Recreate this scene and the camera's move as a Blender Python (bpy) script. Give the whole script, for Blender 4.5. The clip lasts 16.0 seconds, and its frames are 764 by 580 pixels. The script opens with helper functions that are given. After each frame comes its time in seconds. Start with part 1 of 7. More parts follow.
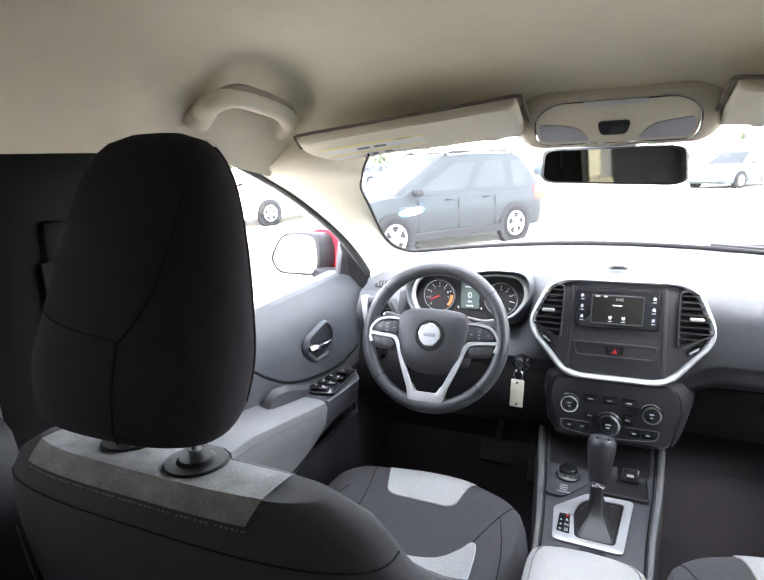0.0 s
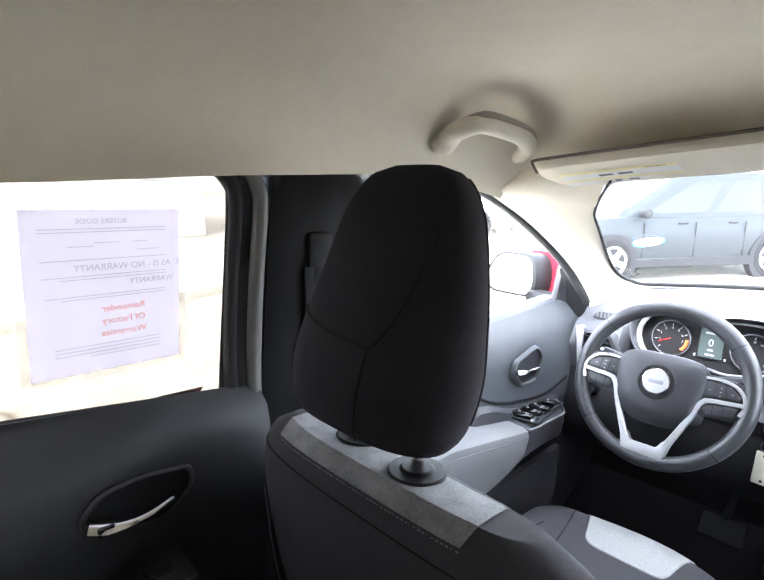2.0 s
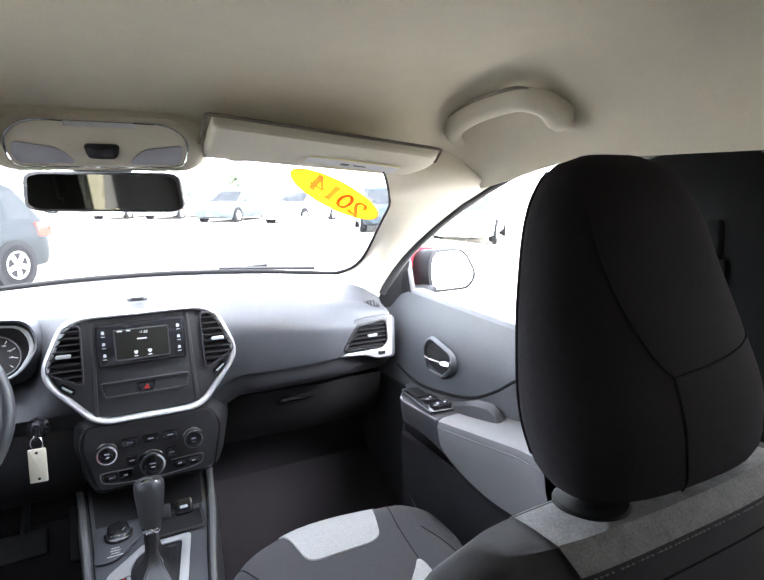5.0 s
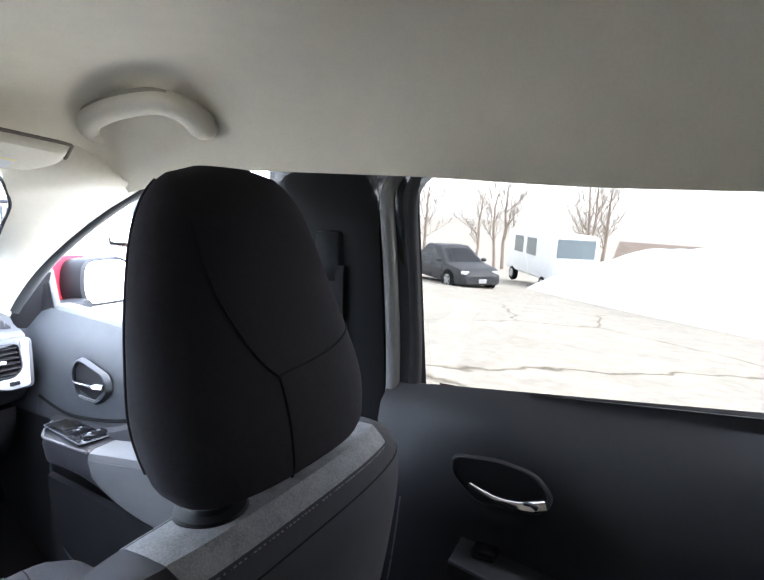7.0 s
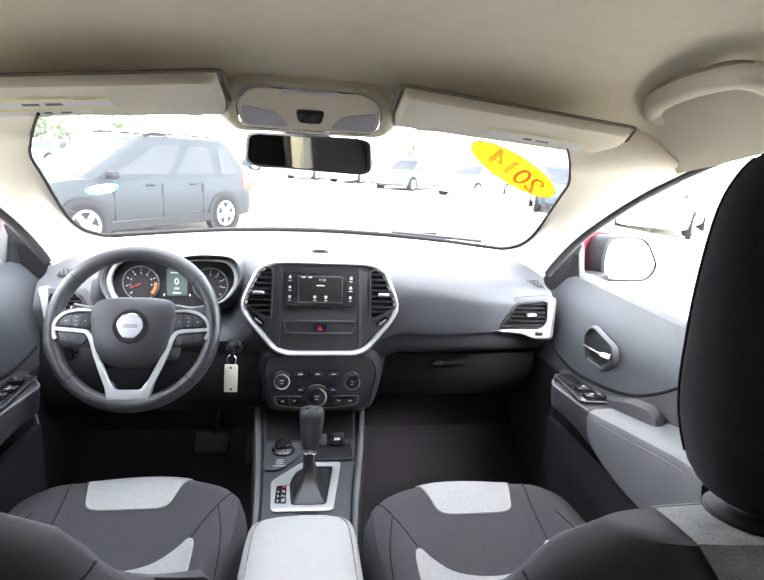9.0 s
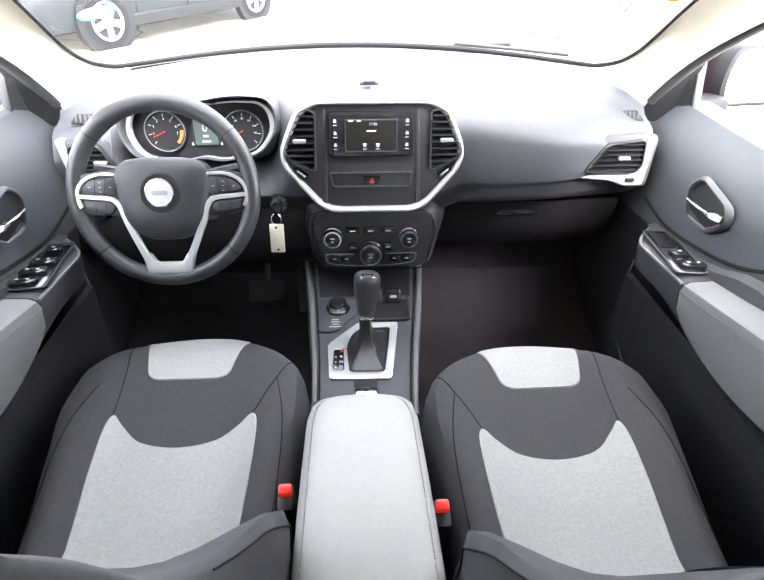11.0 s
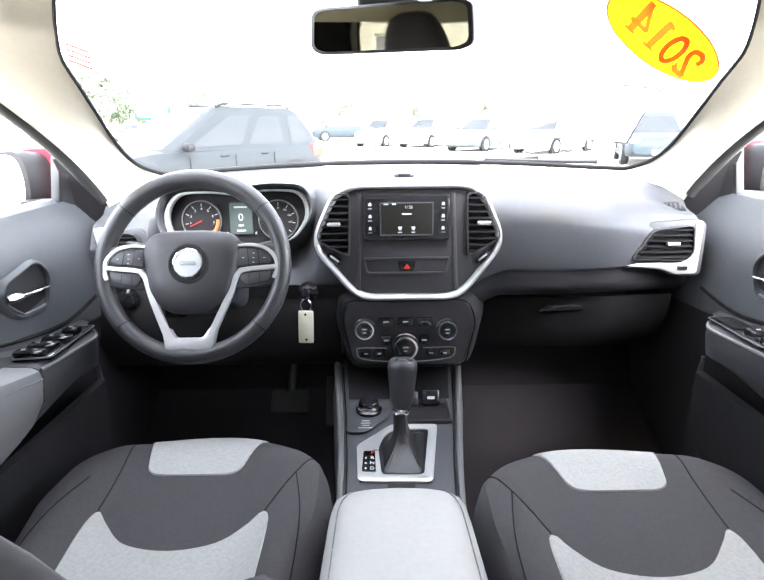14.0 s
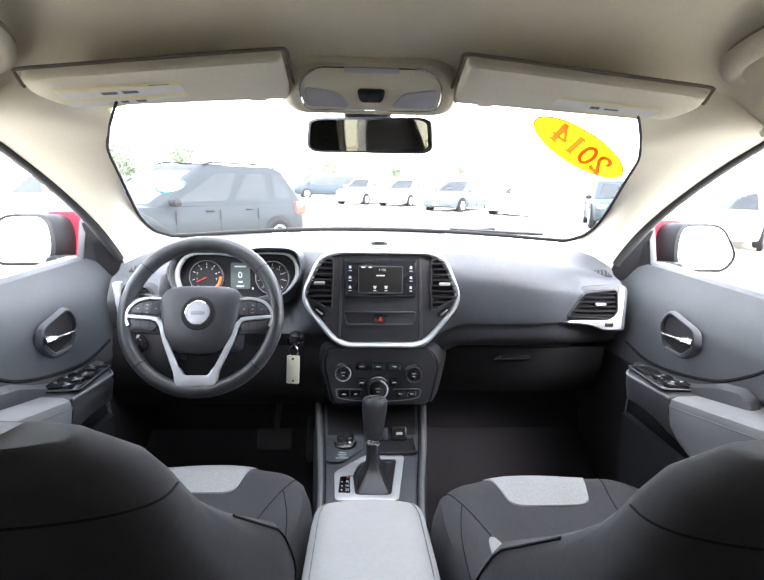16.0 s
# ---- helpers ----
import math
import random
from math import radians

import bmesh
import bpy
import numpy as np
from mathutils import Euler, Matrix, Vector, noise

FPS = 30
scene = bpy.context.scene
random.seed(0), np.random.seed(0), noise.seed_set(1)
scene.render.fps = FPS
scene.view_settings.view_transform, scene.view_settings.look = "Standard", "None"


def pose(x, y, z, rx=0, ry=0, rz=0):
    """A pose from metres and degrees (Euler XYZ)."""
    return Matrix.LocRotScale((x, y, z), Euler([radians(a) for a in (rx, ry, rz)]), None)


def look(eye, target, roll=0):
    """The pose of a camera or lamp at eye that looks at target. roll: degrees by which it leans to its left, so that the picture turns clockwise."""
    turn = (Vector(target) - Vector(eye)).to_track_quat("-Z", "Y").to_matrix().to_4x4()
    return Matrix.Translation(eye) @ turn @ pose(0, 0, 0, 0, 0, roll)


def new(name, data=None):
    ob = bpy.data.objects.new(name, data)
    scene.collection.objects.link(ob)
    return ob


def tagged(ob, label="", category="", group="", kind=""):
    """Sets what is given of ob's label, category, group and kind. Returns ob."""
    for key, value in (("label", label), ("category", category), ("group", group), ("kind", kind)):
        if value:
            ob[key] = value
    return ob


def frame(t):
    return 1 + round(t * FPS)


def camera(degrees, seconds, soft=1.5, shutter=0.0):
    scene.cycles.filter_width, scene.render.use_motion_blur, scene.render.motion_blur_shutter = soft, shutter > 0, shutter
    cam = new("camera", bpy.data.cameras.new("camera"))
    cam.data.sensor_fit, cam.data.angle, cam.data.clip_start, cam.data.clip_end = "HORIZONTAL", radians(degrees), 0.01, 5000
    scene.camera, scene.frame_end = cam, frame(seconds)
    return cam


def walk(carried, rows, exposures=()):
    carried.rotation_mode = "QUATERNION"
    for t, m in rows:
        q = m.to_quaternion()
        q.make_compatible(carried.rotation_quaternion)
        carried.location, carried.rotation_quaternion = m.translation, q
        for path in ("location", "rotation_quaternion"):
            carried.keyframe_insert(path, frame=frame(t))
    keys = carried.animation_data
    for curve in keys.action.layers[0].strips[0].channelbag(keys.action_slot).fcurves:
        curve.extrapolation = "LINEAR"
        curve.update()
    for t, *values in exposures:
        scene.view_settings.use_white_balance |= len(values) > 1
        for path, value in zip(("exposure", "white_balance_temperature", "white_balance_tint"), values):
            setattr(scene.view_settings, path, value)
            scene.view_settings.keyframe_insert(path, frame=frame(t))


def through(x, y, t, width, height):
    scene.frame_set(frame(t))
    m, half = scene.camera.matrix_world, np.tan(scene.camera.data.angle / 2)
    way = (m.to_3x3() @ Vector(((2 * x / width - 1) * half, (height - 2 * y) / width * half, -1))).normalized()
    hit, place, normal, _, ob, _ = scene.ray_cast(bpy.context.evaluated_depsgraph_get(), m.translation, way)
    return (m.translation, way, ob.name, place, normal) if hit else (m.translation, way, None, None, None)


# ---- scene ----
# The car's own axes: x to its right, y ahead, z up; it stands nose-down on the lot.
CAR = Matrix.Translation((0, 0.4, 0)) @ pose(0, 0, 0, -3.2, 0, 0) @ Matrix.Translation((0, -0.4, 0))
cam = camera(72.8, 16.0, soft=1.5)
PATH = [
    (0.0, pose(-0.031, -0.299, 1.377, 79.35, 0.85, 22.83)),
    (0.5, pose(-0.015, -0.323, 1.421, 77.79, -0.39, 33.74)),
    (1.0, pose(-0.050, -0.324, 1.402, 79.72, -1.52, 40.79)),
    (1.5, pose(-0.072, -0.337, 1.389, 80.04, -1.59, 48.17)),
    (2.0, pose(-0.060, -0.328, 1.399, 80.24, -2.28, 45.46)),
    (2.5, pose(-0.015, -0.318, 1.399, 81.82, -1.43, 35.11)),
    (3.0, pose(-0.034, -0.300, 1.361, 84.59, -0.76, 19.31)),
    (3.5, pose(-0.044, -0.301, 1.361, 84.23, 0.72, 7.81)),
    (4.0, pose(-0.025, -0.282, 1.338, 84.34, 0.80, -5.62)),
    (4.5, pose(0.007, -0.263, 1.351, 82.88, 0.72, -13.03)),
    (5.0, pose(-0.006, -0.261, 1.362, 81.96, 1.81, -26.58)),
    (5.2, pose(-0.003, -0.271, 1.365, 82.14, 1.12, -29.75)),
    (5.9, pose(0.018, -0.284, 1.365, 82.20, 0.60, -45.5)),
    (6.5, pose(0.040, -0.298, 1.364, 82.30, 0.10, -57.5)),
    (6.9, pose(0.048, -0.306, 1.363, 82.30, -0.10, -60.0)),
    (7.3, pose(0.047, -0.309, 1.362, 82.28, -0.20, -54.69)),
    (7.5, pose(0.019, -0.280, 1.368, 82.81, -0.17, -50.22)),
    (8.0, pose(-0.012, -0.315, 1.365, 83.92, -2.19, -35.03)),
    (8.5, pose(-0.007, -0.301, 1.351, 83.18, -2.79, -18.43)),
    (9.0, pose(-0.023, -0.297, 1.357, 78.97, -2.77, -7.96)),
    (9.5, pose(-0.017, -0.225, 1.396, 71.22, -2.75, -5.10)),
    (10.0, pose(-0.020, -0.150, 1.428, 64.49, -1.35, -3.96)),
    (10.2, pose(-0.023, -0.136, 1.423, 62.61, -0.83, -4.08)),
    (11.25, pose(-0.034, -0.101, 1.430, 56.20, -0.45, -3.20)),
    (12.3, pose(-0.047, -0.118, 1.392, 58.11, -0.13, -2.36)),
    (12.5, pose(-0.038, -0.131, 1.357, 61.02, 0.12, -1.73)),
    (13.0, pose(-0.030, -0.117, 1.308, 65.69, 0.57, -1.73)),
    (13.5, pose(-0.041, -0.098, 1.265, 68.96, 0.71, -0.82)),
    (14.0, pose(-0.046, -0.089, 1.231, 75.38, 0.65, -0.49)),
    (14.5, pose(-0.041, -0.118, 1.225, 82.14, 0.09, -0.98)),
    (15.0, pose(-0.044, -0.182, 1.238, 82.85, -0.28, -1.12)),
    (15.5, pose(-0.043, -0.250, 1.257, 82.11, -0.68, -1.76)),
    (16.0, pose(-0.045, -0.292, 1.268, 81.46, -0.84, -2.64)),
]
PATH = [(t, CAR @ m) for t, m in PATH]
walk(cam, PATH, [(0.0, 5.65, 6250, 10), (1.0, 5.75, 6050, 10), (1.6, 5.85, 6000, 10), (2.5, 6.05, 5950, 10), (3.4, 5.88, 6050, 10), (4.0, 5.6, 6150, 10), (5.0, 5.45, 6100, 10), (7.3, 5.65, 5550, 10), (8.5, 5.8, 5950, 10), (9.0, 5.62, 6300, 10), (10.0, 5.75, 6500, 10), (12.5, 5.85, 6450, 10), (13.5, 5.8, 6400, 10), (14.3, 5.55, 6300, 10), (16.0, 5.33, 6230, 10)])

# ---- light: a bright overcast day ----
world = bpy.data.worlds.new("overcast")
scene.world = world
world.use_nodes = True
wn, wl = world.node_tree.nodes, world.node_tree.links
sky = wn.new("ShaderNodeTexSky")
sky.sky_type, sky.sun_disc = "NISHITA", False
sky.sun_elevation, sky.sun_rotation = radians(50), radians(160)
sky.air_density, sky.dust_density = 1.0, 1.0
pale = wn.new("ShaderNodeHueSaturation")
pale.inputs["Saturation"].default_value = 0.22
wl.new(sky.outputs[0], pale.inputs["Color"])
wl.new(pale.outputs[0], wn["Background"].inputs["Color"])
wn["Background"].inputs["Strength"].default_value = 0.15
sun = new("sun", bpy.data.lights.new("sun", "SUN"))
sun.data.energy, sun.data.angle, sun.data.color = 0.9, radians(40), (1.0, 0.985, 0.96)
sun.matrix_world = look((0, 0, 0), (-math.sin(radians(160)) * math.cos(radians(50)), -math.cos(radians(160)) * math.cos(radians(50)), -math.sin(radians(50))))


# ---- materials ----
def material(name, base, rough=0.5, metal=0.0, scale=40.0, vary=0.12, bump=0.0, bump_scale=None, wear=0.0, coat=0.0, emit=None, shine=0.5):
    """A node material with two scales of variation, in metres."""
    m = bpy.data.materials.new(name)
    m.use_nodes = True
    n, l = m.node_tree.nodes, m.node_tree.links
    b = n["Principled BSDF"]
    co = n.new("ShaderNodeTexCoord")
    fine, broad = n.new("ShaderNodeTexNoise"), n.new("ShaderNodeTexNoise")
    fine.inputs["Scale"].default_value, broad.inputs["Scale"].default_value = scale, max(scale / 12, 1.5)
    fine.inputs["Detail"].default_value, broad.inputs["Detail"].default_value = 4, 3
    for q in (fine, broad):
        l.new(co.outputs["Object"], q.inputs["Vector"])
    add = n.new("ShaderNodeMath")
    add.operation = "ADD"
    l.new(fine.outputs[0], add.inputs[0])
    l.new(broad.outputs[0], add.inputs[1])
    ramp = n.new("ShaderNodeMapRange")
    ramp.inputs["From Min"].default_value, ramp.inputs["From Max"].default_value = 0.6, 1.4
    ramp.inputs["To Min"].default_value, ramp.inputs["To Max"].default_value = 1 - vary, 1 + vary
    l.new(add.outputs[0], ramp.inputs["Value"])
    mul = n.new("ShaderNodeVectorMath")
    mul.operation = "SCALE"
    mul.inputs[0].default_value = base
    l.new(ramp.outputs[0], mul.inputs["Scale"])
    l.new(mul.outputs[0], b.inputs["Base Color"])
    rr = n.new("ShaderNodeMapRange")
    rr.inputs["From Min"].default_value, rr.inputs["From Max"].default_value = 0.3, 0.7
    rr.inputs["To Min"].default_value, rr.inputs["To Max"].default_value = max(rough - 0.07 - wear, 0.02), min(rough + 0.07 + wear, 1)
    l.new(broad.outputs[0], rr.inputs["Value"])
    l.new(rr.outputs[0], b.inputs["Roughness"])
    b.inputs["Metallic"].default_value, b.inputs["Specular IOR Level"].default_value = metal, shine
    if coat:
        b.inputs["Coat Weight"].default_value = coat
    if bump:
        bp = n.new("ShaderNodeBump")
        bp.inputs["Strength"].default_value, bp.inputs["Distance"].default_value = bump, 0.001
        bn = n.new("ShaderNodeTexNoise")
        bn.inputs["Scale"].default_value, bn.inputs["Detail"].default_value = bump_scale or scale * 4, 2
        l.new(co.outputs["Object"], bn.inputs["Vector"])
        l.new(bn.outputs[0], bp.inputs["Height"])
        l.new(bp.outputs[0], b.inputs["Normal"])
    if emit:
        b.inputs["Emission Color"].default_value, b.inputs["Emission Strength"].default_value = (*emit[0], 1), emit[1]
    return m


def glass_material(name, tint, gloss=0.06, rough=0.0, graze=0.5):
    m = bpy.data.materials.new(name)
    m.use_nodes = True
    n, l = m.node_tree.nodes, m.node_tree.links
    clear, shine, mix, fr = n.new("ShaderNodeBsdfTransparent"), n.new("ShaderNodeBsdfGlossy"), n.new("ShaderNodeMixShader"), n.new("ShaderNodeLayerWeight")
    power, gain = n.new("ShaderNodeMath"), n.new("ShaderNodeMath")
    power.operation, gain.operation = "POWER", "MULTIPLY_ADD"
    power.inputs[1].default_value = 4.0
    gain.inputs[1].default_value, gain.inputs[2].default_value = graze, gloss
    clear.inputs[0].default_value = (*tint, 1)
    shine.inputs["Roughness"].default_value = rough
    l.new(fr.outputs["Facing"], power.inputs[0])
    l.new(power.outputs[0], gain.inputs[0])
    l.new(gain.outputs[0], mix.inputs[0])
    l.new(clear.outputs[0], mix.inputs[1])
    l.new(shine.outputs[0], mix.inputs[2])
    l.new(mix.outputs[0], n["Material Output"].inputs[0])
    return m


HEADLINER = material("beige_headliner_felt", (0.60, 0.555, 0.445), 0.95, scale=300, vary=0.05, bump=0.3, bump_scale=900)
PILLAR = material("beige_grained_plastic", (0.645, 0.60, 0.495), 0.6, scale=120, vary=0.04, bump=0.12, bump_scale=1400)
VISOR = material("beige_vinyl", (0.53, 0.49, 0.395), 0.7, scale=150, vary=0.05, bump=0.2, bump_scale=1200)
DASH = material("charcoal_soft_dash", (0.052, 0.0535, 0.060), 0.55, scale=90, vary=0.12, bump=0.25, bump_scale=1500, shine=0.38)
PLASTIC = material("black_grained_plastic", (0.025, 0.0245, 0.028), 0.48, scale=80, vary=0.15, bump=0.25, bump_scale=1300)
GLOSS = material("gloss_black_plastic", (0.012, 0.012, 0.014), 0.12, scale=60, vary=0.2)
DOORSKIN = material("dark_grey_door_skin", (0.046, 0.049, 0.055), 0.52, scale=80, vary=0.1, bump=0.2, bump_scale=1300, shine=0.42)
DARKCLOTH = material("charcoal_seat_cloth", (0.0185, 0.0168, 0.0198), 0.95, scale=220, vary=0.2, bump=0.5, bump_scale=2200)
SIDECLOTH = material("dark_grey_bolster_cloth", (0.028, 0.0268, 0.031), 0.92, scale=220, vary=0.2, bump=0.5, bump_scale=2200)
# the headrests' charcoal cloth, lightened for the stronger light on the cushions
CUSHCLOTH = material("charcoal_seat_cloth_lit", (0.040, 0.0385, 0.042), 0.95, scale=220, vary=0.2, bump=0.5, bump_scale=2200)
GREYCLOTH = material("light_grey_melange_cloth", (0.300, 0.300, 0.296), 0.95, scale=2400, vary=0.20, bump=0.5, bump_scale=1800)
ARMVINYL = material("grey_stitched_vinyl", (0.30, 0.296, 0.29), 0.5, scale=120, vary=0.06, bump=0.3, bump_scale=900)
DOORPAD = material("grey_door_vinyl", (0.12, 0.12, 0.122), 0.5, scale=120, vary=0.06, bump=0.3, bump_scale=900)
DOORCLOTH = material("dark_grey_door_cloth", (0.040, 0.040, 0.045), 0.8, scale=160, vary=0.15, bump=0.4, bump_scale=1600)
THREAD = material("grey_thread", (0.12, 0.12, 0.125), 0.9)
SEAM = material("black_seam", (0.012, 0.012, 0.0125), 0.95)
GAITER = material("soft_black_gaiter", (0.013, 0.0125, 0.014), 0.42, scale=60, vary=0.3, bump=0.5, bump_scale=300)
REARTRIM = material("black_rear_door_plastic", (0.015, 0.0148, 0.017), 0.5, scale=80, vary=0.15, bump=0.25, bump_scale=1300, shine=0.35)
LEATHER = material("black_leather", (0.03, 0.03, 0.033), 0.42, scale=140, vary=0.12, bump=0.35, bump_scale=1000)
SILVER = material("satin_silver_trim", (0.47, 0.475, 0.485), 0.34, 0.5, scale=200, vary=0.04)
ALLOYGREY = material("engraved_grey", (0.22, 0.22, 0.235), 0.4, 0.6)
CHROME = material("chrome", (0.85, 0.85, 0.86), 0.08, 1.0, vary=0.02)
LOWERDASH = material("black_lower_dash", (0.009, 0.0085, 0.0095), 0.6, vary=0.15, bump=0.2, bump_scale=1300, shine=0.15)
CARPET = material("black_carpet", (0.0125, 0.0098, 0.0130), 1.0, scale=300, vary=0.35, bump=0.8, bump_scale=1500)
RUBBER = material("black_rubber", (0.018, 0.018, 0.018), 0.7, vary=0.15)
BLACKFRAME = material("black_window_frame", (0.013, 0.0125, 0.014), 0.6, shine=0.25)
GLASS = glass_material("clear_glass", (0.53, 0.53, 0.53), 0.03)
# a little translucent white is mixed in as veiling glare over the outside
SCREENGLASS = glass_material("hazed_windscreen_glass", (0.53, 0.53, 0.53), 0.010, graze=0.10)
hn, hl = SCREENGLASS.node_tree.nodes, SCREENGLASS.node_tree.links
haze, veil = hn.new("ShaderNodeBsdfTranslucent"), hn.new("ShaderNodeMixShader")
haze.inputs["Color"].default_value, veil.inputs[0].default_value = (0.9, 0.9, 0.92, 1), 0.0022
hl.new(hn["Material Output"].inputs[0].links[0].from_socket, veil.inputs[1])
hl.new(haze.outputs[0], veil.inputs[2])
hl.new(veil.outputs[0], hn["Material Output"].inputs[0])
TAILGLASS = glass_material("dark_privacy_glass", (0.009, 0.009, 0.009), 0.03)
TINTED = glass_material("privacy_glass", (0.084, 0.078, 0.069), 0.03)
MIRROR = material("mirror_silver", (0.9, 0.91, 0.92), 0.01, 1.0, vary=0.01)
PRINT = material("white_print", (0.42, 0.42, 0.43), 0.6)
SCREEN = material("display_black", (0.006, 0.006, 0.0055), 0.5, shine=0.08, emit=((0.45, 0.42, 0.38), 0.0010))
GLOW = material("display_white", (0.35, 0.36, 0.36), 0.5, emit=((0.9, 0.95, 1.0), 0.008))
# gives off a faint red glow wherever it is used
RED = material("faintly_glowing_red", (0.55, 0.02, 0.015), 0.35, emit=((1.0, 0.05, 0.02), 0.006))
ORANGE = material("orange_dial_zone", (0.75, 0.16, 0.05), 0.5, emit=((1.0, 0.2, 0.05), 0.008))
WARN = material("yellow_label", (0.62, 0.55, 0.26), 0.7)
LABEL = material("dull_white_label", (0.56, 0.55, 0.54), 0.6)
SEALGREY = material("grey_edge_rubber", (0.085, 0.082, 0.078), 0.5, vary=0.1)
REDPAINT = material("deep_red_car_paint", (0.16, 0.006, 0.010), 0.25, 0.2, scale=30, vary=0.05, coat=0.8)


def film_material(name, base, through=0.5):
    """A thin sheet that lets some daylight through."""
    m = material(name, base, 0.6, vary=0.02)
    n, l = m.node_tree.nodes, m.node_tree.links
    tr, mix = n.new("ShaderNodeBsdfTranslucent"), n.new("ShaderNodeMixShader")
    tr.inputs["Color"].default_value = (*base, 1)
    mix.inputs[0].default_value = through
    l.new(n["Principled BSDF"].outputs[0], mix.inputs[1])
    l.new(tr.outputs[0], mix.inputs[2])
    l.new(mix.outputs[0], n["Material Output"].inputs[0])
    return m


RECESS = material("shaded_beige_recess", (0.26, 0.23, 0.19), 0.9)
GAPSHADE = material("visor_gap_shade", (0.10, 0.085, 0.07), 0.9)
MIRRORBLACK = material("matt_black_plastic", (0.005, 0.005, 0.0055), 0.6)
MIRRORRED = material("deep_red_mirror_cap", (0.12, 0.005, 0.010), 0.5)
for q_ in (MIRRORBLACK, MIRRORRED, DARKCLOTH, SEAM):
    q_.node_tree.nodes["Principled BSDF"].inputs["Specular IOR Level"].default_value = 0.12
YELLOW = film_material("yellow_film", (0.97, 0.80, 0.01), 0.6)
STICKRED = film_material("orange_red_ink", (0.85, 0.17, 0.025), 0.42)
NOTICE = film_material("thin_white_paper", (0.80, 0.79, 0.86), 0.95)


# ---- building blocks ----
def part(name, mesh, mat, parent=None, label="", m=None, smooth=True):
    """Links a mesh or bmesh as one object under a thing, keeping its place."""
    if isinstance(mesh, bmesh.types.BMesh):
        me = bpy.data.meshes.new(name)
        mesh.to_mesh(me)
        mesh.free()
        mesh = me
    mesh.materials.append(mat) if not mesh.materials else None
    if smooth:
        mesh.shade_smooth()
        mesh.set_sharp_from_angle(angle=radians(38))
    ob = new(name, mesh)
    ob.matrix_basis = CAR if m is None else m
    if parent is not None:
        ob.parent = parent
        ob.matrix_parent_inverse = parent.matrix_basis.inverted()
    if label:
        ob["label"] = label
    return ob


def thing(name, at, label, category, group="", kind="", m=None):
    ob = new(name)
    ob.empty_display_size = 0.05
    ob.matrix_basis = (CAR if m is None else m) @ Matrix.Translation(at)
    return tagged(ob, label, category, group, kind)


def rounded(pts, r, n=4):
    """A closed outline with rounded corners."""
    out, k = [], len(pts)
    for i in range(k):
        p, a, b = Vector(pts[i]), Vector(pts[i - 1]), Vector(pts[(i + 1) % k])
        q = r[i] if isinstance(r, (list, tuple)) else r
        q = min(q, (a - p).length * 0.49, (b - p).length * 0.49)
        s, e = p + (a - p).normalized() * q, p + (b - p).normalized() * q
        for j in range(n + 1):
            t = j / n
            out.append(s.lerp(p, t).lerp(p.lerp(e, t), t))
    return out


def smooth_line(pts, n=6, closed=False):
    """Catmull-Rom points through the given ones."""
    P = [Vector(p) for p in pts]
    k, out = len(P), []
    for i in range(k if closed else k - 1):
        if closed:
            a, b, c, d = P[i - 1], P[i], P[(i + 1) % k], P[(i + 2) % k]
        else:
            a, b, c, d = P[max(i - 1, 0)], P[i], P[i + 1], P[min(i + 2, k - 1)]
        for j in range(n):
            t = j / n
            out.append(0.5 * ((2 * b) + (c - a) * t + (2 * a - 5 * b + 4 * c - d) * t * t + (3 * b - a - 3 * c + d) * t ** 3))
    if not closed:
        out.append(P[-1])
    return out


def loft(rings, closed=True, caps=True):
    bm = bmesh.new()
    rows = [[bm.verts.new(p) for p in r] for r in rings]
    k = len(rows[0])
    for a, b in zip(rows, rows[1:]):
        for i in range(k if closed else k - 1):
            bm.faces.new((a[i], a[(i + 1) % k], b[(i + 1) % k], b[i]))
    if caps and closed:
        bm.faces.new(list(reversed(rows[0])))
        bm.faces.new(rows[-1])
    bmesh.ops.recalc_face_normals(bm, faces=bm.faces)
    return bm


def sheet(f, nu, nv, thick=0.0):
    """A curved sheet f(u, v) with a thickness against its normal."""
    grid = [[Vector(f(i / nu, j / nv)) for j in range(nv + 1)] for i in range(nu + 1)]
    bm = bmesh.new()
    V = [[bm.verts.new(p) for p in r] for r in grid]
    for i in range(nu):
        for j in range(nv):
            bm.faces.new((V[i][j], V[i + 1][j], V[i + 1][j + 1], V[i][j + 1]))
    if thick:
        bm.normal_update()
        geo = bmesh.ops.solidify(bm, geom=list(bm.faces), thickness=thick)
    bmesh.ops.recalc_face_normals(bm, faces=bm.faces)
    return bm


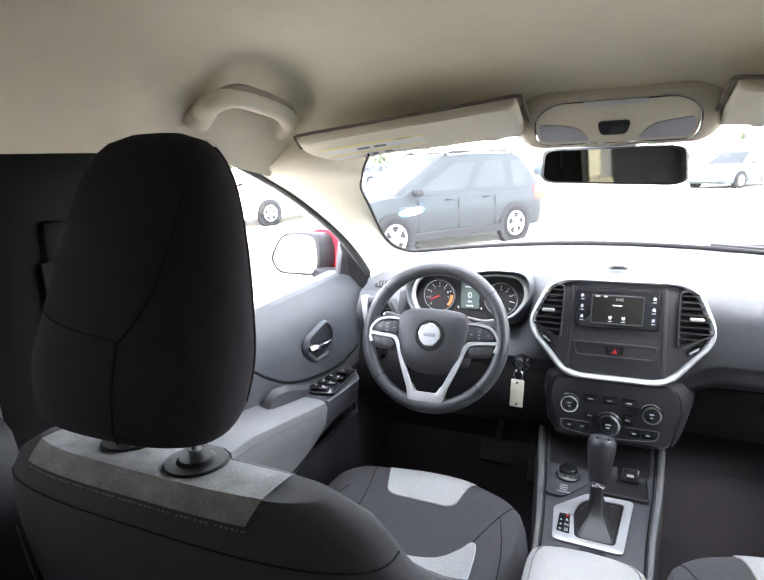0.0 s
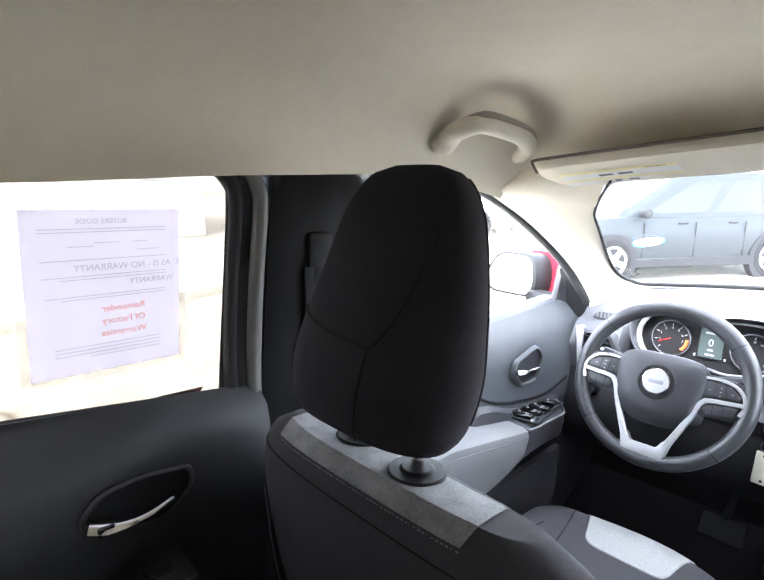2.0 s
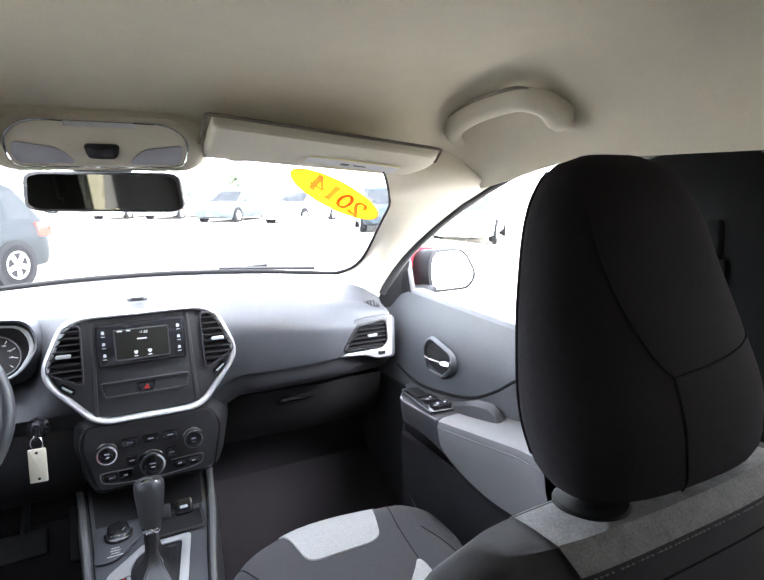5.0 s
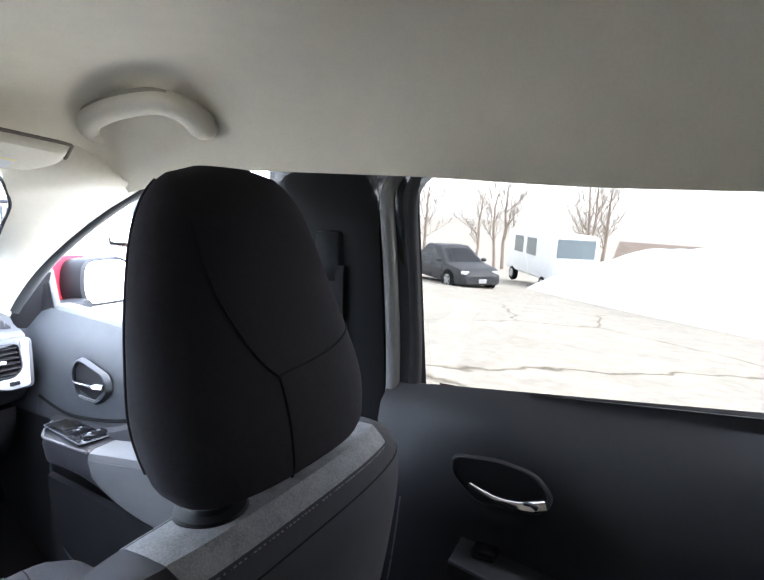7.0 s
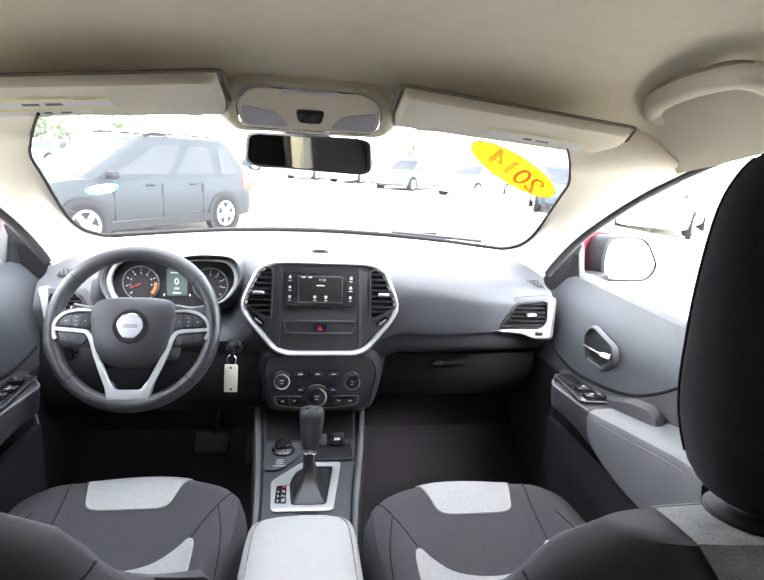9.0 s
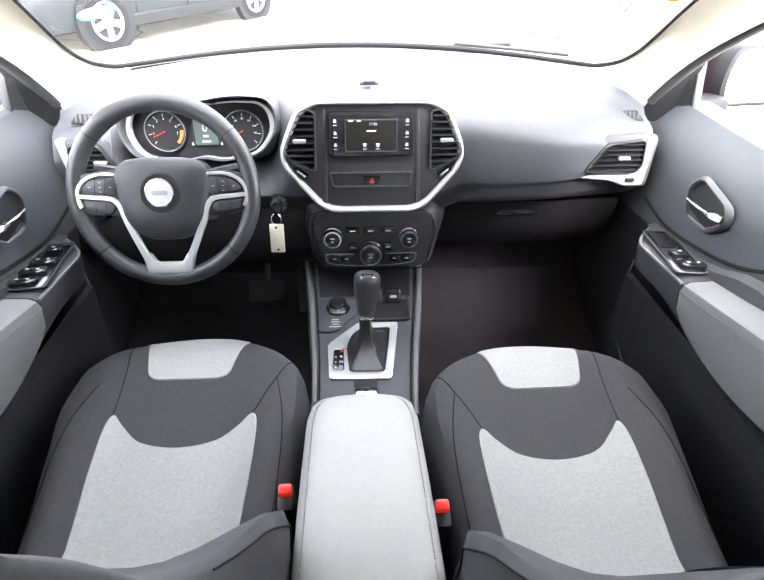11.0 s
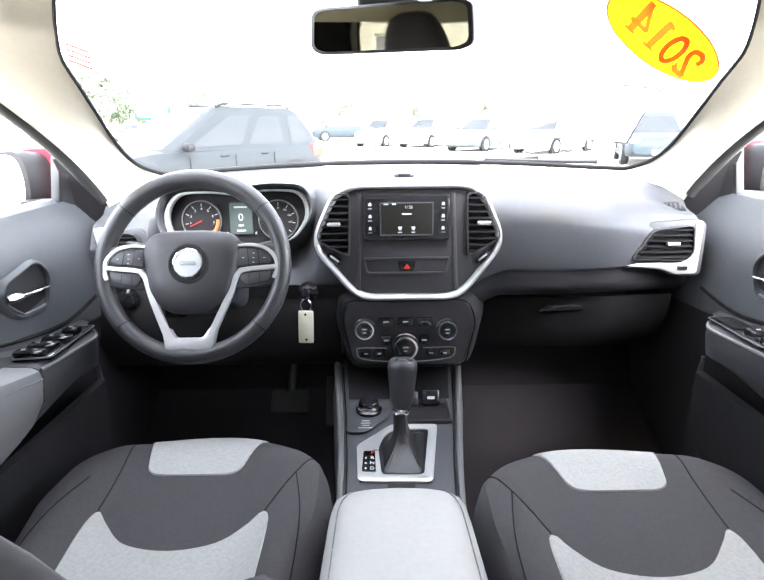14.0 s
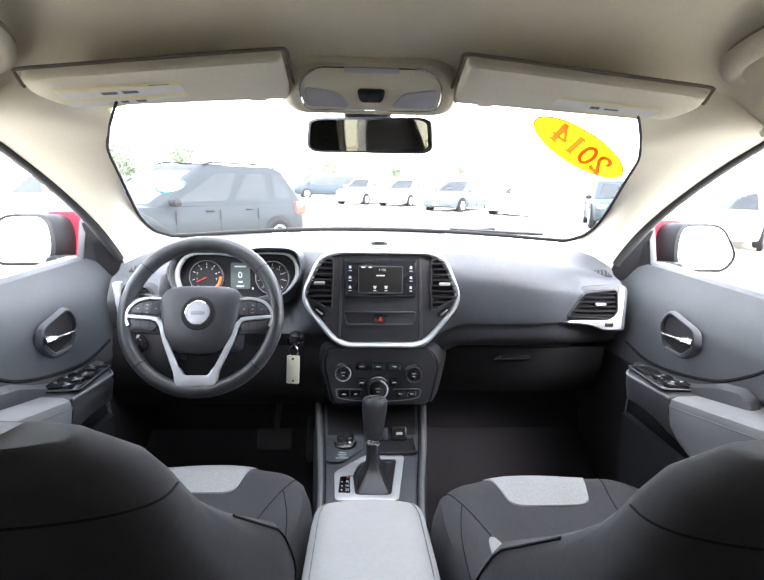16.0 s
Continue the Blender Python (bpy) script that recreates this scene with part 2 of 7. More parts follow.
def prism(outline, depth, bevel=0.0, m=None, seg=2):
    """A flat outline (x, y) pushed along z by depth, with bevelled front edges, then set by m."""
    bm = bmesh.new()
    v = [bm.verts.new((p[0], p[1], 0)) for p in outline]
    f = bm.faces.new(v)
    r = bmesh.ops.extrude_face_region(bm, geom=[f])
    up = [e for e in r["geom"] if isinstance(e, bmesh.types.BMVert)]
    bmesh.ops.translate(bm, verts=up, vec=(0, 0, depth))
    bmesh.ops.recalc_face_normals(bm, faces=bm.faces)
    if bevel:
        top = [e for e in bm.edges if all(abs(w.co.z - depth) < 1e-7 for w in e.verts)]
        bmesh.ops.bevel(bm, geom=top, offset=bevel, segments=seg, profile=0.5, affect="EDGES")
    if m is not None:
        bm.transform(m)
    return bm


def box(x, y, z, bevel=0.004, m=None, seg=2):
    """A block of that size round its centre, with rounded edges."""
    bm = bmesh.new()
    bmesh.ops.create_cube(bm, size=1.0)
    bm.transform(Matrix.Diagonal((x, y, z, 1)))
    if bevel:
        bmesh.ops.bevel(bm, geom=list(bm.edges), offset=min(bevel, 0.49 * min(x, y, z)), segments=seg, profile=0.5, affect="EDGES")
    if m is not None:
        bm.transform(m)
    return bm


def tube(path, radius, n=8, closed=False, flat=1.0):
    """A round bar along a path; radius may be a function of 0..1."""
    P = [Vector(p) for p in path]
    k, rings, up = len(P), [], Vector((0.13, 0.21, 1)).normalized()
    for i, p in enumerate(P):
        d = (P[(i + 1) % k] - P[i - 1]) if closed else (P[min(i + 1, k - 1)] - P[max(i - 1, 0)])
        d.normalize()
        side = d.cross(up)
        if side.length < 1e-4:
            side = d.orthogonal()
        side.normalize()
        up = side.cross(d).normalized()
        r = radius(i / max(k - 1, 1)) if callable(radius) else radius
        rings.append([p + side * (r * math.cos(2 * math.pi * j / n)) + up * (r * flat * math.sin(2 * math.pi * j / n)) for j in range(n)])
    if closed:
        rings.append(rings[0])
    return loft(rings, True, not closed)


def turned(profile, n=24, m=None):
    """A body of revolution round z from (radius, height) pairs."""
    rings = [[(max(r, 1e-4) * math.cos(2 * math.pi * j / n), max(r, 1e-4) * math.sin(2 * math.pi * j / n), h) for j in range(n)] for r, h in profile]
    hollow = len(rings) > 3 and profile[-1][0] > 1e-3
    bm = loft(rings + [rings[0]], True, False) if hollow else loft(rings)
    if hollow:
        bmesh.ops.remove_doubles(bm, verts=bm.verts, dist=1e-6)
        bmesh.ops.recalc_face_normals(bm, faces=bm.faces)
    if m is not None:
        bm.transform(m)
    return bm


def band(outer, inner, depth, bevel=0.0, m=None):
    """A frame between two outlines with the same count of points."""
    k = len(outer)
    def ring(o, z, s=0.0):
        return [(p[0], p[1], z) for p in o]
    mid_o = [Vector(o).lerp(Vector(i), 0.18) for o, i in zip(outer, inner)]
    mid_i = [Vector(o).lerp(Vector(i), 0.82) for o, i in zip(outer, inner)]
    rings = [ring(outer, 0), ring(outer, depth * 0.75), ring(mid_o, depth), ring(mid_i, depth), ring(inner, depth * 0.75), ring(inner, 0)]
    bm = loft(rings + [rings[0]], True, False)
    bmesh.ops.remove_doubles(bm, verts=bm.verts, dist=1e-6)
    bmesh.ops.recalc_face_normals(bm, faces=bm.faces)
    if m is not None:
        bm.transform(m)
    return bm


def stitches(line, r, step=0.0045):
    """A row of short thread stitches along a line, as one mesh."""
    pts = [Vector(p) for p in line]
    bm, left = bmesh.new(), 0.0
    for a, b in zip(pts, pts[1:]):
        d = (b - a).length
        while left < d:
            p, q = a.lerp(b, left / d), a.lerp(b, min(1, (left + step * 0.55) / d))
            t = (q - p).normalized() if (q - p).length > 1e-6 else Vector((0, 0, 1))
            u = t.orthogonal().normalized()
            v = t.cross(u)
            rings = [[bm.verts.new(c + (u * math.cos(k) + v * math.sin(k)) * r) for k in (0.3, 1.87, 3.44, 5.01)] for c in (p, q)]
            for k in range(4):
                bm.faces.new((rings[0][k], rings[0][(k + 1) % 4], rings[1][(k + 1) % 4], rings[1][k]))
            left += step
        left -= d
    return bm


def lettering(name, text, size, mat, parent, m, depth=0.0004, align="CENTER", bold=0.0):
    cu = bpy.data.curves.new(name, "FONT")
    cu.body, cu.size, cu.extrude, cu.align_x, cu.align_y = text, size, depth, align, "CENTER"
    cu.offset = bold
    tmp = bpy.data.objects.new(name, cu)
    me = bpy.data.meshes.new_from_object(tmp)
    bpy.data.objects.remove(tmp)
    me.transform(m)
    return part(name, me, mat, parent, smooth=False)


def facing(x, y, z, tilt=0, turn=0, lean=0):
    """Lays the plane of an outline upright, looking back at the seats: its x to the car's right, its y up, its z rearwards."""
    return Matrix.Translation((x, y, z)) @ pose(0, 0, 0, 0, 0, turn) @ pose(0, 0, 0, 90 + tilt, 0, 0) @ pose(0, 0, 0, 0, 0, lean)


def rect(w, h, r=0.004, n=3):
    return rounded([(-w / 2, -h / 2), (w / 2, -h / 2), (w / 2, h / 2), (-w / 2, h / 2)], r, n)


# ---- the cabin's shell ----
MX = Matrix.Diagonal((-1, 1, 1, 1))


def mirrored(bm):
    bm.transform(MX)
    bmesh.ops.reverse_faces(bm, faces=bm.faces)
    return bm


def sided(bm, s):
    """Bodies are shaped for the driver's side (negative x); s = 1 turns them over to the other side."""
    return bm if s < 0 else mirrored(bm)


def lerp_table(table, y):
    """Values at y from rows of (y, values), along a smooth curve that never overshoots the rows."""
    y = min(max(y, table[0][0]), table[-1][0])
    i = next(k for k in range(len(table) - 1) if y <= table[k + 1][0])
    out = []
    for c in range(1, len(table[0])):
        def slope(k):
            k = min(max(k, 0), len(table) - 2)
            return (table[k + 1][c] - table[k][c]) / (table[k + 1][0] - table[k][0])

        def tangent(k):
            a, b = slope(k - 1), slope(k)
            if 0 < k < len(table) - 1:
                return 0 if a * b <= 0 else 2 * a * b / (a + b)
            return b if k == 0 else a
        h = table[i + 1][0] - table[i][0]
        t = (y - table[i][0]) / h
        p, q = table[i][c], table[i + 1][c]
        out.append(p * (1 + 2 * t) * (1 - t) ** 2 + h * tangent(i) * t * (1 - t) ** 2 + q * t * t * (3 - 2 * t) + h * tangent(i + 1) * t * t * (t - 1))
    return out


# y: half width at the rail, rail height, crown height
ROOF = [(-1.75, 0.62, 1.40, 1.53), (-0.9, 0.71, 1.375, 1.585), (-0.25, 0.75, 1.40, 1.60), (0.1, 0.75, 1.43, 1.605), (0.48, 0.735, 1.45, 1.60), (0.66, 0.715, 1.427, 1.574), (0.74, 0.70, 1.415, 1.512)]


def roof_point(u, v):
    y = -1.75 + 2.49 * v
    w, rail, crown = lerp_table(ROOF, y)
    s = math.sin(math.pi * (u - 0.5)) * 0.5 + (2 * u - 1) * 0.5
    flat = abs(s) ** 14
    yy = y - max(0, y - 0.3) / 0.44 * 0.075 * s * s
    z = crown - (crown - rail) * flat
    # a shallow swell round the lamp console at the front
    z -= 0.012 * math.exp(-((s * w + 0.015) / 0.16) ** 4) * max(0, (y - 0.45) / 0.3)
    return (s * w, yy, z)


ceiling = part("ceiling", sheet(roof_point, 64, 44, -0.02), HEADLINER)
tagged(ceiling, "beige felt headliner curving down to the roof rails", "ceiling", kind="structure")


def windscreen(u, v):
    s = 2 * u - 1
    a = Vector((0.60 * s, 1.475 - 0.19 * s * s, 1.214 - 0.03 * s * s))
    b = Vector((0.53 * s, 0.735 - 0.055 * s * s, 1.515 - 0.075 * s * s))
    return a.lerp(b, v) + Vector((0, 0.0, 0.03 * math.sin(math.pi * v)))


EDGE = smooth_line([(0.040, -0.05, 0), (0.014, 0.018, 0), (0.001, 0.036, 0), (-0.020, 0.09, 0), (-0.031, 0.18, 0), (-0.032, 0.30, 0), (-0.027, 0.45, 0), (-0.020, 0.58, 0), (-0.011, 0.72, 0), (0.009, 0.83, 0), (0.034, 0.93, 0), (0.055, 1.0, 0)], 6)


def edge_u(v):
    """The visible edge of the glass bends inwards at its corners."""
    for p, q in zip(EDGE, EDGE[1:]):
        if v <= q.y:
            return p.x + (q.x - p.x) * max(0, (v - p.y) / (q.y - p.y))
    return EDGE[-1].x


def side_structure(s, tag):
    # A-pillar trim between the windscreen and the door frame
    A = smooth_line([windscreen(edge_u(v) - 0.004, v) + Vector((0, -0.004, -0.002)) for v in (1.0, 0.8, 0.58, 0.32, 0.08, -0.02)], 5)
    B = smooth_line([(-0.728, 0.56, 1.452), (-0.728, 0.74, 1.395), (-0.722, 0.90, 1.325), (-0.708, 1.032, 1.245), (-0.688, 1.118, 1.16), (-0.675, 1.158, 1.10)], 5)
    rows = []
    for a, b in zip(A, B):
        rows.append([a.lerp(b, j / 8) + Vector((0.022, -0.020, 0.010)) * math.sin(math.pi * (j / 8) ** 1.35) for j in range(9)])
    brow = []
    for j in range(9):
        q = -0.672 - 0.328 * j / 8
        brow.append(Vector((0.70 * q, 0.74 - 0.075 * q * q, 1.512 - 0.097 * abs(q) ** 14 + 0.004)))
    cols = [smooth_line([brow[j], rows[3][j], rows[6][j], rows[9][j]], 6)[:13] for j in range(9)]
    bm = loft([list(c) for c in zip(*cols)] + rows[7:], False, False)
    tagged(part("trim_" + tag + "_front_pillar", sided(bm, s), PILLAR), "beige plastic trim of the windscreen pillar", "pillar trim", kind="structure")
    # dark rubber seal round the front door's window
    line = [Vector((-0.752, 0.36, 1.478))] + B[:-3]
    rows = [[p + Vector(q) for q in ((0.006, -0.003, 0.005), (0.003, -0.005, -0.001), (-0.003, -0.006, -0.004), (-0.010, -0.005, -0.006), (-0.018, -0.002, -0.004), (-0.024, 0.0, 0.0))] for p in line]
    tagged(part("trim_" + tag + "_door_seal", sided(loft(rows, False, False), s), RUBBER), "black rubber door seal under the roof rail", "door seal", kind="structure")
    # B-pillar: broad dark panel, belt slot and a lighter seal along its rear edge
    pil = thing("trim_" + tag + "_middle_pillar", (s * 0.77, 0.2, 0.55), "dark plastic middle pillar with seat belt slot and pale edge seal", "pillar", kind="structure")
    rows = []
    for z, y0, y1, x in [(0.50, 0.085, 0.36, -0.76), (1.0, 0.092, 0.34, -0.755), (1.12, 0.094, 0.335, -0.752), (1.25, 0.098, 0.328, -0.75), (1.36, 0.105, 0.340, -0.75), (1.425, 0.109, 0.350, -0.754), (1.475, 0.112, 0.360, -0.775)]:
        rows.append([(x - 0.045, y0, z), (x - 0.008, y0 + 0.012, z), (x + 0.006, y0 + 0.05, z), (x + 0.008, (y0 + y1) / 2, z), (x + 0.004, y1 - 0.05, z), (x - 0.01, y1 - 0.012, z), (x - 0.05, y1, z)])
    part("panel", sided(loft(rows, False, False), s), MIRRORBLACK, pil)
    part("edge_seal", sided(tube(smooth_line([(-0.768, 0.100, 0.98), (-0.768, 0.094, 1.12), (-0.764, 0.096, 1.26), (-0.760, 0.101, 1.375), (-0.760, 0.098, 1.408), (-0.766, 0.088, 1.432), (-0.782, 0.070, 1.450)], 6), 0.012, 14), s), SEALGREY, pil, "grey rubber edge seal")
    part("frame_post", sided(tube(smooth_line([(-0.785, 0.070, 1.0), (-0.785, 0.064, 1.15), (-0.782, 0.067, 1.30), (-0.777, 0.069, 1.385), (-0.777, 0.060, 1.418), (-0.782, 0.036, 1.440), (-0.792, -0.005, 1.452)], 6), 0.013, 14), s), BLACKFRAME, pil)
    part("frame_filler", sided(loft([[(-0.80, 0.045, 1.02), (-0.775, 0.062, 1.02), (-0.765, 0.10, 1.02), (-0.765, 0.15, 1.02)], [(-0.775, 0.055, 1.428), (-0.768, 0.072, 1.428), (-0.763, 0.11, 1.428), (-0.763, 0.15, 1.428)]], False, False), s), BLACKFRAME, pil)
    part("top_filler", sided(box(0.012, 0.310, 0.17, 0.002, Matrix.Translation((-0.800, 0.222, 1.445))), s), BLACKFRAME, pil)
    part("belt_guide", sided(box(0.02, 0.05, 0.09, 0.008, Matrix.Translation((-0.742, 0.20, 1.30))), s), MIRRORBLACK, pil)
    part("belt", sided(box(0.004, 0.046, 0.62, 0.001, Matrix.Translation((-0.734, 0.205, 0.98)) @ pose(0, 0, 0, 3, 0, 0)), s), MIRRORBLACK, pil, "black seat belt webbing")


side_structure(-1, "driver")
side_structure(1, "passenger")


def wall_panels():
    # floor, tunnel, firewall, rear end
    fl = part("floor", sheet(lambda u, v: (-0.85 + 1.7 * u, -1.75 + 3.25 * v, 0.36 + 0.10 * math.exp(-((1.7 * u - 0.85) / 0.13) ** 4) + 0.30 * max(0, (v - 0.86) / 0.14) ** 1.3), 40, 50, -0.02), CARPET)
    tagged(fl, "black carpeted footwell floor with a low tunnel", "floor", kind="structure")
    fw = part("wall_front", sheet(lambda u, v: (-0.8 + 1.6 * u, 1.32 + 0.12 * v, 0.42 + 0.74 * v), 8, 8, 0.02), CARPET)
    tagged(fw, "black carpeted bulkhead under the dashboard", "bulkhead", kind="structure")
    for s, tag in ((-1, "driver"), (1, "passenger")):
        rows = [[(-0.79, -1.75, 0.36), (-0.79, -1.75, 1.06), (-0.74, -1.75, 1.12)], [(-0.80, -0.72, 0.36), (-0.80, -0.72, 1.06), (-0.76, -0.72, 1.12)]]
        tagged(part("wall_" + tag + "_rear", sided(loft(rows, False, False), s), PLASTIC), "dark plastic load bay side lining", "side lining", kind="structure")
        # panel added behind the camera to shut daylight out of the quarter opening
        rows = [[(-0.775, -1.78, 1.07), (-0.72, -1.74, 1.42)], [(-0.79, -0.80, 1.07), (-0.73, -0.76, 1.42)]]
        tagged(part("trim_" + tag + "_quarter_light_stop", sided(loft(rows, False, False), s), PLASTIC), "unseen dark panel that stops daylight at the load bay side", "quarter panel", kind="structure")
        rows = [[(-0.79, -0.86, 1.08), (-0.755, -0.86, 1.26), (-0.70, -0.86, 1.43)], [(-0.79, -0.72, 1.08), (-0.755, -0.66, 1.26), (-0.72, -0.60, 1.43)]]
        tagged(part("trim_" + tag + "_rear_pillar", sided(loft(rows, False, False), s), PILLAR), "beige plastic rear pillar trim", "pillar trim", kind="structure")
    rows = [[(-0.8, -1.76, 0.36), (0.8, -1.76, 0.36)], [(-0.8, -1.78, 1.08), (0.8, -1.78, 1.08)]]
    tagged(part("wall_rear", loft(rows, False, False), PLASTIC), "dark plastic tailgate lining", "tailgate", kind="structure")
    # added out of view to keep daylight out behind the ceiling
    rows = [[(-0.8, -1.735, 1.41), (0.8, -1.735, 1.41)], [(-0.8, -1.70, 1.55), (0.8, -1.70, 1.55)], [(-0.8, -1.66, 1.74), (0.8, -1.66, 1.74)]]
    tagged(part("trim_tailgate_light_stop", loft(rows, False, False), PILLAR), "unseen beige board that stops daylight above the tailgate", "header trim", kind="structure")
    for s, tag in ((-1, "driver"), (1, "passenger")):
        rows = [[(-0.79, -1.78, 1.08), (-0.66, -1.78, 1.08)], [(-0.70, -1.72, 1.43), (-0.56, -1.72, 1.43)]]
        tagged(part("trim_" + tag + "_tail_pillar", sided(loft(rows, False, False), s), PILLAR), "beige plastic tailgate pillar trim", "pillar trim", kind="structure")


wall_panels()


# ---- glass ----
def pane(name, bm, label, mat=GLASS):
    ob = tagged(part(name, bm, mat), label, "window", kind="structure")
    ob.visible_shadow = mat not in (GLASS, SCREENGLASS)
    return ob


pane("window_1", sheet(lambda u, v: windscreen(edge_u(v) - 0.005 + (1.01 - 2 * edge_u(v)) * u, v), 26, 40), "clear raked windscreen glass, veiling glare mixed into it, with a thin black edge band", SCREENGLASS)
side = [(edge_u(v), v) for v in (1.0, 0.97, 0.94, 0.91, 0.88, 0.84, 0.8, 0.76, 0.72, 0.66, 0.6, 0.5, 0.4, 0.32, 0.26, 0.21, 0.17, 0.13, 0.10, 0.08, 0.06, 0.045, 0.032, 0.022)]
edge = [windscreen(u, v) for u, v in side] + [windscreen(0.08 + 0.84 * j / 30, 0.012 * (1 - math.sin(math.pi * j / 30))) for j in range(31)] + [windscreen(1 - u, v) for u, v in reversed(side)]
tagged(part("trim_windscreen_edge", tube([p + Vector((0, -0.010, -0.003)) for p in edge], lambda t: 0.0028 + 0.0048 * math.sin(math.pi * t) ** 2, 8), MIRRORBLACK), "thin black edge band round the windscreen", "window edge", kind="structure")
for s, a, b in ((-1, "window_2", "window_3"), (1, "window_4", "window_5")):
    pane(a, sided(loft([[(-0.79, 0.05, 1.06), (-0.79, 1.12, 1.06)], [(-0.755, 0.09, 1.45), (-0.755, 0.60, 1.46)]], False, False), s), "clear front side window, fully closed")
    pane(b, sided(loft([[(-0.81, -0.78, 1.06), (-0.81, 0.085, 1.06)], [(-0.765, -0.66, 1.44), (-0.765, 0.10, 1.45)]], False, False), s), "dark tinted rear side window, fully closed", TINTED)
pane("window_6", loft([[(-0.66, -1.78, 1.08), (0.66, -1.78, 1.08)], [(-0.56, -1.70, 1.42), (0.56, -1.70, 1.42)]], False, False), "dark tinted tailgate window", TAILGLASS)


# header strip joining the headliner to the windscreen
def header_strip(u, v):
    u = 0.5 + 0.59 * (u - 0.5)
    a = Vector(roof_point(u, 1.0))
    b = windscreen(0.5 + 0.331 * (math.sin(math.pi * (u - 0.5)) + 2 * u - 1), 1.0)
    return a.lerp(b + Vector((0, 0, -0.002)), v) + Vector((0, 0, -0.004 * math.sin(math.pi * v)))


tagged(part("trim_screen_header", sheet(header_strip, 40, 4, -0.012), HEADLINER), "beige header strip above the windscreen", "header trim", kind="structure")
# ---- the dashboard ----
DX = 0.013
dash = thing("dashboard", (DX, 1.1, 0.6), "charcoal soft-touch car dashboard with silver trim", "dashboard")


def dash_top(x):
    """The rear upper edge of the dash, its height and its depth at x."""
    a = abs(x - DX)
    a = min(a, 0.66)
    return 1.158 - 0.066 * max(0, (a - 0.22) / 0.43) ** 1.7, 1.03 + 0.04 * max(0, (a - 0.25) / 0.4) ** 2


def dash_section(x):
    a = min(abs(x - DX), 0.64)
    z0, y0 = dash_top(x)
    zc, yc = 1.204 - 0.035 * (a / 0.64) ** 2, 1.46 - 0.17 * (a / 0.6) ** 2
    right = min(1, max(0, (x - 0.13) / 0.10))
    belly = 0.030 * math.exp(-((x - 0.36) / 0.15) ** 4) * right
    well = 0.13 * math.exp(-((x + 0.36) / 0.165) ** 8)
    crease = 0.925 + 0.062 * right ** 0.7 if x > 0 else 0.955
    pts = [(yc, zc), (max(yc - 0.12, y0 + 0.10), zc - 0.004 - 0.02 * (a / 0.64) ** 4), (y0 + 0.06, z0 + 0.014), (y0 + 0.012, z0 - 0.004), (y0 - 0.014 - belly, z0 - 0.045), (y0 - 0.022 - belly, (z0 + crease) / 2), (y0 - 0.014 - belly, crease + 0.010), (y0 - 0.004 - belly, crease), (y0 + 0.004 - belly, crease - 0.012), (y0 + 0.012 - belly, crease - 0.045), (y0 + 0.045, crease - 0.075), (y0 + 0.14, crease - 0.09), (y0 + 0.3, crease - 0.09)]
    # the instruments sit in a well behind the wheel
    pts = [(y + well * math.exp(-((z - 1.07) / 0.085) ** 4) if y < 1.12 else y, z) for y, z in pts]
    return [Vector((x, q[0], q[1])) for q in smooth_line([(p[0], p[1], 0) for p in pts], 3)]


xs = [-0.688 + 1.366 * i / 80 for i in range(81)]
part("body", loft([dash_section(x)[:23] for x in xs], False, False), DASH, dash)
part("lower_panel", loft([dash_section(x)[22:] for x in xs], False, False), PLASTIC, dash, "black lower dash panel")
part("end_cap", loft([[p, Vector((p.x, 1.4, p.z))] for p in dash_section(-0.688)], False, False), PLASTIC, dash)
part("end_cap", loft([[p, Vector((p.x, 1.4, p.z))] for p in dash_section(0.678)], False, False), PLASTIC, dash)

# knee panel under the wheel and glovebox on the other side
part("knee_panel", loft([[Vector((x, y, z)) for y, z in ((1.06, 0.965), (1.03, 0.90), (1.03, 0.82), (1.09, 0.74), (1.2, 0.70))] for x in (-0.70, -0.5, -0.35, -0.2, -0.135)], False, False), BLACKFRAME, dash)
gl = part("glovebox_lid", sheet(lambda u, v: (0.185 + 0.47 * u, 1.105 + 0.08 * (1 - v) ** 2 - 0.012 * math.sin(math.pi * u), 0.745 + 0.155 * v), 12, 10, 0.01), LOWERDASH, dash, "black glovebox lid")
part("latch", prism(rounded([(-0.055, -0.009), (0.055, -0.006), (0.05, 0.008), (-0.04, 0.006)], 0.005), 0.006, 0.002, facing(0.385, 1.092, 0.875, 8)), GLOSS, gl)

# centre stack: silver hexagonal frame, dark face, two vents, touch screen, bin with hazard switch
STK = facing(DX, 1.012, 1.045, -2)
hexa = [(-0.150, 0.128), (0.160, 0.128), (0.214, 0.004), (0.118, -0.121), (-0.108, -0.121), (-0.207, 0.004)]
inner = [(-0.136, 0.117), (0.146, 0.117), (0.198, 0.004), (0.111, -0.106), (-0.101, -0.106), (-0.191, 0.004)]
R6 = [0.046, 0.046, 0.042, 0.036, 0.036, 0.042]
frame_out, frame_in = rounded(hexa, R6, 6), rounded(inner, R6, 6)
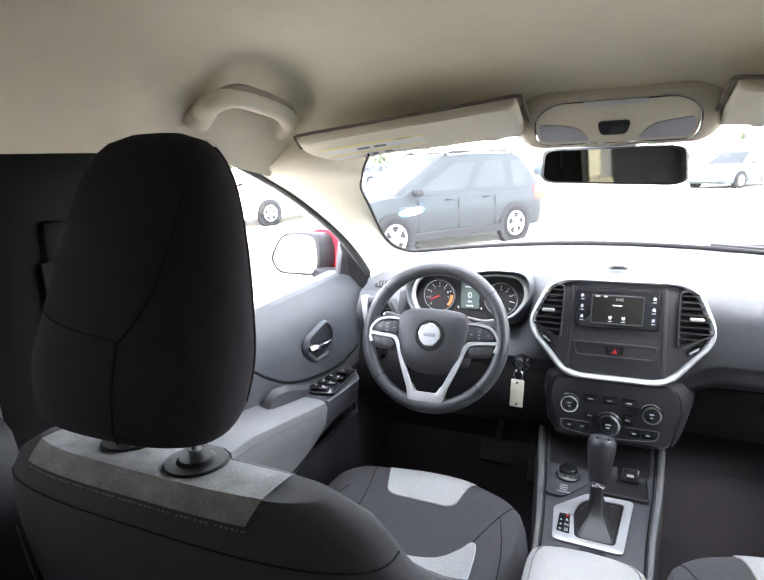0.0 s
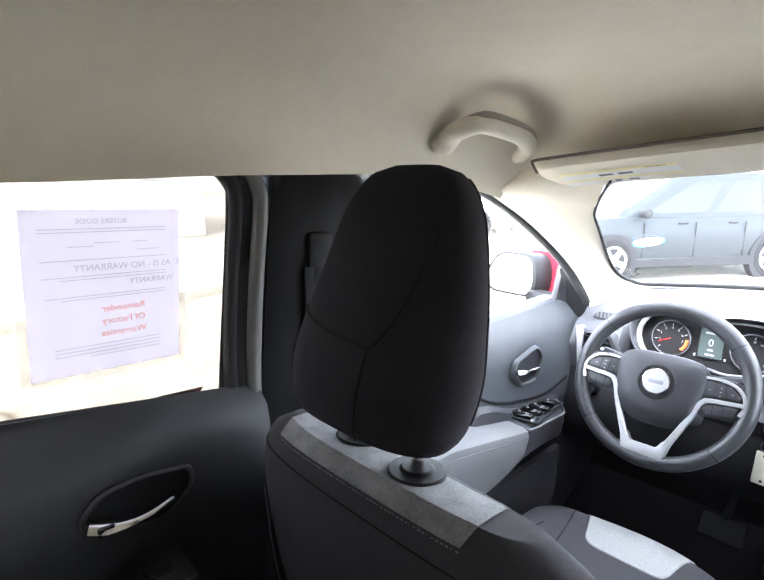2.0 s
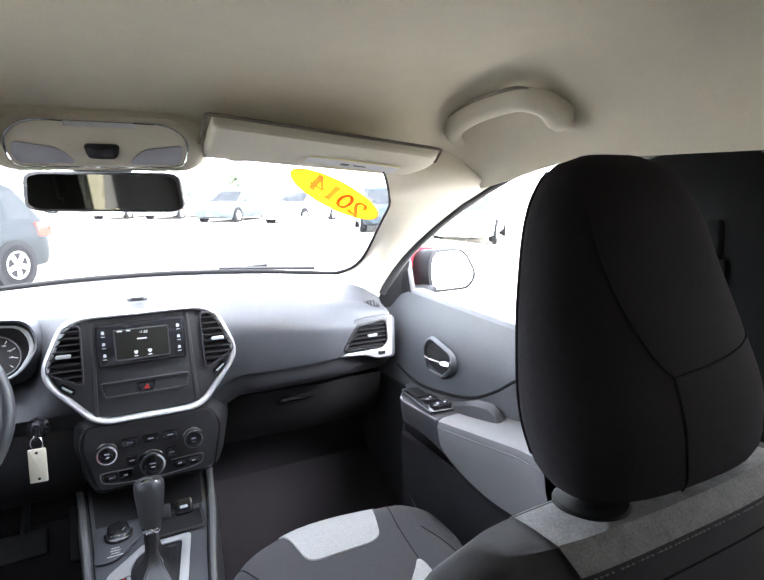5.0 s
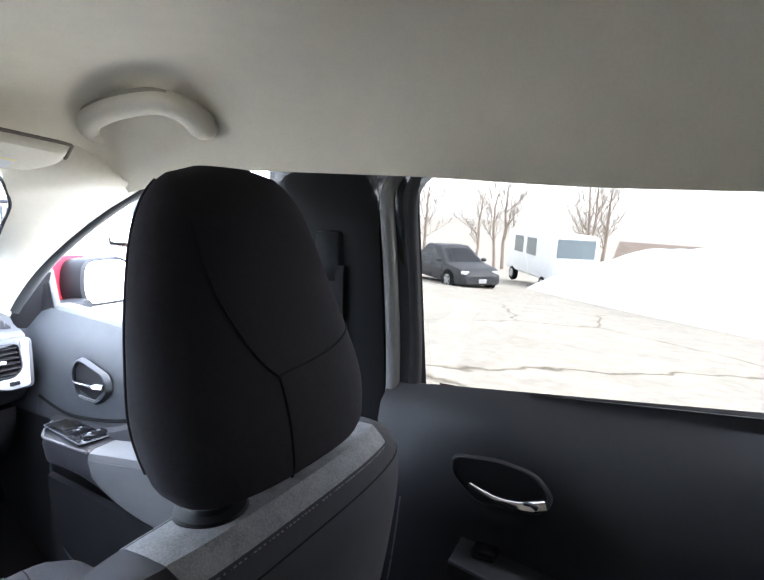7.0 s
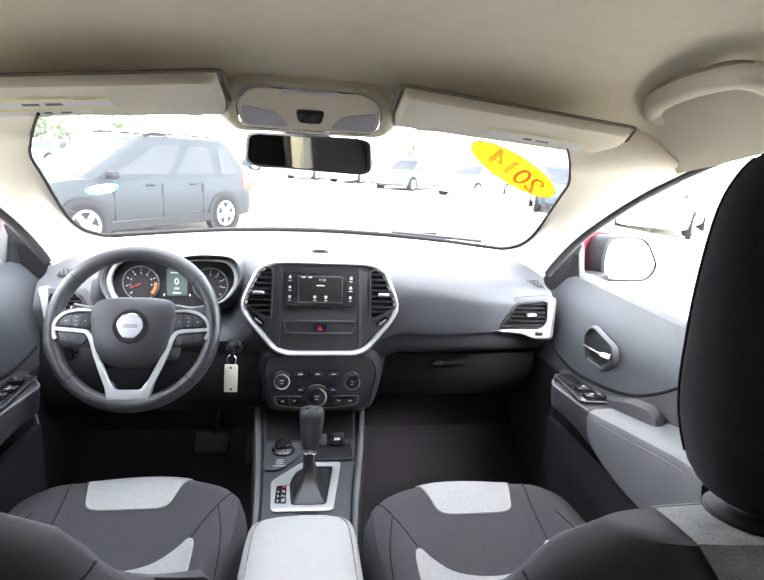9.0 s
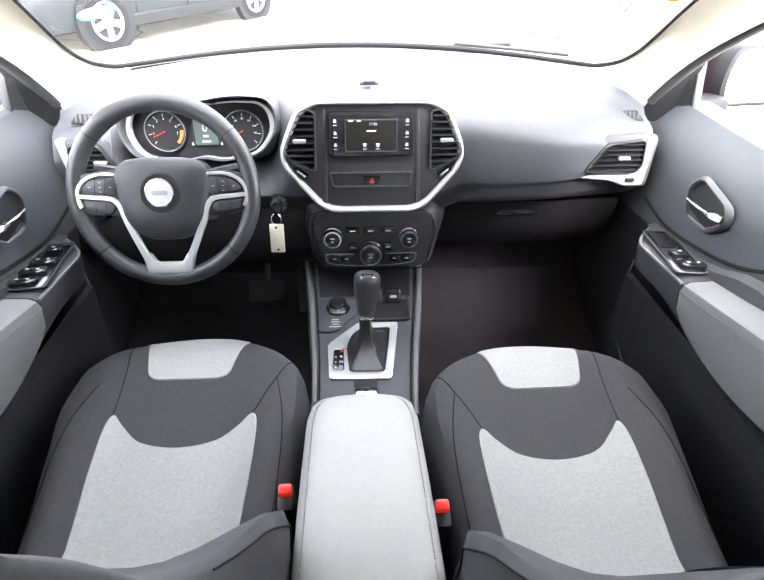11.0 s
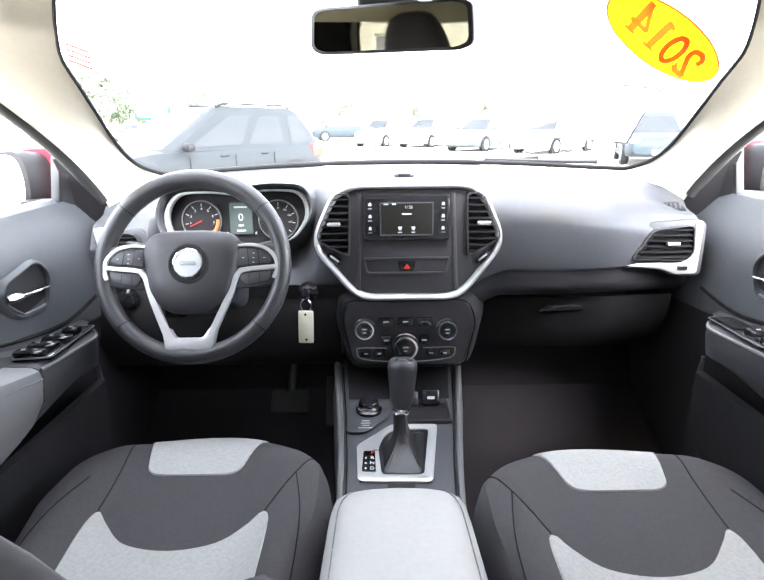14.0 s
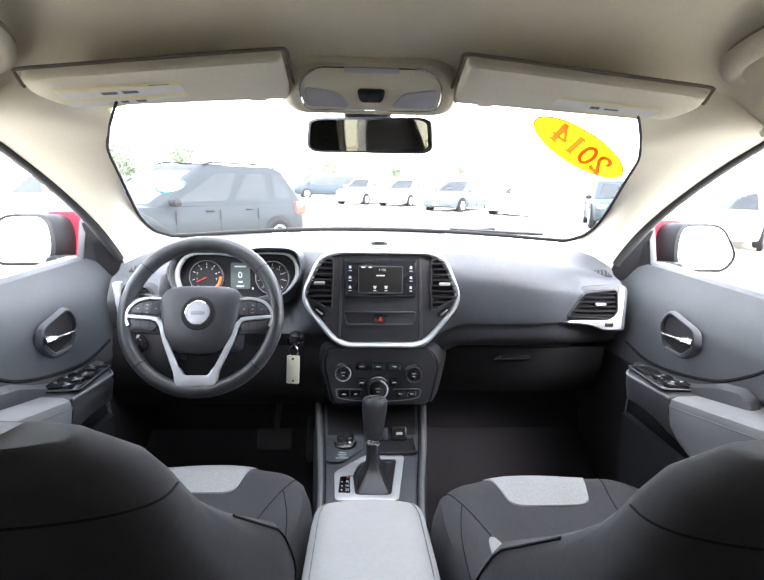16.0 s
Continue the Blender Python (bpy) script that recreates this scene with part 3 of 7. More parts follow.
part("stack_frame", loft([[STK @ Vector((*Vector(p).lerp(Vector(q), t)[:2], h)) for p, q in zip(frame_out, frame_in)] for t, h in ((0.0, 0.0), (0.02, 0.014), (0.18, 0.0215), (0.42, 0.0245), (0.66, 0.0235), (0.88, 0.0190), (1.0, 0.008))], True, False), SILVER, dash, "satin silver hexagonal trim frame")
face = part("stack_face", prism(rounded(inner, R6, 6), 0.013, 0.003, STK), PLASTIC, dash)
bez = part("screen_bezel", prism(rect(0.180, 0.094, 0.008), 0.014, 0.004, STK @ Matrix.Translation((0.0, 0.057, 0.010))), GLOSS, dash, "gloss black touch screen surround")
part("display", prism(rect(0.106, 0.063, 0.003), 0.002, 0.0005, STK @ Matrix.Translation((0.0, 0.0555, 0.0235))), SCREEN, bez, "dark touch screen with small white icons")
part("display_frame", band(rect(0.112, 0.069, 0.004), rect(0.107, 0.064, 0.003), 0.002, 0, STK @ Matrix.Translation((0.0, 0.0555, 0.0235))), PLASTIC, bez, "thin dark frame")
lettering("screen_clock", "11:52", 0.008, GLOW, bez, STK @ Matrix.Translation((0.004, 0.0800, 0.026)))
for x, w, z in ((-0.043, 0.010, 0.0865), (-0.026, 0.008, 0.0865), (0.0, 0.020, 0.066)):
    part("screen_text", box(w, 0.0028, 0.0006, 0, STK @ Matrix.Translation((x, z, 0.026))), GLOW, bez)
for x in (-0.014, 0.014):
    part("screen_icon", prism(rounded([(-0.0045, 0.004), (0.0045, 0.004), (0.0022, -0.0035), (-0.0022, -0.0035)], 0.0015), 0.0008, 0, STK @ Matrix.Translation((x, 0.036, 0.0255))), GLOW, bez)
    part("screen_text", box(0.008, 0.002, 0.0006, 0, STK @ Matrix.Translation((x, 0.028, 0.026))), GLOW, bez)
for sx in (-1, 1):
    for k, z in enumerate((0.083, 0.058, 0.033)):
        part("side_button_icon", prism(rounded([(-0.0035, -0.003), (0.0035, -0.003), (0.0022, 0.0038), (-0.0022, 0.0038)], 0.0012), 0.001, 0, STK @ Matrix.Translation((sx * 0.076, z + 0.003, 0.0238))), PRINT, bez)
        part("side_button_text", box(0.008, 0.0014, 0.0006, 0, STK @ Matrix.Translation((sx * 0.076, z - 0.0055, 0.0242))), PRINT, bez)
    # ribs beside the screen
    part("rib", prism(rounded([(-0.006, -0.10), (0.006, -0.10), (0.006, 0.112), (-0.006, 0.112)], 0.004), 0.006, 0.0045, STK @ Matrix.Translation((sx * 0.101, 0.0, 0.010)) @ pose(0, 0, 0, 0, 0, sx * 2.5)), PLASTIC, dash)
part("storage_bin", band(rounded([(-0.093, -0.026), (0.093, -0.026), (0.086, -0.062), (-0.086, -0.062)], 0.008, 4), rounded([(-0.089, -0.030), (0.089, -0.030), (0.083, -0.058), (-0.083, -0.058)], 0.006, 4), 0.008, 0, STK @ Matrix.Translation((0, 0, 0.010))), PLASTIC, dash)
hz = part("hazard_switch", prism(rounded([(-0.019, 0.009), (0.019, 0.009), (0.014, -0.010), (-0.014, -0.010)], 0.003), 0.007, 0.002, STK @ Matrix.Translation((0.001, -0.045, 0.011))), GLOSS, dash)
part("triangle", band(rounded([(-0.006, -0.005), (0.006, -0.005), (0, 0.006)], 0.0008, 2), rounded([(-0.003, -0.003), (0.003, -0.003), (0, 0.0025)], 0.0005, 2), 0.001, 0, STK @ Matrix.Translation((0.001, -0.0455, 0.0178))), RED, hz, "red warning triangle")


def clip_half(pts, z):
    """Left and right ends of an outline at height z."""
    xs_ = []
    for a, b in zip(pts, pts[1:] + pts[:1]):
        if (a[1] - z) * (b[1] - z) <= 0 and abs(a[1] - b[1]) > 1e-9:
            xs_.append(a[0] + (b[0] - a[0]) * (z - a[1]) / (b[1] - a[1]))
    return (min(xs_), max(xs_)) if len(xs_) > 1 else None


def vent(name, pts, m, parent, n, tab, rim=PLASTIC, label="black slatted air vent"):
    """A recessed air vent: dark well, rim, slats and a silver thumb tab."""
    well = part(name, prism(rounded(pts, 0.012, 4), 0.003, 0, m), BLACKFRAME, parent, label)
    cx, cy = sum(p[0] for p in pts) / len(pts), sum(p[1] for p in pts) / len(pts)
    big = [(cx + (p[0] - cx) * 1.10, cy + (p[1] - cy) * 1.06) for p in pts]
    part("rim", band(rounded(big, 0.013, 4), rounded(pts, 0.012, 4), 0.016, 0, m), rim, well)
    lo, hi = min(p[1] for p in pts), max(p[1] for p in pts)
    for i in range(n):
        z = lo + (hi - lo) * (i + 0.6) / (n + 0.2)
        e = clip_half(pts, z)
        if e and e[1] - e[0] > 0.012:
            part("slat", box(e[1] - e[0] - 0.002, 0.0025, 0.013, 0.001, m @ Matrix.Translation(((e[0] + e[1]) / 2, z, 0.009)) @ pose(0, 0, 0, 18, 0, 0), 1), LOWERDASH, well)
    part("thumb_tab", box(0.028, 0.008, 0.010, 0.003, m @ Matrix.Translation((tab[0], tab[1], 0.017))), SILVER, well, "silver thumb tab")
    return well


VL = [(-0.150, 0.106), (-0.119, 0.106), (-0.123, -0.022), (-0.186, 0.014), (-0.183, 0.034)]
vent("centre_vent", VL, STK @ Matrix.Translation((0, 0, 0.010)), dash, 9, (-0.152, 0.046))
vent("centre_vent", [(-x, z) for x, z in VL], STK @ Matrix.Translation((0.009, 0, 0.010)), dash, 9, (0.152, 0.046))
for sx, ox in ((-1, 0), (1, 0.009)):
    w = part("vent_wheel", prism(rounded([(-0.018, -0.006), (0.018, -0.006), (0.016, 0.006), (-0.016, 0.006)], 0.005), 0.009, 0.003, STK @ Matrix.Translation((ox + sx * 0.153, -0.027, 0.011)) @ pose(0, 0, 0, 0, 0, -sx * -38)), GLOSS, dash)
    part("grip", box(0.022, 0.004, 0.003, 0.001, STK @ Matrix.Translation((ox + sx * 0.153, -0.027, 0.0205)) @ pose(0, 0, 0, 0, 0, sx * 38)), SILVER, w)

# slot on top of the dash
slot = part("top_sensor", box(0.045, 0.03, 0.010, 0.004, Matrix.Translation((0.013, 1.105, 1.186))), DASH, dash)
part("slit", box(0.027, 0.003, 0.006, 0.001, Matrix.Translation((0.013, 1.0895, 1.188))), BLACKFRAME, slot)

# climate panel with three dials
CLI = facing(DX - 0.003, 0.995, 0.842, -4)
cl_out = rounded([(-0.128, 0.078), (0.132, 0.078), (0.150, 0.035), (0.128, -0.068), (-0.114, -0.068), (-0.138, 0.035)], 0.02, 5)
pod = part("climate_pod", loft([[Vector((p[0] * q + DX, 1.0 + d, p[1] * q + 0.842)) for p in cl_out] for q, d in ((1.28, 0.09), (1.15, 0.028), (1.03, 0.004), (1.0, 0.0))]), PLASTIC, dash, "black climate control panel")
part("panel_groove", tube([CLI @ Vector((p[0] * 1.05, p[1] * 1.03, -0.003)) for p in cl_out], 0.0016, 5, True), SEAM, pod)


def dial(x, z, r):
    d = part("dial", turned([(r * 1.08, 0.0), (r * 1.08, 0.006), (r, 0.008), (r * 0.97, 0.02), (r * 0.9, 0.023), (r * 0.62, 0.023), (r * 0.58, 0.020), (0, 0.020)], 28, CLI @ Matrix.Translation((x, z, 0))), GLOSS, dash, "round black dial with a chrome ring")
    part("ring", turned([(r * 0.99, 0.018), (r * 1.0, 0.0215), (r * 0.93, 0.0245), (r * 0.80, 0.0245), (r * 0.78, 0.0225)], 28, CLI @ Matrix.Translation((x, z, 0))), CHROME, d)
    part("mark", box(r * 0.45, 0.0025, 0.0008, 0, CLI @ Matrix.Translation((x, z + 0.002, 0.0205))), PRINT, d)
    part("mark", box(r * 0.3, 0.0018, 0.0008, 0, CLI @ Matrix.Translation((x, z - 0.006, 0.0205))), PRINT, d)


dial(-0.089, 0.020, 0.022)
dial(0.091, 0.017, 0.022)
dial(0.0, -0.022, 0.028)
for x, w in ((-0.042, 0.034), (0.001, 0.034), (0.043, 0.034)):
    b = part("button", prism(rect(w, 0.018, 0.004), 0.005, 0.0015, CLI @ Matrix.Translation((x, 0.034, 0))), GLOSS, dash)
    part("mark", box(w * 0.34, 0.0022, 0.0006, 0, CLI @ Matrix.Translation((x, 0.034, 0.0054))), PRINT, b)
for x, w in ((-0.087, 0.026), (-0.057, 0.026), (0.058, 0.026), (0.088, 0.026)):
    b = part("button", prism(rect(w, 0.017, 0.004), 0.005, 0.0015, CLI @ Matrix.Translation((x, -0.038, 0))), GLOSS, dash)
    part("mark", box(0.008, 0.0026, 0.0006, 0, CLI @ Matrix.Translation((x, -0.038, 0.0054))), PRINT, b)
for x in (-0.042, 0.042):
    b = part("button", prism(rect(0.022, 0.022, 0.004), 0.005, 0.0015, CLI @ Matrix.Translation((x, -0.008, 0))), GLOSS, dash)
    part("mark", box(0.010, 0.002, 0.0006, 0, CLI @ Matrix.Translation((x, -0.008, 0.0054))), PRINT, b)
tray = [(-0.040, -0.026), (-0.100, -0.025), (-0.107, -0.032), (-0.100, -0.048), (-0.06, -0.055), (0.0, -0.0575), (0.06, -0.055), (0.102, -0.048), (0.110, -0.032), (0.103, -0.025), (0.040, -0.026)]
part("trim_line", tube([CLI @ Vector((p[0], p[1], 0.004)) for p in smooth_line([(x, z, 0) for x, z in tray], 5)], 0.0012, 6), ALLOYGREY, dash, "thin bright line under the buttons")

# outer vents with silver surrounds
for s in (-1, 1):
    E = facing(0, 1.055 if s < 0 else 1.045, 1.03, -3, 0)
    if s > 0:
        o = [(0.462, -0.040), (0.545, 0.052), (0.650, 0.058), (0.672, 0.050), (0.668, -0.068), (0.610, -0.068), (0.560, -0.048)]
        v = [(0.508, -0.026), (0.550, 0.034), (0.632, 0.044), (0.636, -0.012), (0.622, -0.030)]
    else:
        o = [(-0.660, 0.050), (-0.560, 0.052), (-0.530, -0.020), (-0.572, -0.060), (-0.650, -0.070)]
        v = [(-0.636, 0.040), (-0.575, 0.040), (-0.552, -0.006), (-0.620, -0.028), (-0.636, -0.010)]
    part("vent_housing", prism(rounded(o, 0.014, 4), 0.016, 0.006, E), DASH, dash)
    if s > 0:
        ell = [(0.462, -0.044), (0.53, -0.037), (0.625, -0.036), (0.641, -0.018), (0.644, 0.054), (0.662, 0.052), (0.657, -0.062), (0.612, -0.064), (0.575, -0.051)]
    else:
        ell = [(-0.668, 0.052), (-0.646, 0.054), (-0.642, -0.012), (-0.622, -0.034), (-0.560, -0.042), (-0.575, -0.062), (-0.650, -0.072)]
    part("vent_surround", prism(rounded(ell, 0.008, 4), 0.020, 0.004, E), SILVER, dash, "satin silver vent surround")
    vent("side_vent", v, E @ Matrix.Translation((0, 0, 0.016)), dash, 6, ((v[0][0] + v[2][0]) / 2 + 0.02, 0.006))
    if s > 0:
        part("vent_wheel", box(0.022, 0.010, 0.006, 0.002, E @ Matrix.Translation((0.622, -0.049, 0.020))), GLOSS, dash)
    # demister grille in the dash corner
    GM = Matrix.Translation((s * 0.622 + 0.004, 1.105, 1.108)) @ pose(0, 0, 0, 30, 0, 0)
    gr = part("demister_grille", prism(rounded([(-0.030, -0.012), (0.030, -0.016), (0.020, 0.016), (-0.024, 0.014)], 0.004), 0.003, 0.001, GM), BLACKFRAME, dash)
    for i in range(5):
        part("slat", box(0.0035, 0.024, 0.003, 0.001, GM @ Matrix.Translation((-0.020 + 0.010 * i, 0, 0.003)) @ pose(0, 0, 0, 0, 0, -18 * s), 1), DOORSKIN, gr)

# instrument cluster
CLU = facing(-0.353, 1.048, 1.092, -4) @ Matrix.Scale(0.95, 4)
clo = rounded([(-0.165, 0.010), (-0.135, 0.066), (-0.05, 0.068), (0.0, 0.060), (0.07, 0.072), (0.150, 0.068), (0.166, 0.015), (0.125, -0.045), (0.04, -0.060), (0.0, -0.05), (-0.05, -0.064), (-0.140, -0.05)], 0.03, 4)
cli_ = [Vector(p) * 0.975 for p in clo]
hood = part("cluster_hood", loft([[CLU @ Vector((p[0] * q, p[1] * q + dz, d)) for p in clo] for q, dz, d in ((1.02, 0.0, -0.03), (1.05, 0.003, 0.0), (1.065, 0.008, 0.030), (1.095, 0.009, 0.034), (1.15, 0.006, 0.012), (1.34, -0.004, -0.06))], True, False), DASH, dash)
cluster = part("gauge_panel", prism(clo, 0.004, 0, CLU @ Matrix.Translation((0, 0, -0.02))), BLACKFRAME, dash, "dark instrument panel with two round gauges")
part("cluster_ring", band([Vector(p) * 1.045 for p in clo], cli_, 0.014, 0, CLU @ Matrix.Translation((0, 0, -0.002))), SILVER, cluster, "satin silver ring round the gauges")
for gx in (-0.085, 0.092):
    g = part("gauge", turned([(0.047, 0.0), (0.047, 0.008), (0.043, 0.010), (0.041, 0.006), (0, 0.006)], 32, CLU @ Matrix.Translation((gx, 0.004, -0.016))), BLACKFRAME, cluster, "round dial gauge")
    part("gauge_ring", turned([(0.0455, 0.006), (0.0465, 0.0105), (0.0445, 0.0115), (0.0435, 0.007)], 32, CLU @ Matrix.Translation((gx, 0.004, -0.016))), ALLOYGREY, g)
    for k in range(9):
        a = radians(225 - 270 * k / 8)
        part("tick", box(0.0016, 0.007, 0.0006, 0, CLU @ Matrix.Translation((gx + 0.036 * math.cos(a), 0.004 + 0.036 * math.sin(a), -0.0095)) @ pose(0, 0, 0, 0, 0, math.degrees(a) - 90)), PRINT, g)
    for k in range(1, 8):
        a = radians(225 - 270 * k / 8)
        lettering("numeral", str(k if gx < 0 else k * 20), 0.0085 if gx < 0 else 0.006, PRINT, g, CLU @ Matrix.Translation((gx + 0.027 * math.cos(a), 0.004 + 0.027 * math.sin(a), -0.0093)))
    part("needle", box(0.030, 0.0018, 0.001, 0, CLU @ Matrix.Translation((gx, 0.004, -0.008)) @ pose(0, 0, 0, 0, 0, 205) @ Matrix.Translation((0.016, 0, 0))), RED, g)
    if gx < 0:
        arc = [CLU @ Vector((gx + 0.037 * math.cos(radians(a)), 0.004 + 0.037 * math.sin(radians(a)), -0.009)) for a in range(-45, 6, 6)]
        part("red_zone", tube(arc, 0.0038, 6), ORANGE, g)
cs = part("cluster_screen", prism(rect(0.052, 0.072, 0.004), 0.002, 0, CLU @ Matrix.Translation((0.005, 0.008, -0.012))), material("pale_teal_display", (0.035, 0.045, 0.045), 0.4, emit=((0.45, 0.62, 0.58), 0.0035)), cluster, "pale green trip display")
lettering("speed_digit", "0", 0.024, GLOW, cs, CLU @ Matrix.Translation((0.005, 0.010, -0.008)))
for z, w in ((0.034, 0.03), (-0.008, 0.012), (-0.020, 0.02)):
    part("readout", box(w, 0.004, 0.0006, 0, CLU @ Matrix.Translation((0.005, z, -0.009))), GLOW, cs)
for x in (-0.028, 0.038):
    part("telltale", box(0.004, 0.006, 0.0006, 0, CLU @ Matrix.Translation((x, -0.026, -0.012))), GLOW, cs)

# head lamp switch, ignition lock
part("lamp_switch", turned([(0.024, 0), (0.024, 0.006), (0.017, 0.01), (0.016, 0.02), (0, 0.022)], 20, facing(-0.605, 1.035, 0.925, 0)), GLOSS, dash)
part("dimmer_switch", box(0.045, 0.04, 0.012, 0.004, facing(-0.50, 1.02, 0.905, 0)), GLOSS, dash)
part("ignition_lock", turned([(0.022, 0), (0.022, 0.008), (0.015, 0.012), (0.014, 0.02), (0, 0.021)], 20, facing(-0.200, 1.008, 0.945, 0)), GLOSS, dash)

key = thing("car_key", (-0.203, 0.985, 0.86), "car key in the ignition with a cream paper tag", "key")
part("key_bow", box(0.014, 0.03, 0.03, 0.005, Matrix.Translation((-0.200, 0.975, 0.945))), GLOSS, key)
part("key_ring", tube([(-0.201 + 0.011 * math.sin(a), 0.962, 0.925 + 0.014 * math.cos(a)) for a in np.linspace(0, 2 * math.pi, 18)[:-1]], 0.0014, 6, True), CHROME, key)
part("tag", prism(rounded([(-0.016, -0.036), (0.016, -0.036), (0.016, 0.036), (-0.016, 0.036)], 0.003), 0.0025, 0.0008, facing(-0.203, 0.962, 0.878, 0, 0, -2)), material("cream_card", (0.72, 0.69, 0.56), 0.7), key, "cream paper tag")
for z in (0.028, -0.028):
    part("eyelet", turned([(0.0028, 0), (0.0028, 0.001), (0, 0.001)], 10, facing(-0.203, 0.9594, 0.878 + z)), BLACKFRAME, key)

# ---- the steering wheel ----
HUB = facing(-0.390, 0.856, 1.036, -21) @ Matrix.Scale(0.945, 4)
wheel = thing("steering_wheel", (-0.383, 0.95, 0.95), "black leather steering wheel with satin silver spokes", "steering wheel")
R, r = 0.176, 0.0165
rim = []
for i in range(64):
    a = 2 * math.pi * i / 64
    fat = 1 + 0.12 * max(0, math.sin(a + 0.5)) ** 6 + 0.10 * max(0, math.sin(math.pi - a + 0.5)) ** 6
    ring = [HUB @ Vector(((R + r * fat * math.cos(b)) * math.cos(a), (R + r * fat * math.cos(b)) * math.sin(a), r * fat * 1.1 * math.sin(b))) for b in np.linspace(0, 2 * math.pi, 15)[:-1]]
    rim.append(ring)
part("rim", loft(rim + [rim[0]], True, False), LEATHER, wheel)
for a in (40, 140, 222, 318):
    part("rim_seam", tube([HUB @ (pose(0, 0, 0, 0, 0, a) @ Vector((R + 0.0175 * math.cos(b), 0, 0.0192 * math.sin(b)))) for b in np.linspace(0, 2 * math.pi, 13)[:-1]], 0.0009, 5, True), SEAM, wheel)
pad = rounded([(-0.080, 0.060), (-0.04, 0.067), (0.04, 0.067), (0.080, 0.060), (0.095, 0.03), (0.078, -0.060), (0.040, -0.092), (-0.040, -0.092), (-0.078, -0.060), (-0.095, 0.03)], 0.022, 5)
part("airbag_pad", loft([[HUB @ Vector((p[0] * q, p[1] * q, d)) for p in pad] for q, d in ((1.02, -0.03), (1.04, 0.0), (1.0, 0.014), (0.9, 0.021), (0.6, 0.026), (0.2, 0.028))]), PLASTIC, wheel, "black padded hub cover")
badge = part("badge_ring", turned([(0.040, 0.018), (0.040, 0.0265), (0.037, 0.0285), (0.030, 0.0275), (0.028, 0.025)], 36, HUB), BLACKFRAME, wheel, "dark recessed ring round the badge")
part("badge", turned([(0.0275, 0.024), (0.0275, 0.0295), (0.0255, 0.0315), (0, 0.0320)], 36, HUB), material("brushed_badge", (0.50, 0.51, 0.54), 0.40, 0.45), wheel, "round silver badge")
part("badge_edge", turned([(0.0285, 0.0285), (0.0285, 0.0325), (0.0265, 0.0335), (0.0255, 0.0315)], 36, HUB), CHROME, wheel)
part("badge_mark", prism(rounded([(-0.016, -0.0045), (0.016, -0.0045), (0.016, 0.0045), (-0.016, 0.0045)], 0.004), 0.0009, 0.0003, HUB @ Matrix.Translation((0, 0, 0.0316))), material("raised_grey_mark", (0.30, 0.31, 0.33), 0.4, 0.4), wheel)
part("airbag_mark", box(0.012, 0.003, 0.0006, 0.0002, HUB @ Matrix.Translation((0, -0.058, 0.0222))), SEAM, wheel)
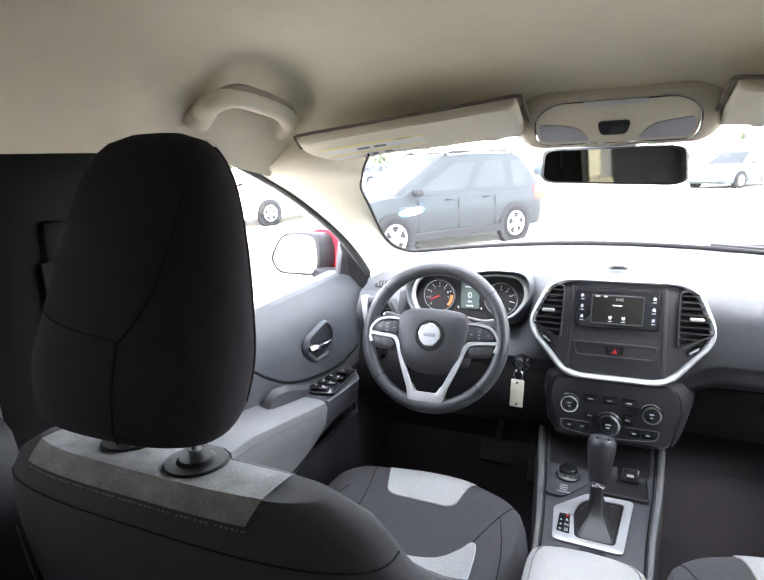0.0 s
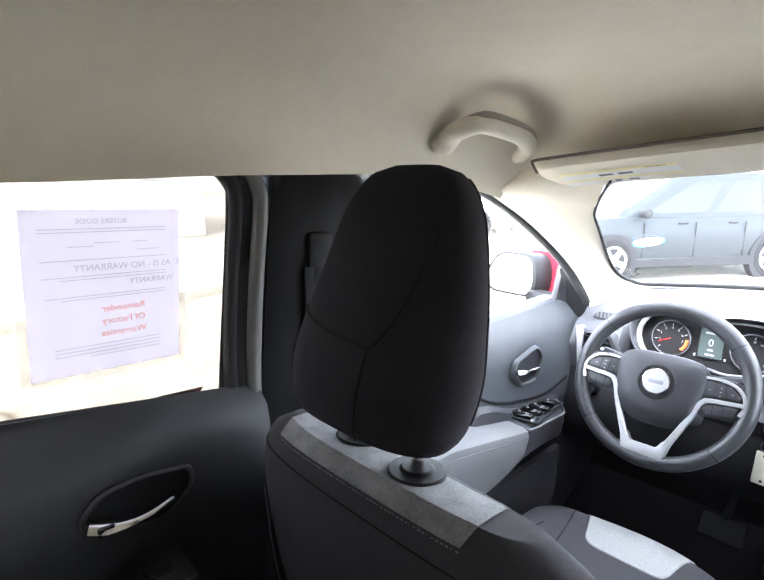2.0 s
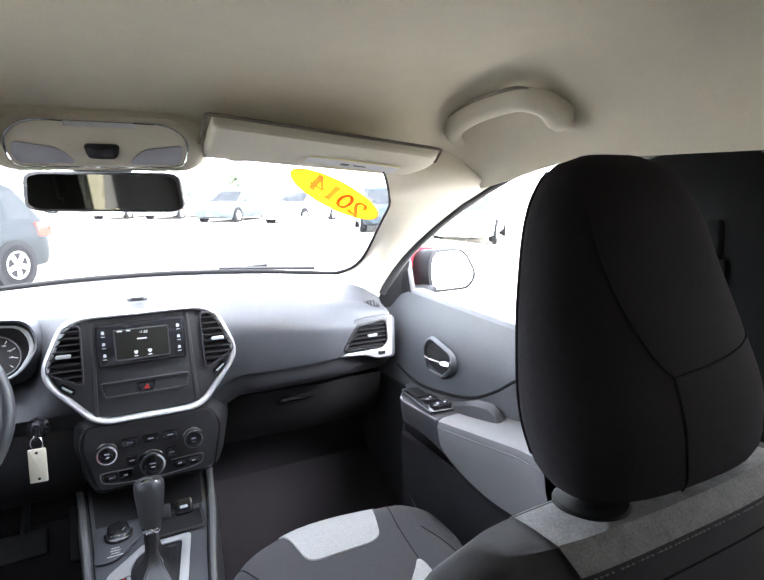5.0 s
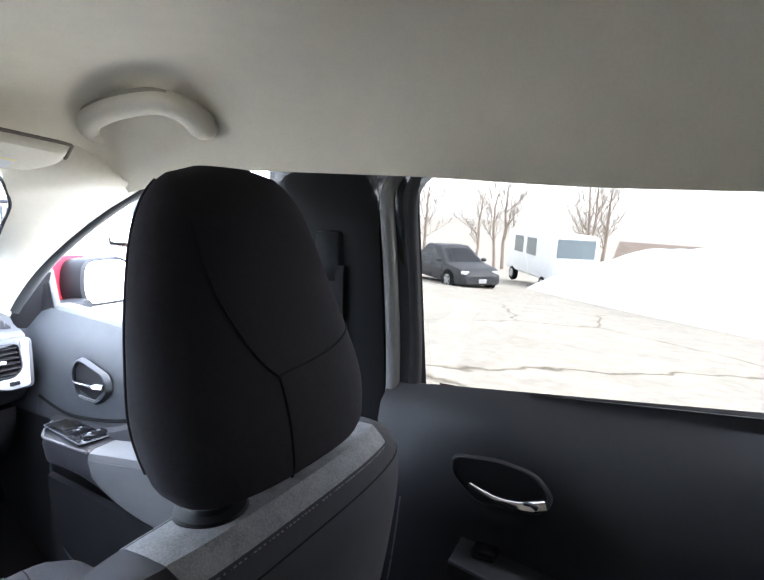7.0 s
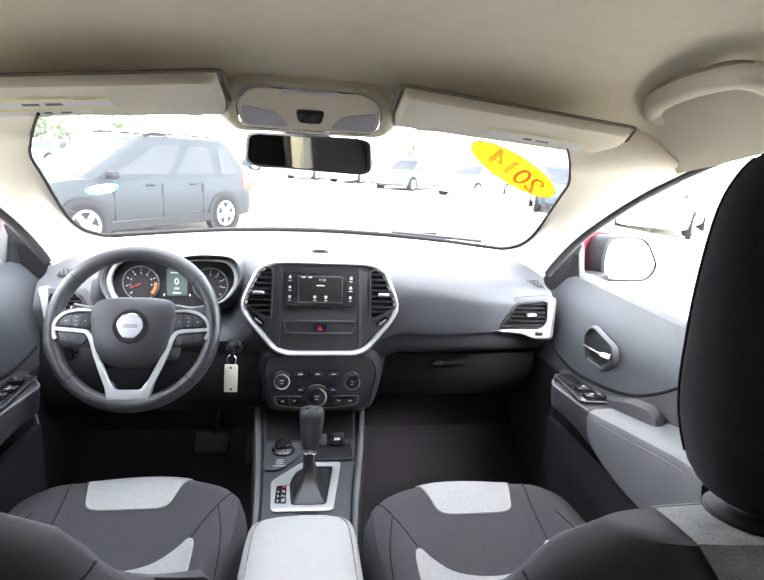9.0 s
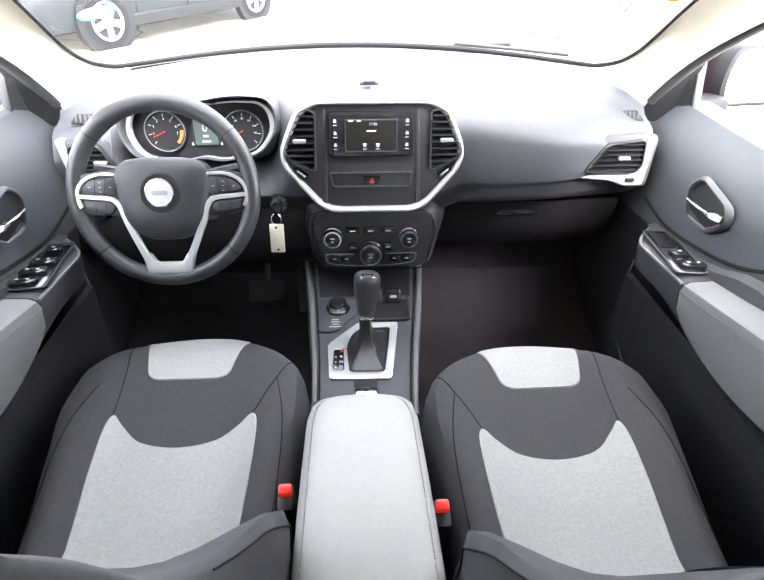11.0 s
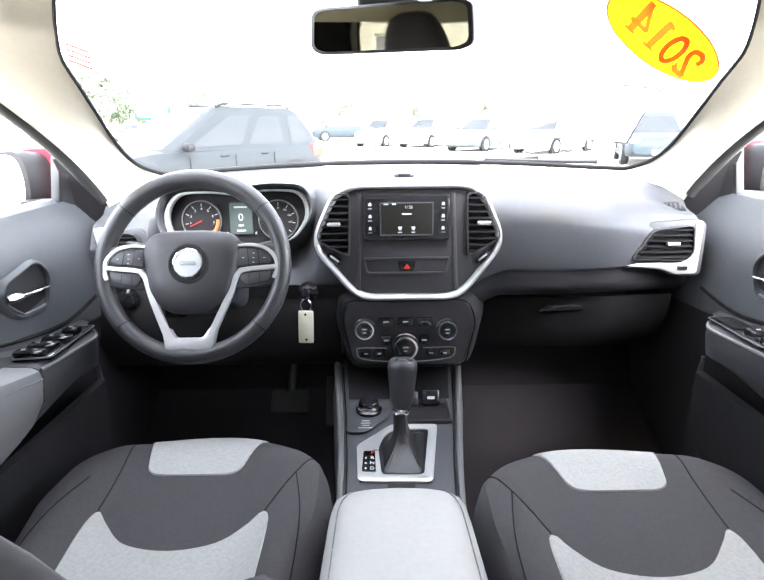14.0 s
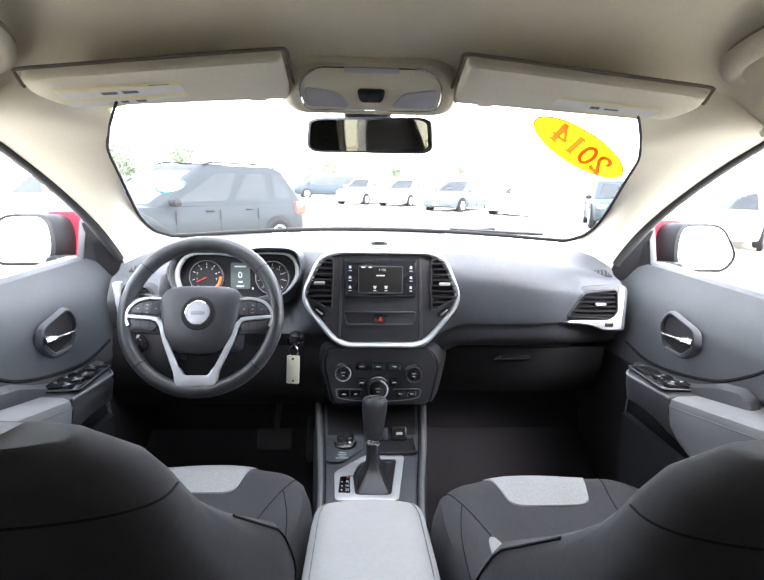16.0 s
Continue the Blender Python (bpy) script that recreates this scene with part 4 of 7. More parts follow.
for s in (-1, 1):
    def flip(pts):
        return [(x * -s, z) for x, z in pts][:: -s]

    def strip(name, line, width, up, parent, label):
        """A flat silver strip along a line on the wheel's face."""
        pts = smooth_line([(x * -s, z, 0) for x, z in line], 5)
        rows = []
        for i, p in enumerate(pts):
            d = (pts[min(i + 1, len(pts) - 1)] - pts[max(i - 1, 0)]).normalized()
            w = width(i / (len(pts) - 1)) if callable(width) else width
            n = Vector((-d.y, d.x, 0)) * w
            rows.append([HUB @ (p + n * a + Vector((0, 0, up + b))) for a, b in ((-1.0, -0.006), (-1.0, 0.0005), (-0.72, 0.0025), (0.72, 0.0025), (1.0, 0.0005), (1.0, -0.006))])
        return part(name, loft(rows, True, True), SILVER, parent, label)

    spoke = part("spoke", prism(rounded(flip([(-0.176, 0.030), (-0.150, 0.040), (-0.085, 0.046), (-0.070, -0.03), (-0.085, -0.048), (-0.150, -0.042), (-0.176, -0.030)]), 0.014, 4), 0.010, 0.003, HUB), PLASTIC, wheel, "black spoke with buttons and a silver edge")
    strip("silver_edge", [(-0.090, 0.036), (-0.118, 0.037), (-0.145, 0.030), (-0.163, 0.012), (-0.167, -0.010), (-0.161, -0.028)], lambda t: 0.0030 + 0.0016 * t, 0.0135, spoke, "satin silver edge")
    strip("silver_bar", [(-0.165, -0.005), (-0.140, -0.008), (-0.112, -0.010), (-0.094, -0.014)], lambda t: 0.0040 + 0.0012 * t, 0.0145, spoke, "satin silver bar")
    up_pod = part("button_pod", prism(rounded(flip([(-0.140, 0.026), (-0.092, 0.031), (-0.090, -0.004), (-0.155, 0.0015), (-0.157, 0.010)]), 0.006, 4), 0.0150, 0.002, HUB), PLASTIC, spoke)
    part("button_pod", prism(rounded(flip([(-0.158, -0.013), (-0.102, -0.019), (-0.094, -0.028), (-0.104, -0.042), (-0.152, -0.034)]), 0.006, 4), 0.0145, 0.002, HUB), PLASTIC, spoke)
    for x, z in ((-0.142, 0.012), (-0.121, 0.021), (-0.121, 0.012), (-0.121, 0.003), (-0.101, 0.012)):
        part("mark", box(0.004, 0.0013, 0.0006, 0, HUB @ Matrix.Translation((x * -s, z, 0.0152))), PRINT, up_pod)
    for x in (-0.131, -0.111):
        part("split", box(0.0012, 0.036, 0.0008, 0, HUB @ Matrix.Translation((x * -s, 0.012, 0.0149)) @ pose(0, 0, 0, 0, 0, 8 * s)), SEAM, up_pod)
        part("split", box(0.0012, 0.019, 0.0008, 0, HUB @ Matrix.Translation(((x - 0.002) * -s, -0.028, 0.0144))), SEAM, spoke)
    strip("lower_spoke", [(-0.098, -0.013), (-0.087, -0.026), (-0.075, -0.060), (-0.058, -0.100), (-0.042, -0.136)], lambda t: 0.0052 + 0.0022 * t, 0.0135, wheel, "satin silver lower spoke")
part("lower_bridge", prism(rounded([(-0.044, -0.166), (0.044, -0.166), (0.053, -0.124), (0.038, -0.122), (0.027, -0.141), (-0.027, -0.141), (-0.038, -0.122), (-0.053, -0.124)], 0.006, 4), 0.0155, 0.003, HUB), SILVER, wheel, "satin silver bridge at the rim")
part("column_cover", loft([[HUB @ Vector((p[0] * q, p[1] * q - 0.01, d)) for p in rounded([(-0.055, 0.04), (0.055, 0.04), (0.055, -0.05), (-0.055, -0.05)], 0.02, 4)] for q, d in ((1.0, -0.02), (1.1, -0.06), (1.2, -0.17))]), PLASTIC, wheel)
for s in (-1, 1):
    part("stalk", tube([HUB @ Vector((s * 0.05, 0.03, -0.06)), HUB @ Vector((s * 0.10, 0.042, -0.055)), HUB @ Vector((s * 0.155, 0.05, -0.05))], lambda t: 0.007 + 0.004 * t, 8), PLASTIC, wheel)
# ---- front seats ----
SEATX = 0.375
# the panels' light grey cloth, with the shade on the shoulders in its colour
YOKECLOTH = material("shaded_grey_yoke_cloth", (0.175, 0.175, 0.178), 0.95, scale=500, vary=0.45, bump=0.5, bump_scale=1800)


def cushion_width(v, side):
    w = 0.246 - 0.010 * max(0, (v - 0.6) / 0.4) ** 2
    return w * (1 - (0.26 if side < 0 else 0.08) * min(1, max(0, (0.70 - v) / 0.45)))


def cushion_point(s, v):
    """Seat cushion: s across -1..1, v from the back to the front lip 0..1."""
    a = abs(s)
    bol = 0.034 * math.exp(-((a - 0.74) / 0.20) ** 2) * (1 - 0.75 * max(0, (v - 0.45) / 0.55))
    x = s * cushion_width(v, s)
    drop = 0.15 * a ** 2.4 if s > 0 else 0.06 * a ** 2 + 0.10 * a ** 8
    y = 0.16 + 0.675 * min(v, 1) - drop * max(0, (v - 0.3) / 0.7) ** 2
    z = 0.683 + 0.03 * v + bol - 0.028 * max(0, (v - 0.86) / 0.14) ** 2.2 - 0.10 * max(0, (a - 0.86) / 0.14) ** 2.4 - 0.012 * math.exp(-((v - 0.2) / 0.3) ** 2)
    return Vector((x, y, z))


def on_cushion(x, y, lift=0.0):
    """The cushion's top at x, y from the seat's centre line."""
    v = 0.5
    for _ in range(25):
        p = cushion_point(min(1, max(-1, x / cushion_width(v, x))), v)
        v = min(max(v + 0.8 * (y - p.y) / 0.675, 0), 1)
    p = cushion_point(min(1, max(-1, x / cushion_width(v, x))), v)
    return Vector((x, p.y, p.z + lift))


def cushion_patch(outline, centre, lift=0.003):
    """A cloth panel lying on the cushion inside a closed outline."""
    rings = []
    for q in (1.0, 0.985, 0.95, 0.88, 0.78, 0.66, 0.52, 0.38, 0.24, 0.10, 0.002):
        rings.append([on_cushion(centre[0] + (p[0] - centre[0]) * q, centre[1] + (p[1] - centre[1]) * q, 0.0004 if q == 1 else lift) for p in outline])
    return loft(rings, True, False)


BACK = [(0.52, 0.20, 0.235, 0.105, 0.0), (0.62, 0.185, 0.25, 0.10, 0.01), (0.75, 0.16, 0.265, 0.095, 0.03), (0.88, 0.13, 0.284, 0.085, 0.040), (0.97, 0.105, 0.278, 0.072, 0.046), (1.04, 0.090, 0.257, 0.066, 0.053), (1.085, 0.084, 0.229, 0.055, 0.057), (1.105, 0.083, 0.19, 0.040, 0.062)]


def back_ring(z, yc, w, d, xc, grow=0.0, a0=0.0, a1=2 * math.pi, n=40):
    out = []
    for j in range(n):
        a = a0 + (a1 - a0) * j / (n if abs(a1 - a0 - 2 * math.pi) < 1e-6 else n - 1)
        c, s = math.cos(a), math.sin(a)
        x = (w + grow) * math.copysign(abs(c) ** 0.62, c)
        y = (d + grow) * math.copysign(abs(s) ** 0.72, s)
        if s > 0:
            up = min(1, max(0, (z - 0.86) / 0.16))
            y *= 1 - 0.55 * up
            y += 0.045 * math.exp(-((abs(x) - w * 0.86) / 0.06) ** 2) * min(1, max(0, (1.0 - z) / 0.15))
            # the inner bolster stands forward like a wing
            wing = math.exp(-((math.degrees(a) - 24) / 20) ** 2) * min(1, max(0, (1.04 - z) / 0.10)) * min(1, max(0, (z - 0.58) / 0.1))
            x += 0.026 * wing
            y += 0.062 * wing
        out.append(Vector((x - xc, yc + y, z)))
    return out


def back_at(z):
    return lerp_table([(b[0], *b[1:]) for b in BACK], z)


def head_ring(z, w, d, yc):
    return [Vector(((w) * math.copysign(abs(math.cos(a)) ** 0.75, math.cos(a)), yc + d * math.copysign(abs(math.sin(a)) ** 0.8, math.sin(a)), z)) for a in np.linspace(0, 2 * math.pi, 37)[:-1]]


HEAD = [(1.136, 0.095, 0.034, 0.084), (1.143, 0.120, 0.050, 0.085), (1.164, 0.134, 0.062, 0.091), (1.21, 0.140, 0.069, 0.102), (1.27, 0.132, 0.063, 0.118), (1.33, 0.119, 0.056, 0.133), (1.385, 0.103, 0.050, 0.144), (1.419, 0.084, 0.039, 0.150), (1.437, 0.061, 0.028, 0.153), (1.444, 0.034, 0.014, 0.154)]


def head_at(z, a, grow=0.0):
    w, d, yc = lerp_table([(h[0], *h[1:]) for h in HEAD], z)
    return Vector(((w + grow) * math.copysign(abs(math.cos(a)) ** 0.75, math.cos(a)), yc + (d + grow) * math.copysign(abs(math.sin(a)) ** 0.8, math.sin(a)), z))


def front_seat(s, hx):
    who = "driver" if s < 0 else "passenger"
    seat = thing("front_seat", (s * SEATX, 0.45, 0.40), "charcoal cloth front " + who + " seat with light grey cloth panels and headrest", "car seat", "front seats")
    T = Matrix.Translation((-SEATX, 0, 0) if s < 0 else (0.348, -0.038, 0))
    C = Matrix.Translation((-0.362, 0.005, 0) if s < 0 else (0.330, -0.055, 0))

    def add(name, bm, mat, parent=seat, label=""):
        if s > 0:
            mirrored(bm)
        bm.transform(T if name in ("backrest", "back_panel") or parent is not seat and parent.name.startswith("backrest") else C)
        return part(name, bm, mat, parent, label)

    # cushion: top sheet wrapped down to a base
    rows = []
    for i in range(33):
        u = i / 16 - 1
        col = [cushion_point(u, j / 22) for j in range(23)]
        lip = col[-1]
        col += [lip + Vector((0, 0.012, -0.03)), lip + Vector((0, 0.008, -0.08)), lip + Vector((0, -0.03, -0.16))]
        rows.append(col)
    first = [p + Vector((0.012, 0, -0.12)) for p in rows[0]]
    last = [p + Vector((-0.012, 0, -0.12)) for p in rows[-1]]
    cushion = add("cushion", loft([first] + rows + [last], False, False), CUSHCLOTH, seat, "charcoal cloth seat cushion")
    add("seat_base", box(0.42, 0.50, 0.22, 0.02, Matrix.Translation((0, 0.42, 0.49))), PLASTIC)
    lip = rounded([(-0.132, 0.845), (-0.084, 0.682), (0.072, 0.682), (0.096, 0.845)], [0.004, 0.028, 0.028, 0.004], 7)
    lip = [a.lerp(b, k / 6) for a, b in zip(lip, lip[1:] + lip[:1]) for k in range(6) if (a - b).length > 0.02 or k == 0]
    add("front_panel", cushion_patch(lip, (-0.01, 0.76)), GREYCLOTH, cushion, "light grey cloth panel at the cushion's lip")
    horn = smooth_line([(-0.086, 0.19, 0), (-0.100, 0.34, 0), (-0.116, 0.47, 0), (-0.124, 0.56, 0), (-0.118, 0.592, 0), (-0.098, 0.572, 0), (-0.055, 0.534, 0), (0.012, 0.520, 0), (0.078, 0.532, 0), (0.118, 0.562, 0), (0.137, 0.580, 0), (0.150, 0.550, 0), (0.154, 0.45, 0), (0.150, 0.33, 0), (0.138, 0.19, 0)], 5, True)
    add("centre_panel", cushion_patch(horn, (0.02, 0.37)), GREYCLOTH, cushion, "light grey melange cloth centre panel")
    for seam in ([(-0.120, 0.594, 0), (-0.126, 0.66, 0), (-0.134, 0.72, 0), (-0.150, 0.80, 0)], [(0.139, 0.582, 0), (0.160, 0.63, 0), (0.182, 0.68, 0), (0.198, 0.72, 0)], [(-0.150, 0.22, 0), (-0.168, 0.40, 0), (-0.180, 0.55, 0), (-0.165, 0.66, 0)], [(0.185, 0.22, 0), (0.198, 0.40, 0), (0.196, 0.55, 0), (0.175, 0.66, 0)]):
        add("seam", tube([on_cushion(p.x, p.y, 0.0004) for p in smooth_line(seam, 6)], 0.0010, 5), SEAM, cushion)

    # backrest
    fine = []
    for i in range(33):
        z = 0.52 + (1.105 - 0.52) * i / 32
        yc, w, d, xc = back_at(z)
        fine.append(back_ring(z, yc, w, d, xc))
    backrest = add("backrest", loft(fine), SIDECLOTH, seat, "dark grey cloth backrest")
    # light grey yoke over the shoulders, under the headrest
    def over(x, t):
        """Over the top of the backrest: t runs from the rear face to the front."""
        z = 1.086 + 0.019 * min(1, t / 0.45) if t < 0.5 else 1.105 - 0.03 * (t - 0.5) / 0.5
        yc, w, d, xc = back_at(z)
        c = min(0.999, (abs(x - 0.085 + xc) / w) ** (1 / 0.62))
        y = d * math.sqrt(1 - c * c) ** 0.72
        y = -y if t < 0.46 else (y if t > 0.54 else -y + 2 * y * (t - 0.46) / 0.08)
        return Vector((x - 0.085, yc + y * (1.03 if y < 0 else 0.47), z + 0.0025))

    yoke = sheet(lambda u, v: over(-0.146 + (0.300 + 0.010 * v) * u, 0.60 * v), 30, 16)
    add("yoke", yoke, YOKECLOTH, backrest, "light grey cloth yoke over the shoulders")
    hem = [over(-0.140 + 0.294 * k / 40, 0.0) + Vector((0, -0.001, -0.004)) for k in range(41)]
    add("stitching", stitches(hem, 0.0008, 0.0056), THREAD, backrest)
    for zz, a0, a1 in ((1.060, 1.0, 2.0), ):
        yc, w, d, xc = back_at(zz)
        add("seam", tube(back_ring(zz, yc, w, d, xc, 0.0006, math.pi * a0, math.pi * a1, 40), 0.0010, 5), SEAM, backrest)
    # seam running down the bolster towards the seat
    for sx in (-1, 1):
        line = []
        for i in range(22):
            z = 0.66 + 0.40 * i / 21
            yc, w, d, xc = back_at(z)
            line.append(back_ring(z, yc, w, d, xc, 0.0008)[2 if sx > 0 else 17])
        if sx > 0:
            add("seam", tube(line[:19], 0.0013, 5), SEAM, backrest)
        line = []
        for i in range(22):
            z = 0.60 + 0.40 * i / 21
            yc, w, d, xc = back_at(z)
            line.append(Vector((sx * (w * 0.80) - xc, yc - d * 0.905, z)))
        add("stitching", stitches(line, 0.0011), THREAD, backrest)
    # seat front of backrest
    fr = []
    for i in range(15):
        z = 0.64 + 0.20 * i / 14
        yc, w, d, xc = back_at(z)
        fr.append([Vector((x - xc, yc + d + 0.006 - 0.02 * (x / 0.13) ** 2, z)) for x in np.linspace(-0.13, 0.13, 9)])
    add("back_panel", loft(fr, False, False), GREYCLOTH, backrest, "light grey cloth centre of the backrest")

    # headrest on two posts
    def hadd(name, bm, mat, parent, label=""):
        if s > 0:
            mirrored(bm)
        cloth = name in ("headrest", "seam", "piping")
        if s < 0:
            bm.transform(Matrix.Translation((-hx + 0.007, -0.004, -0.002)) @ Matrix.Diagonal((0.95, 0.96, 1, 1)) if cloth else Matrix.Translation((-hx + 0.024, 0, 0.0)))
        else:
            bm.transform(Matrix.Translation((hx - 0.005, -0.036, 0.0205)) @ Matrix.Diagonal((0.985, 0.93, 0.965, 1)) if cloth else Matrix.Translation((hx - 0.030, -0.036, 0.0)))
        return part(name, bm, mat, parent, label)

    fine = []
    for i in range(37):
        z = 1.136 + (1.444 - 1.136) * i / 36
        w, d, yc = lerp_table([(h[0], *h[1:]) for h in HEAD], z)
        fine.append(head_ring(z, w, d, yc))
    head = hadd("headrest", loft(fine), DARKCLOTH, seat, "charcoal cloth headrest on a steel post")
    for a in (0.10 * math.pi, 0.9 * math.pi):
        hadd("piping", tube([head_at(z, a, -0.0004) for z in np.linspace(1.170, 1.428, 36)], 0.0020, 8), DARKCLOTH, head)
    # one forked seam on the rear face
    branch = [head_at(1.243 + 0.028 * t, math.pi * (1.551 - 0.50 * t), 0.0003) for t in np.linspace(0, 1, 16)]
    stem = [head_at(z, math.pi * 1.551, 0.0003) for z in np.linspace(1.142, 1.243, 8)]
    rise = [head_at(1.243 + 0.145 * t, math.pi * (1.551 + 0.20 * t ** 0.8), 0.0003) for t in np.linspace(0, 1, 14)]
    for line in (branch, stem, rise):
        hadd("seam", tube(line, 0.0013, 5), SEAM, head)
    for q, fy in ((-0.70, 0.014), (1, 0.0)):
        hadd("post", turned([(0.0075, 1.08), (0.0075, 1.16)], 14, Matrix.Translation((q * 0.062, 0.080 + fy, 0))), CHROME, head, "polished steel post")
        hadd("collar", turned([(0.033, 1.100), (0.033, 1.1105), (0.031, 1.1130), (0.020, 1.1135), (0.0165, 1.1165), (0, 1.1170)], 28, Matrix.Translation((q * 0.062, 0.079 + fy, -0.003))), MIRRORBLACK, backrest, "round black post collar")
    return seat


front_seat(-1, 0.488)
front_seat(1, 0.436)

# belt buckles beside the console
for s, y in ((-1, 0.415), (1, 0.375)):
    b = thing("belt_buckle", (s * 0.125 - 0.018, y, 0.60), "black seat belt buckle with a red release button", "seat belt buckle", "front belt buckles")
    part("housing", box(0.026, 0.045, 0.10, 0.008, Matrix.Translation((s * 0.121 - 0.026, y, 0.665)) @ pose(0, 0, 0, 12, 0, 0)), PLASTIC, b)
    # the button is no lamp, but shares the red's faint glow
    part("button", box(0.021, 0.018, 0.03, 0.004, Matrix.Translation((s * 0.121 - 0.026, y - 0.002, 0.712)) @ pose(0, 0, 0, 12, 0, 0)), RED, b, "red release button")
    part("stalk", box(0.012, 0.03, 0.12, 0.004, Matrix.Translation((s * 0.121 - 0.026, y + 0.01, 0.57))), RUBBER, b)

# ---- rear bench, behind the walk ----
bench = thing("rear_bench", (0, -0.85, 0.4), "charcoal cloth rear bench seat with three headrests", "car seat")
part("cushion", box(1.26, 0.50, 0.20, 0.06, Matrix.Translation((0, -0.70, 0.60)), 4), DARKCLOTH, bench)
part("backrest", box(1.26, 0.16, 0.60, 0.06, Matrix.Translation((0, -0.99, 0.93)) @ pose(0, 0, 0, 14, 0, 0), 4), SIDECLOTH, bench)
for x in (-0.40, 0.0, 0.40):
    part("headrest", box(0.25, 0.09, 0.15, 0.035, Matrix.Translation((x, -1.10, 1.27)), 3), DARKCLOTH, bench)

# ---- centre console ----
con = thing("centre_console", (-0.015, 0.75, 0.40), "black centre console with a silver gear gate and grey padded armrest", "centre console")


def console_z(y):
    return lerp_table([(0.30, 0.66), (0.66, 0.672), (0.80, 0.676), (0.95, 0.682), (1.10, 0.74)], y)[0]


def console_w(y):
    return lerp_table([(0.30, 0.105), (0.60, 0.098), (0.72, 0.104), (0.95, 0.128), (1.12, 0.145)], y)[0]


CX = -0.004
rows = []
for i in range(31):
    y = 0.28 + 0.84 * i / 30
    w, z = console_w(y), console_z(y)
    x0 = CX - 0.014 * max(0, (0.95 - y) / 0.4)
    rows.append([Vector((x0 + q * w, y, z + dz)) for q, dz in ((-1.15, -0.30), (-1.12, -0.10), (-1.06, -0.025), (-0.98, -0.002), (-0.88, 0.0), (0.88, 0.0), (0.98, -0.002), (1.06, -0.025), (1.12, -0.10), (1.15, -0.30))])
part("body", loft(rows, False, False), DASH, con)
for s in (-1, 1):
    line = [Vector((CX - 0.014 * max(0, (0.95 - y) / 0.4) + s * console_w(y) * 0.93, y, console_z(y) + 0.0015)) for y in np.linspace(0.64, 1.08, 16)]
    part("groove", tube(line, 0.0016, 5), SEAM, con)
    line = [Vector((CX - 0.014 * max(0, (0.95 - y) / 0.4) + s * (console_w(y) * 1.03), y, console_z(y) + 0.004)) for y in np.linspace(0.60, 1.10, 20)]
    part("side_rail", tube(line, lambda t: 0.0045 + 0.004 * t, 8), DOORPAD, con, "raised grey side rail")

# black sheet laid on the deck for the dark of the deep pocket
part("pocket_shade", sheet(lambda u, v: (CX + (2 * u - 1) * 0.86 * console_w(0.99 + 0.12 * v), 0.99 + 0.12 * v, console_z(0.99 + 0.12 * v) + 0.002), 6, 8), BLACKFRAME, con, "flat dark sheet for the shade in the pocket under the climate panel")


def deck(y0, lift=0.0):
    return Matrix.Translation((CX - 0.012, y0, console_z(y0) + lift)) @ pose(0, 0, 0, 1.8, 0, 0)


G = deck(0.806, 0.0015)
gate_o = rounded([(-0.072, -0.100), (0.060, -0.104), (0.088, 0.085), (-0.010, 0.085), (-0.032, 0.060), (-0.078, 0.010)], [0.012, 0.012, 0.012, 0.012, 0.02, 0.012], 4)
gate_i = rounded([(-0.030, -0.082), (0.046, -0.084), (0.068, 0.068), (0.000, 0.068), (-0.024, 0.045), (-0.036, 0.000)], [0.010, 0.010, 0.010, 0.012, 0.02, 0.012], 4)
part("gear_gate", band(gate_o, gate_i, 0.005, 0, G), SILVER, con, "satin silver gear selector surround")
part("gate_floor", prism(gate_i, 0.001, 0, G), BLACKFRAME, con)
ind = part("gear_indicator", prism(rounded([(-0.066, -0.075), (-0.040, -0.078), (-0.042, -0.012), (-0.064, -0.012)], 0.004), 0.0062, 0.001, G), GLOSS, con)
for i, ch in enumerate("PRND"):
    lettering("gear_letter", ch, 0.012, PRINT if i else RED, ind, G @ Matrix.Translation((-0.047, -0.020 - 0.016 * i, 0.0066)))
for i in range(3):
    part("mark", box(0.003, 0.004, 0.0004, 0, G @ Matrix.Translation((-0.059, -0.036 - 0.016 * i, 0.0066))), PRINT, ind)
# folded gaiter and lever
base = [Vector((p[0], p[1], 0.001)) for p in rounded([(-0.028, -0.078), (0.044, -0.080), (0.062, 0.062), (-0.004, 0.062), (-0.030, 0.01)], 0.012, 6)]
TOP = Vector((0.010, 0.026, 0.070))
rings = []
for t in (0, 0.03, 0.07, 0.12, 0.19, 0.28, 0.40, 0.55, 0.70, 0.85, 1.0):
    q = (1 - t) ** 4.5
    ring = []
    for j, p in enumerate(base):
        fold = 1 + 0.10 * math.sin(j * 1.9) * math.sin(math.pi * t)
        a = 2 * math.pi * j / len(base)
        d = p - Vector((0.012, 0.0, 0))
        c = Vector((0.012, 0.0, 0)).lerp(TOP, t)
        neck = d.normalized() * 0.016
        ring.append(G @ (c + Vector((d.x, d.y, 0)) * q * fold + Vector((neck.x, neck.y, 0)) * (1 - q)))
    rings.append(ring)
lever = part("gaiter", loft(rings), GAITER, con, "soft black leather gaiter")
LV = G @ Matrix.Translation(TOP) @ pose(0, 0, 0, -10, 2, 0)
part("collar", turned([(0.015, -0.006), (0.018, 0.0), (0.018, 0.006), (0.015, 0.010)], 18, LV), CHROME, lever)
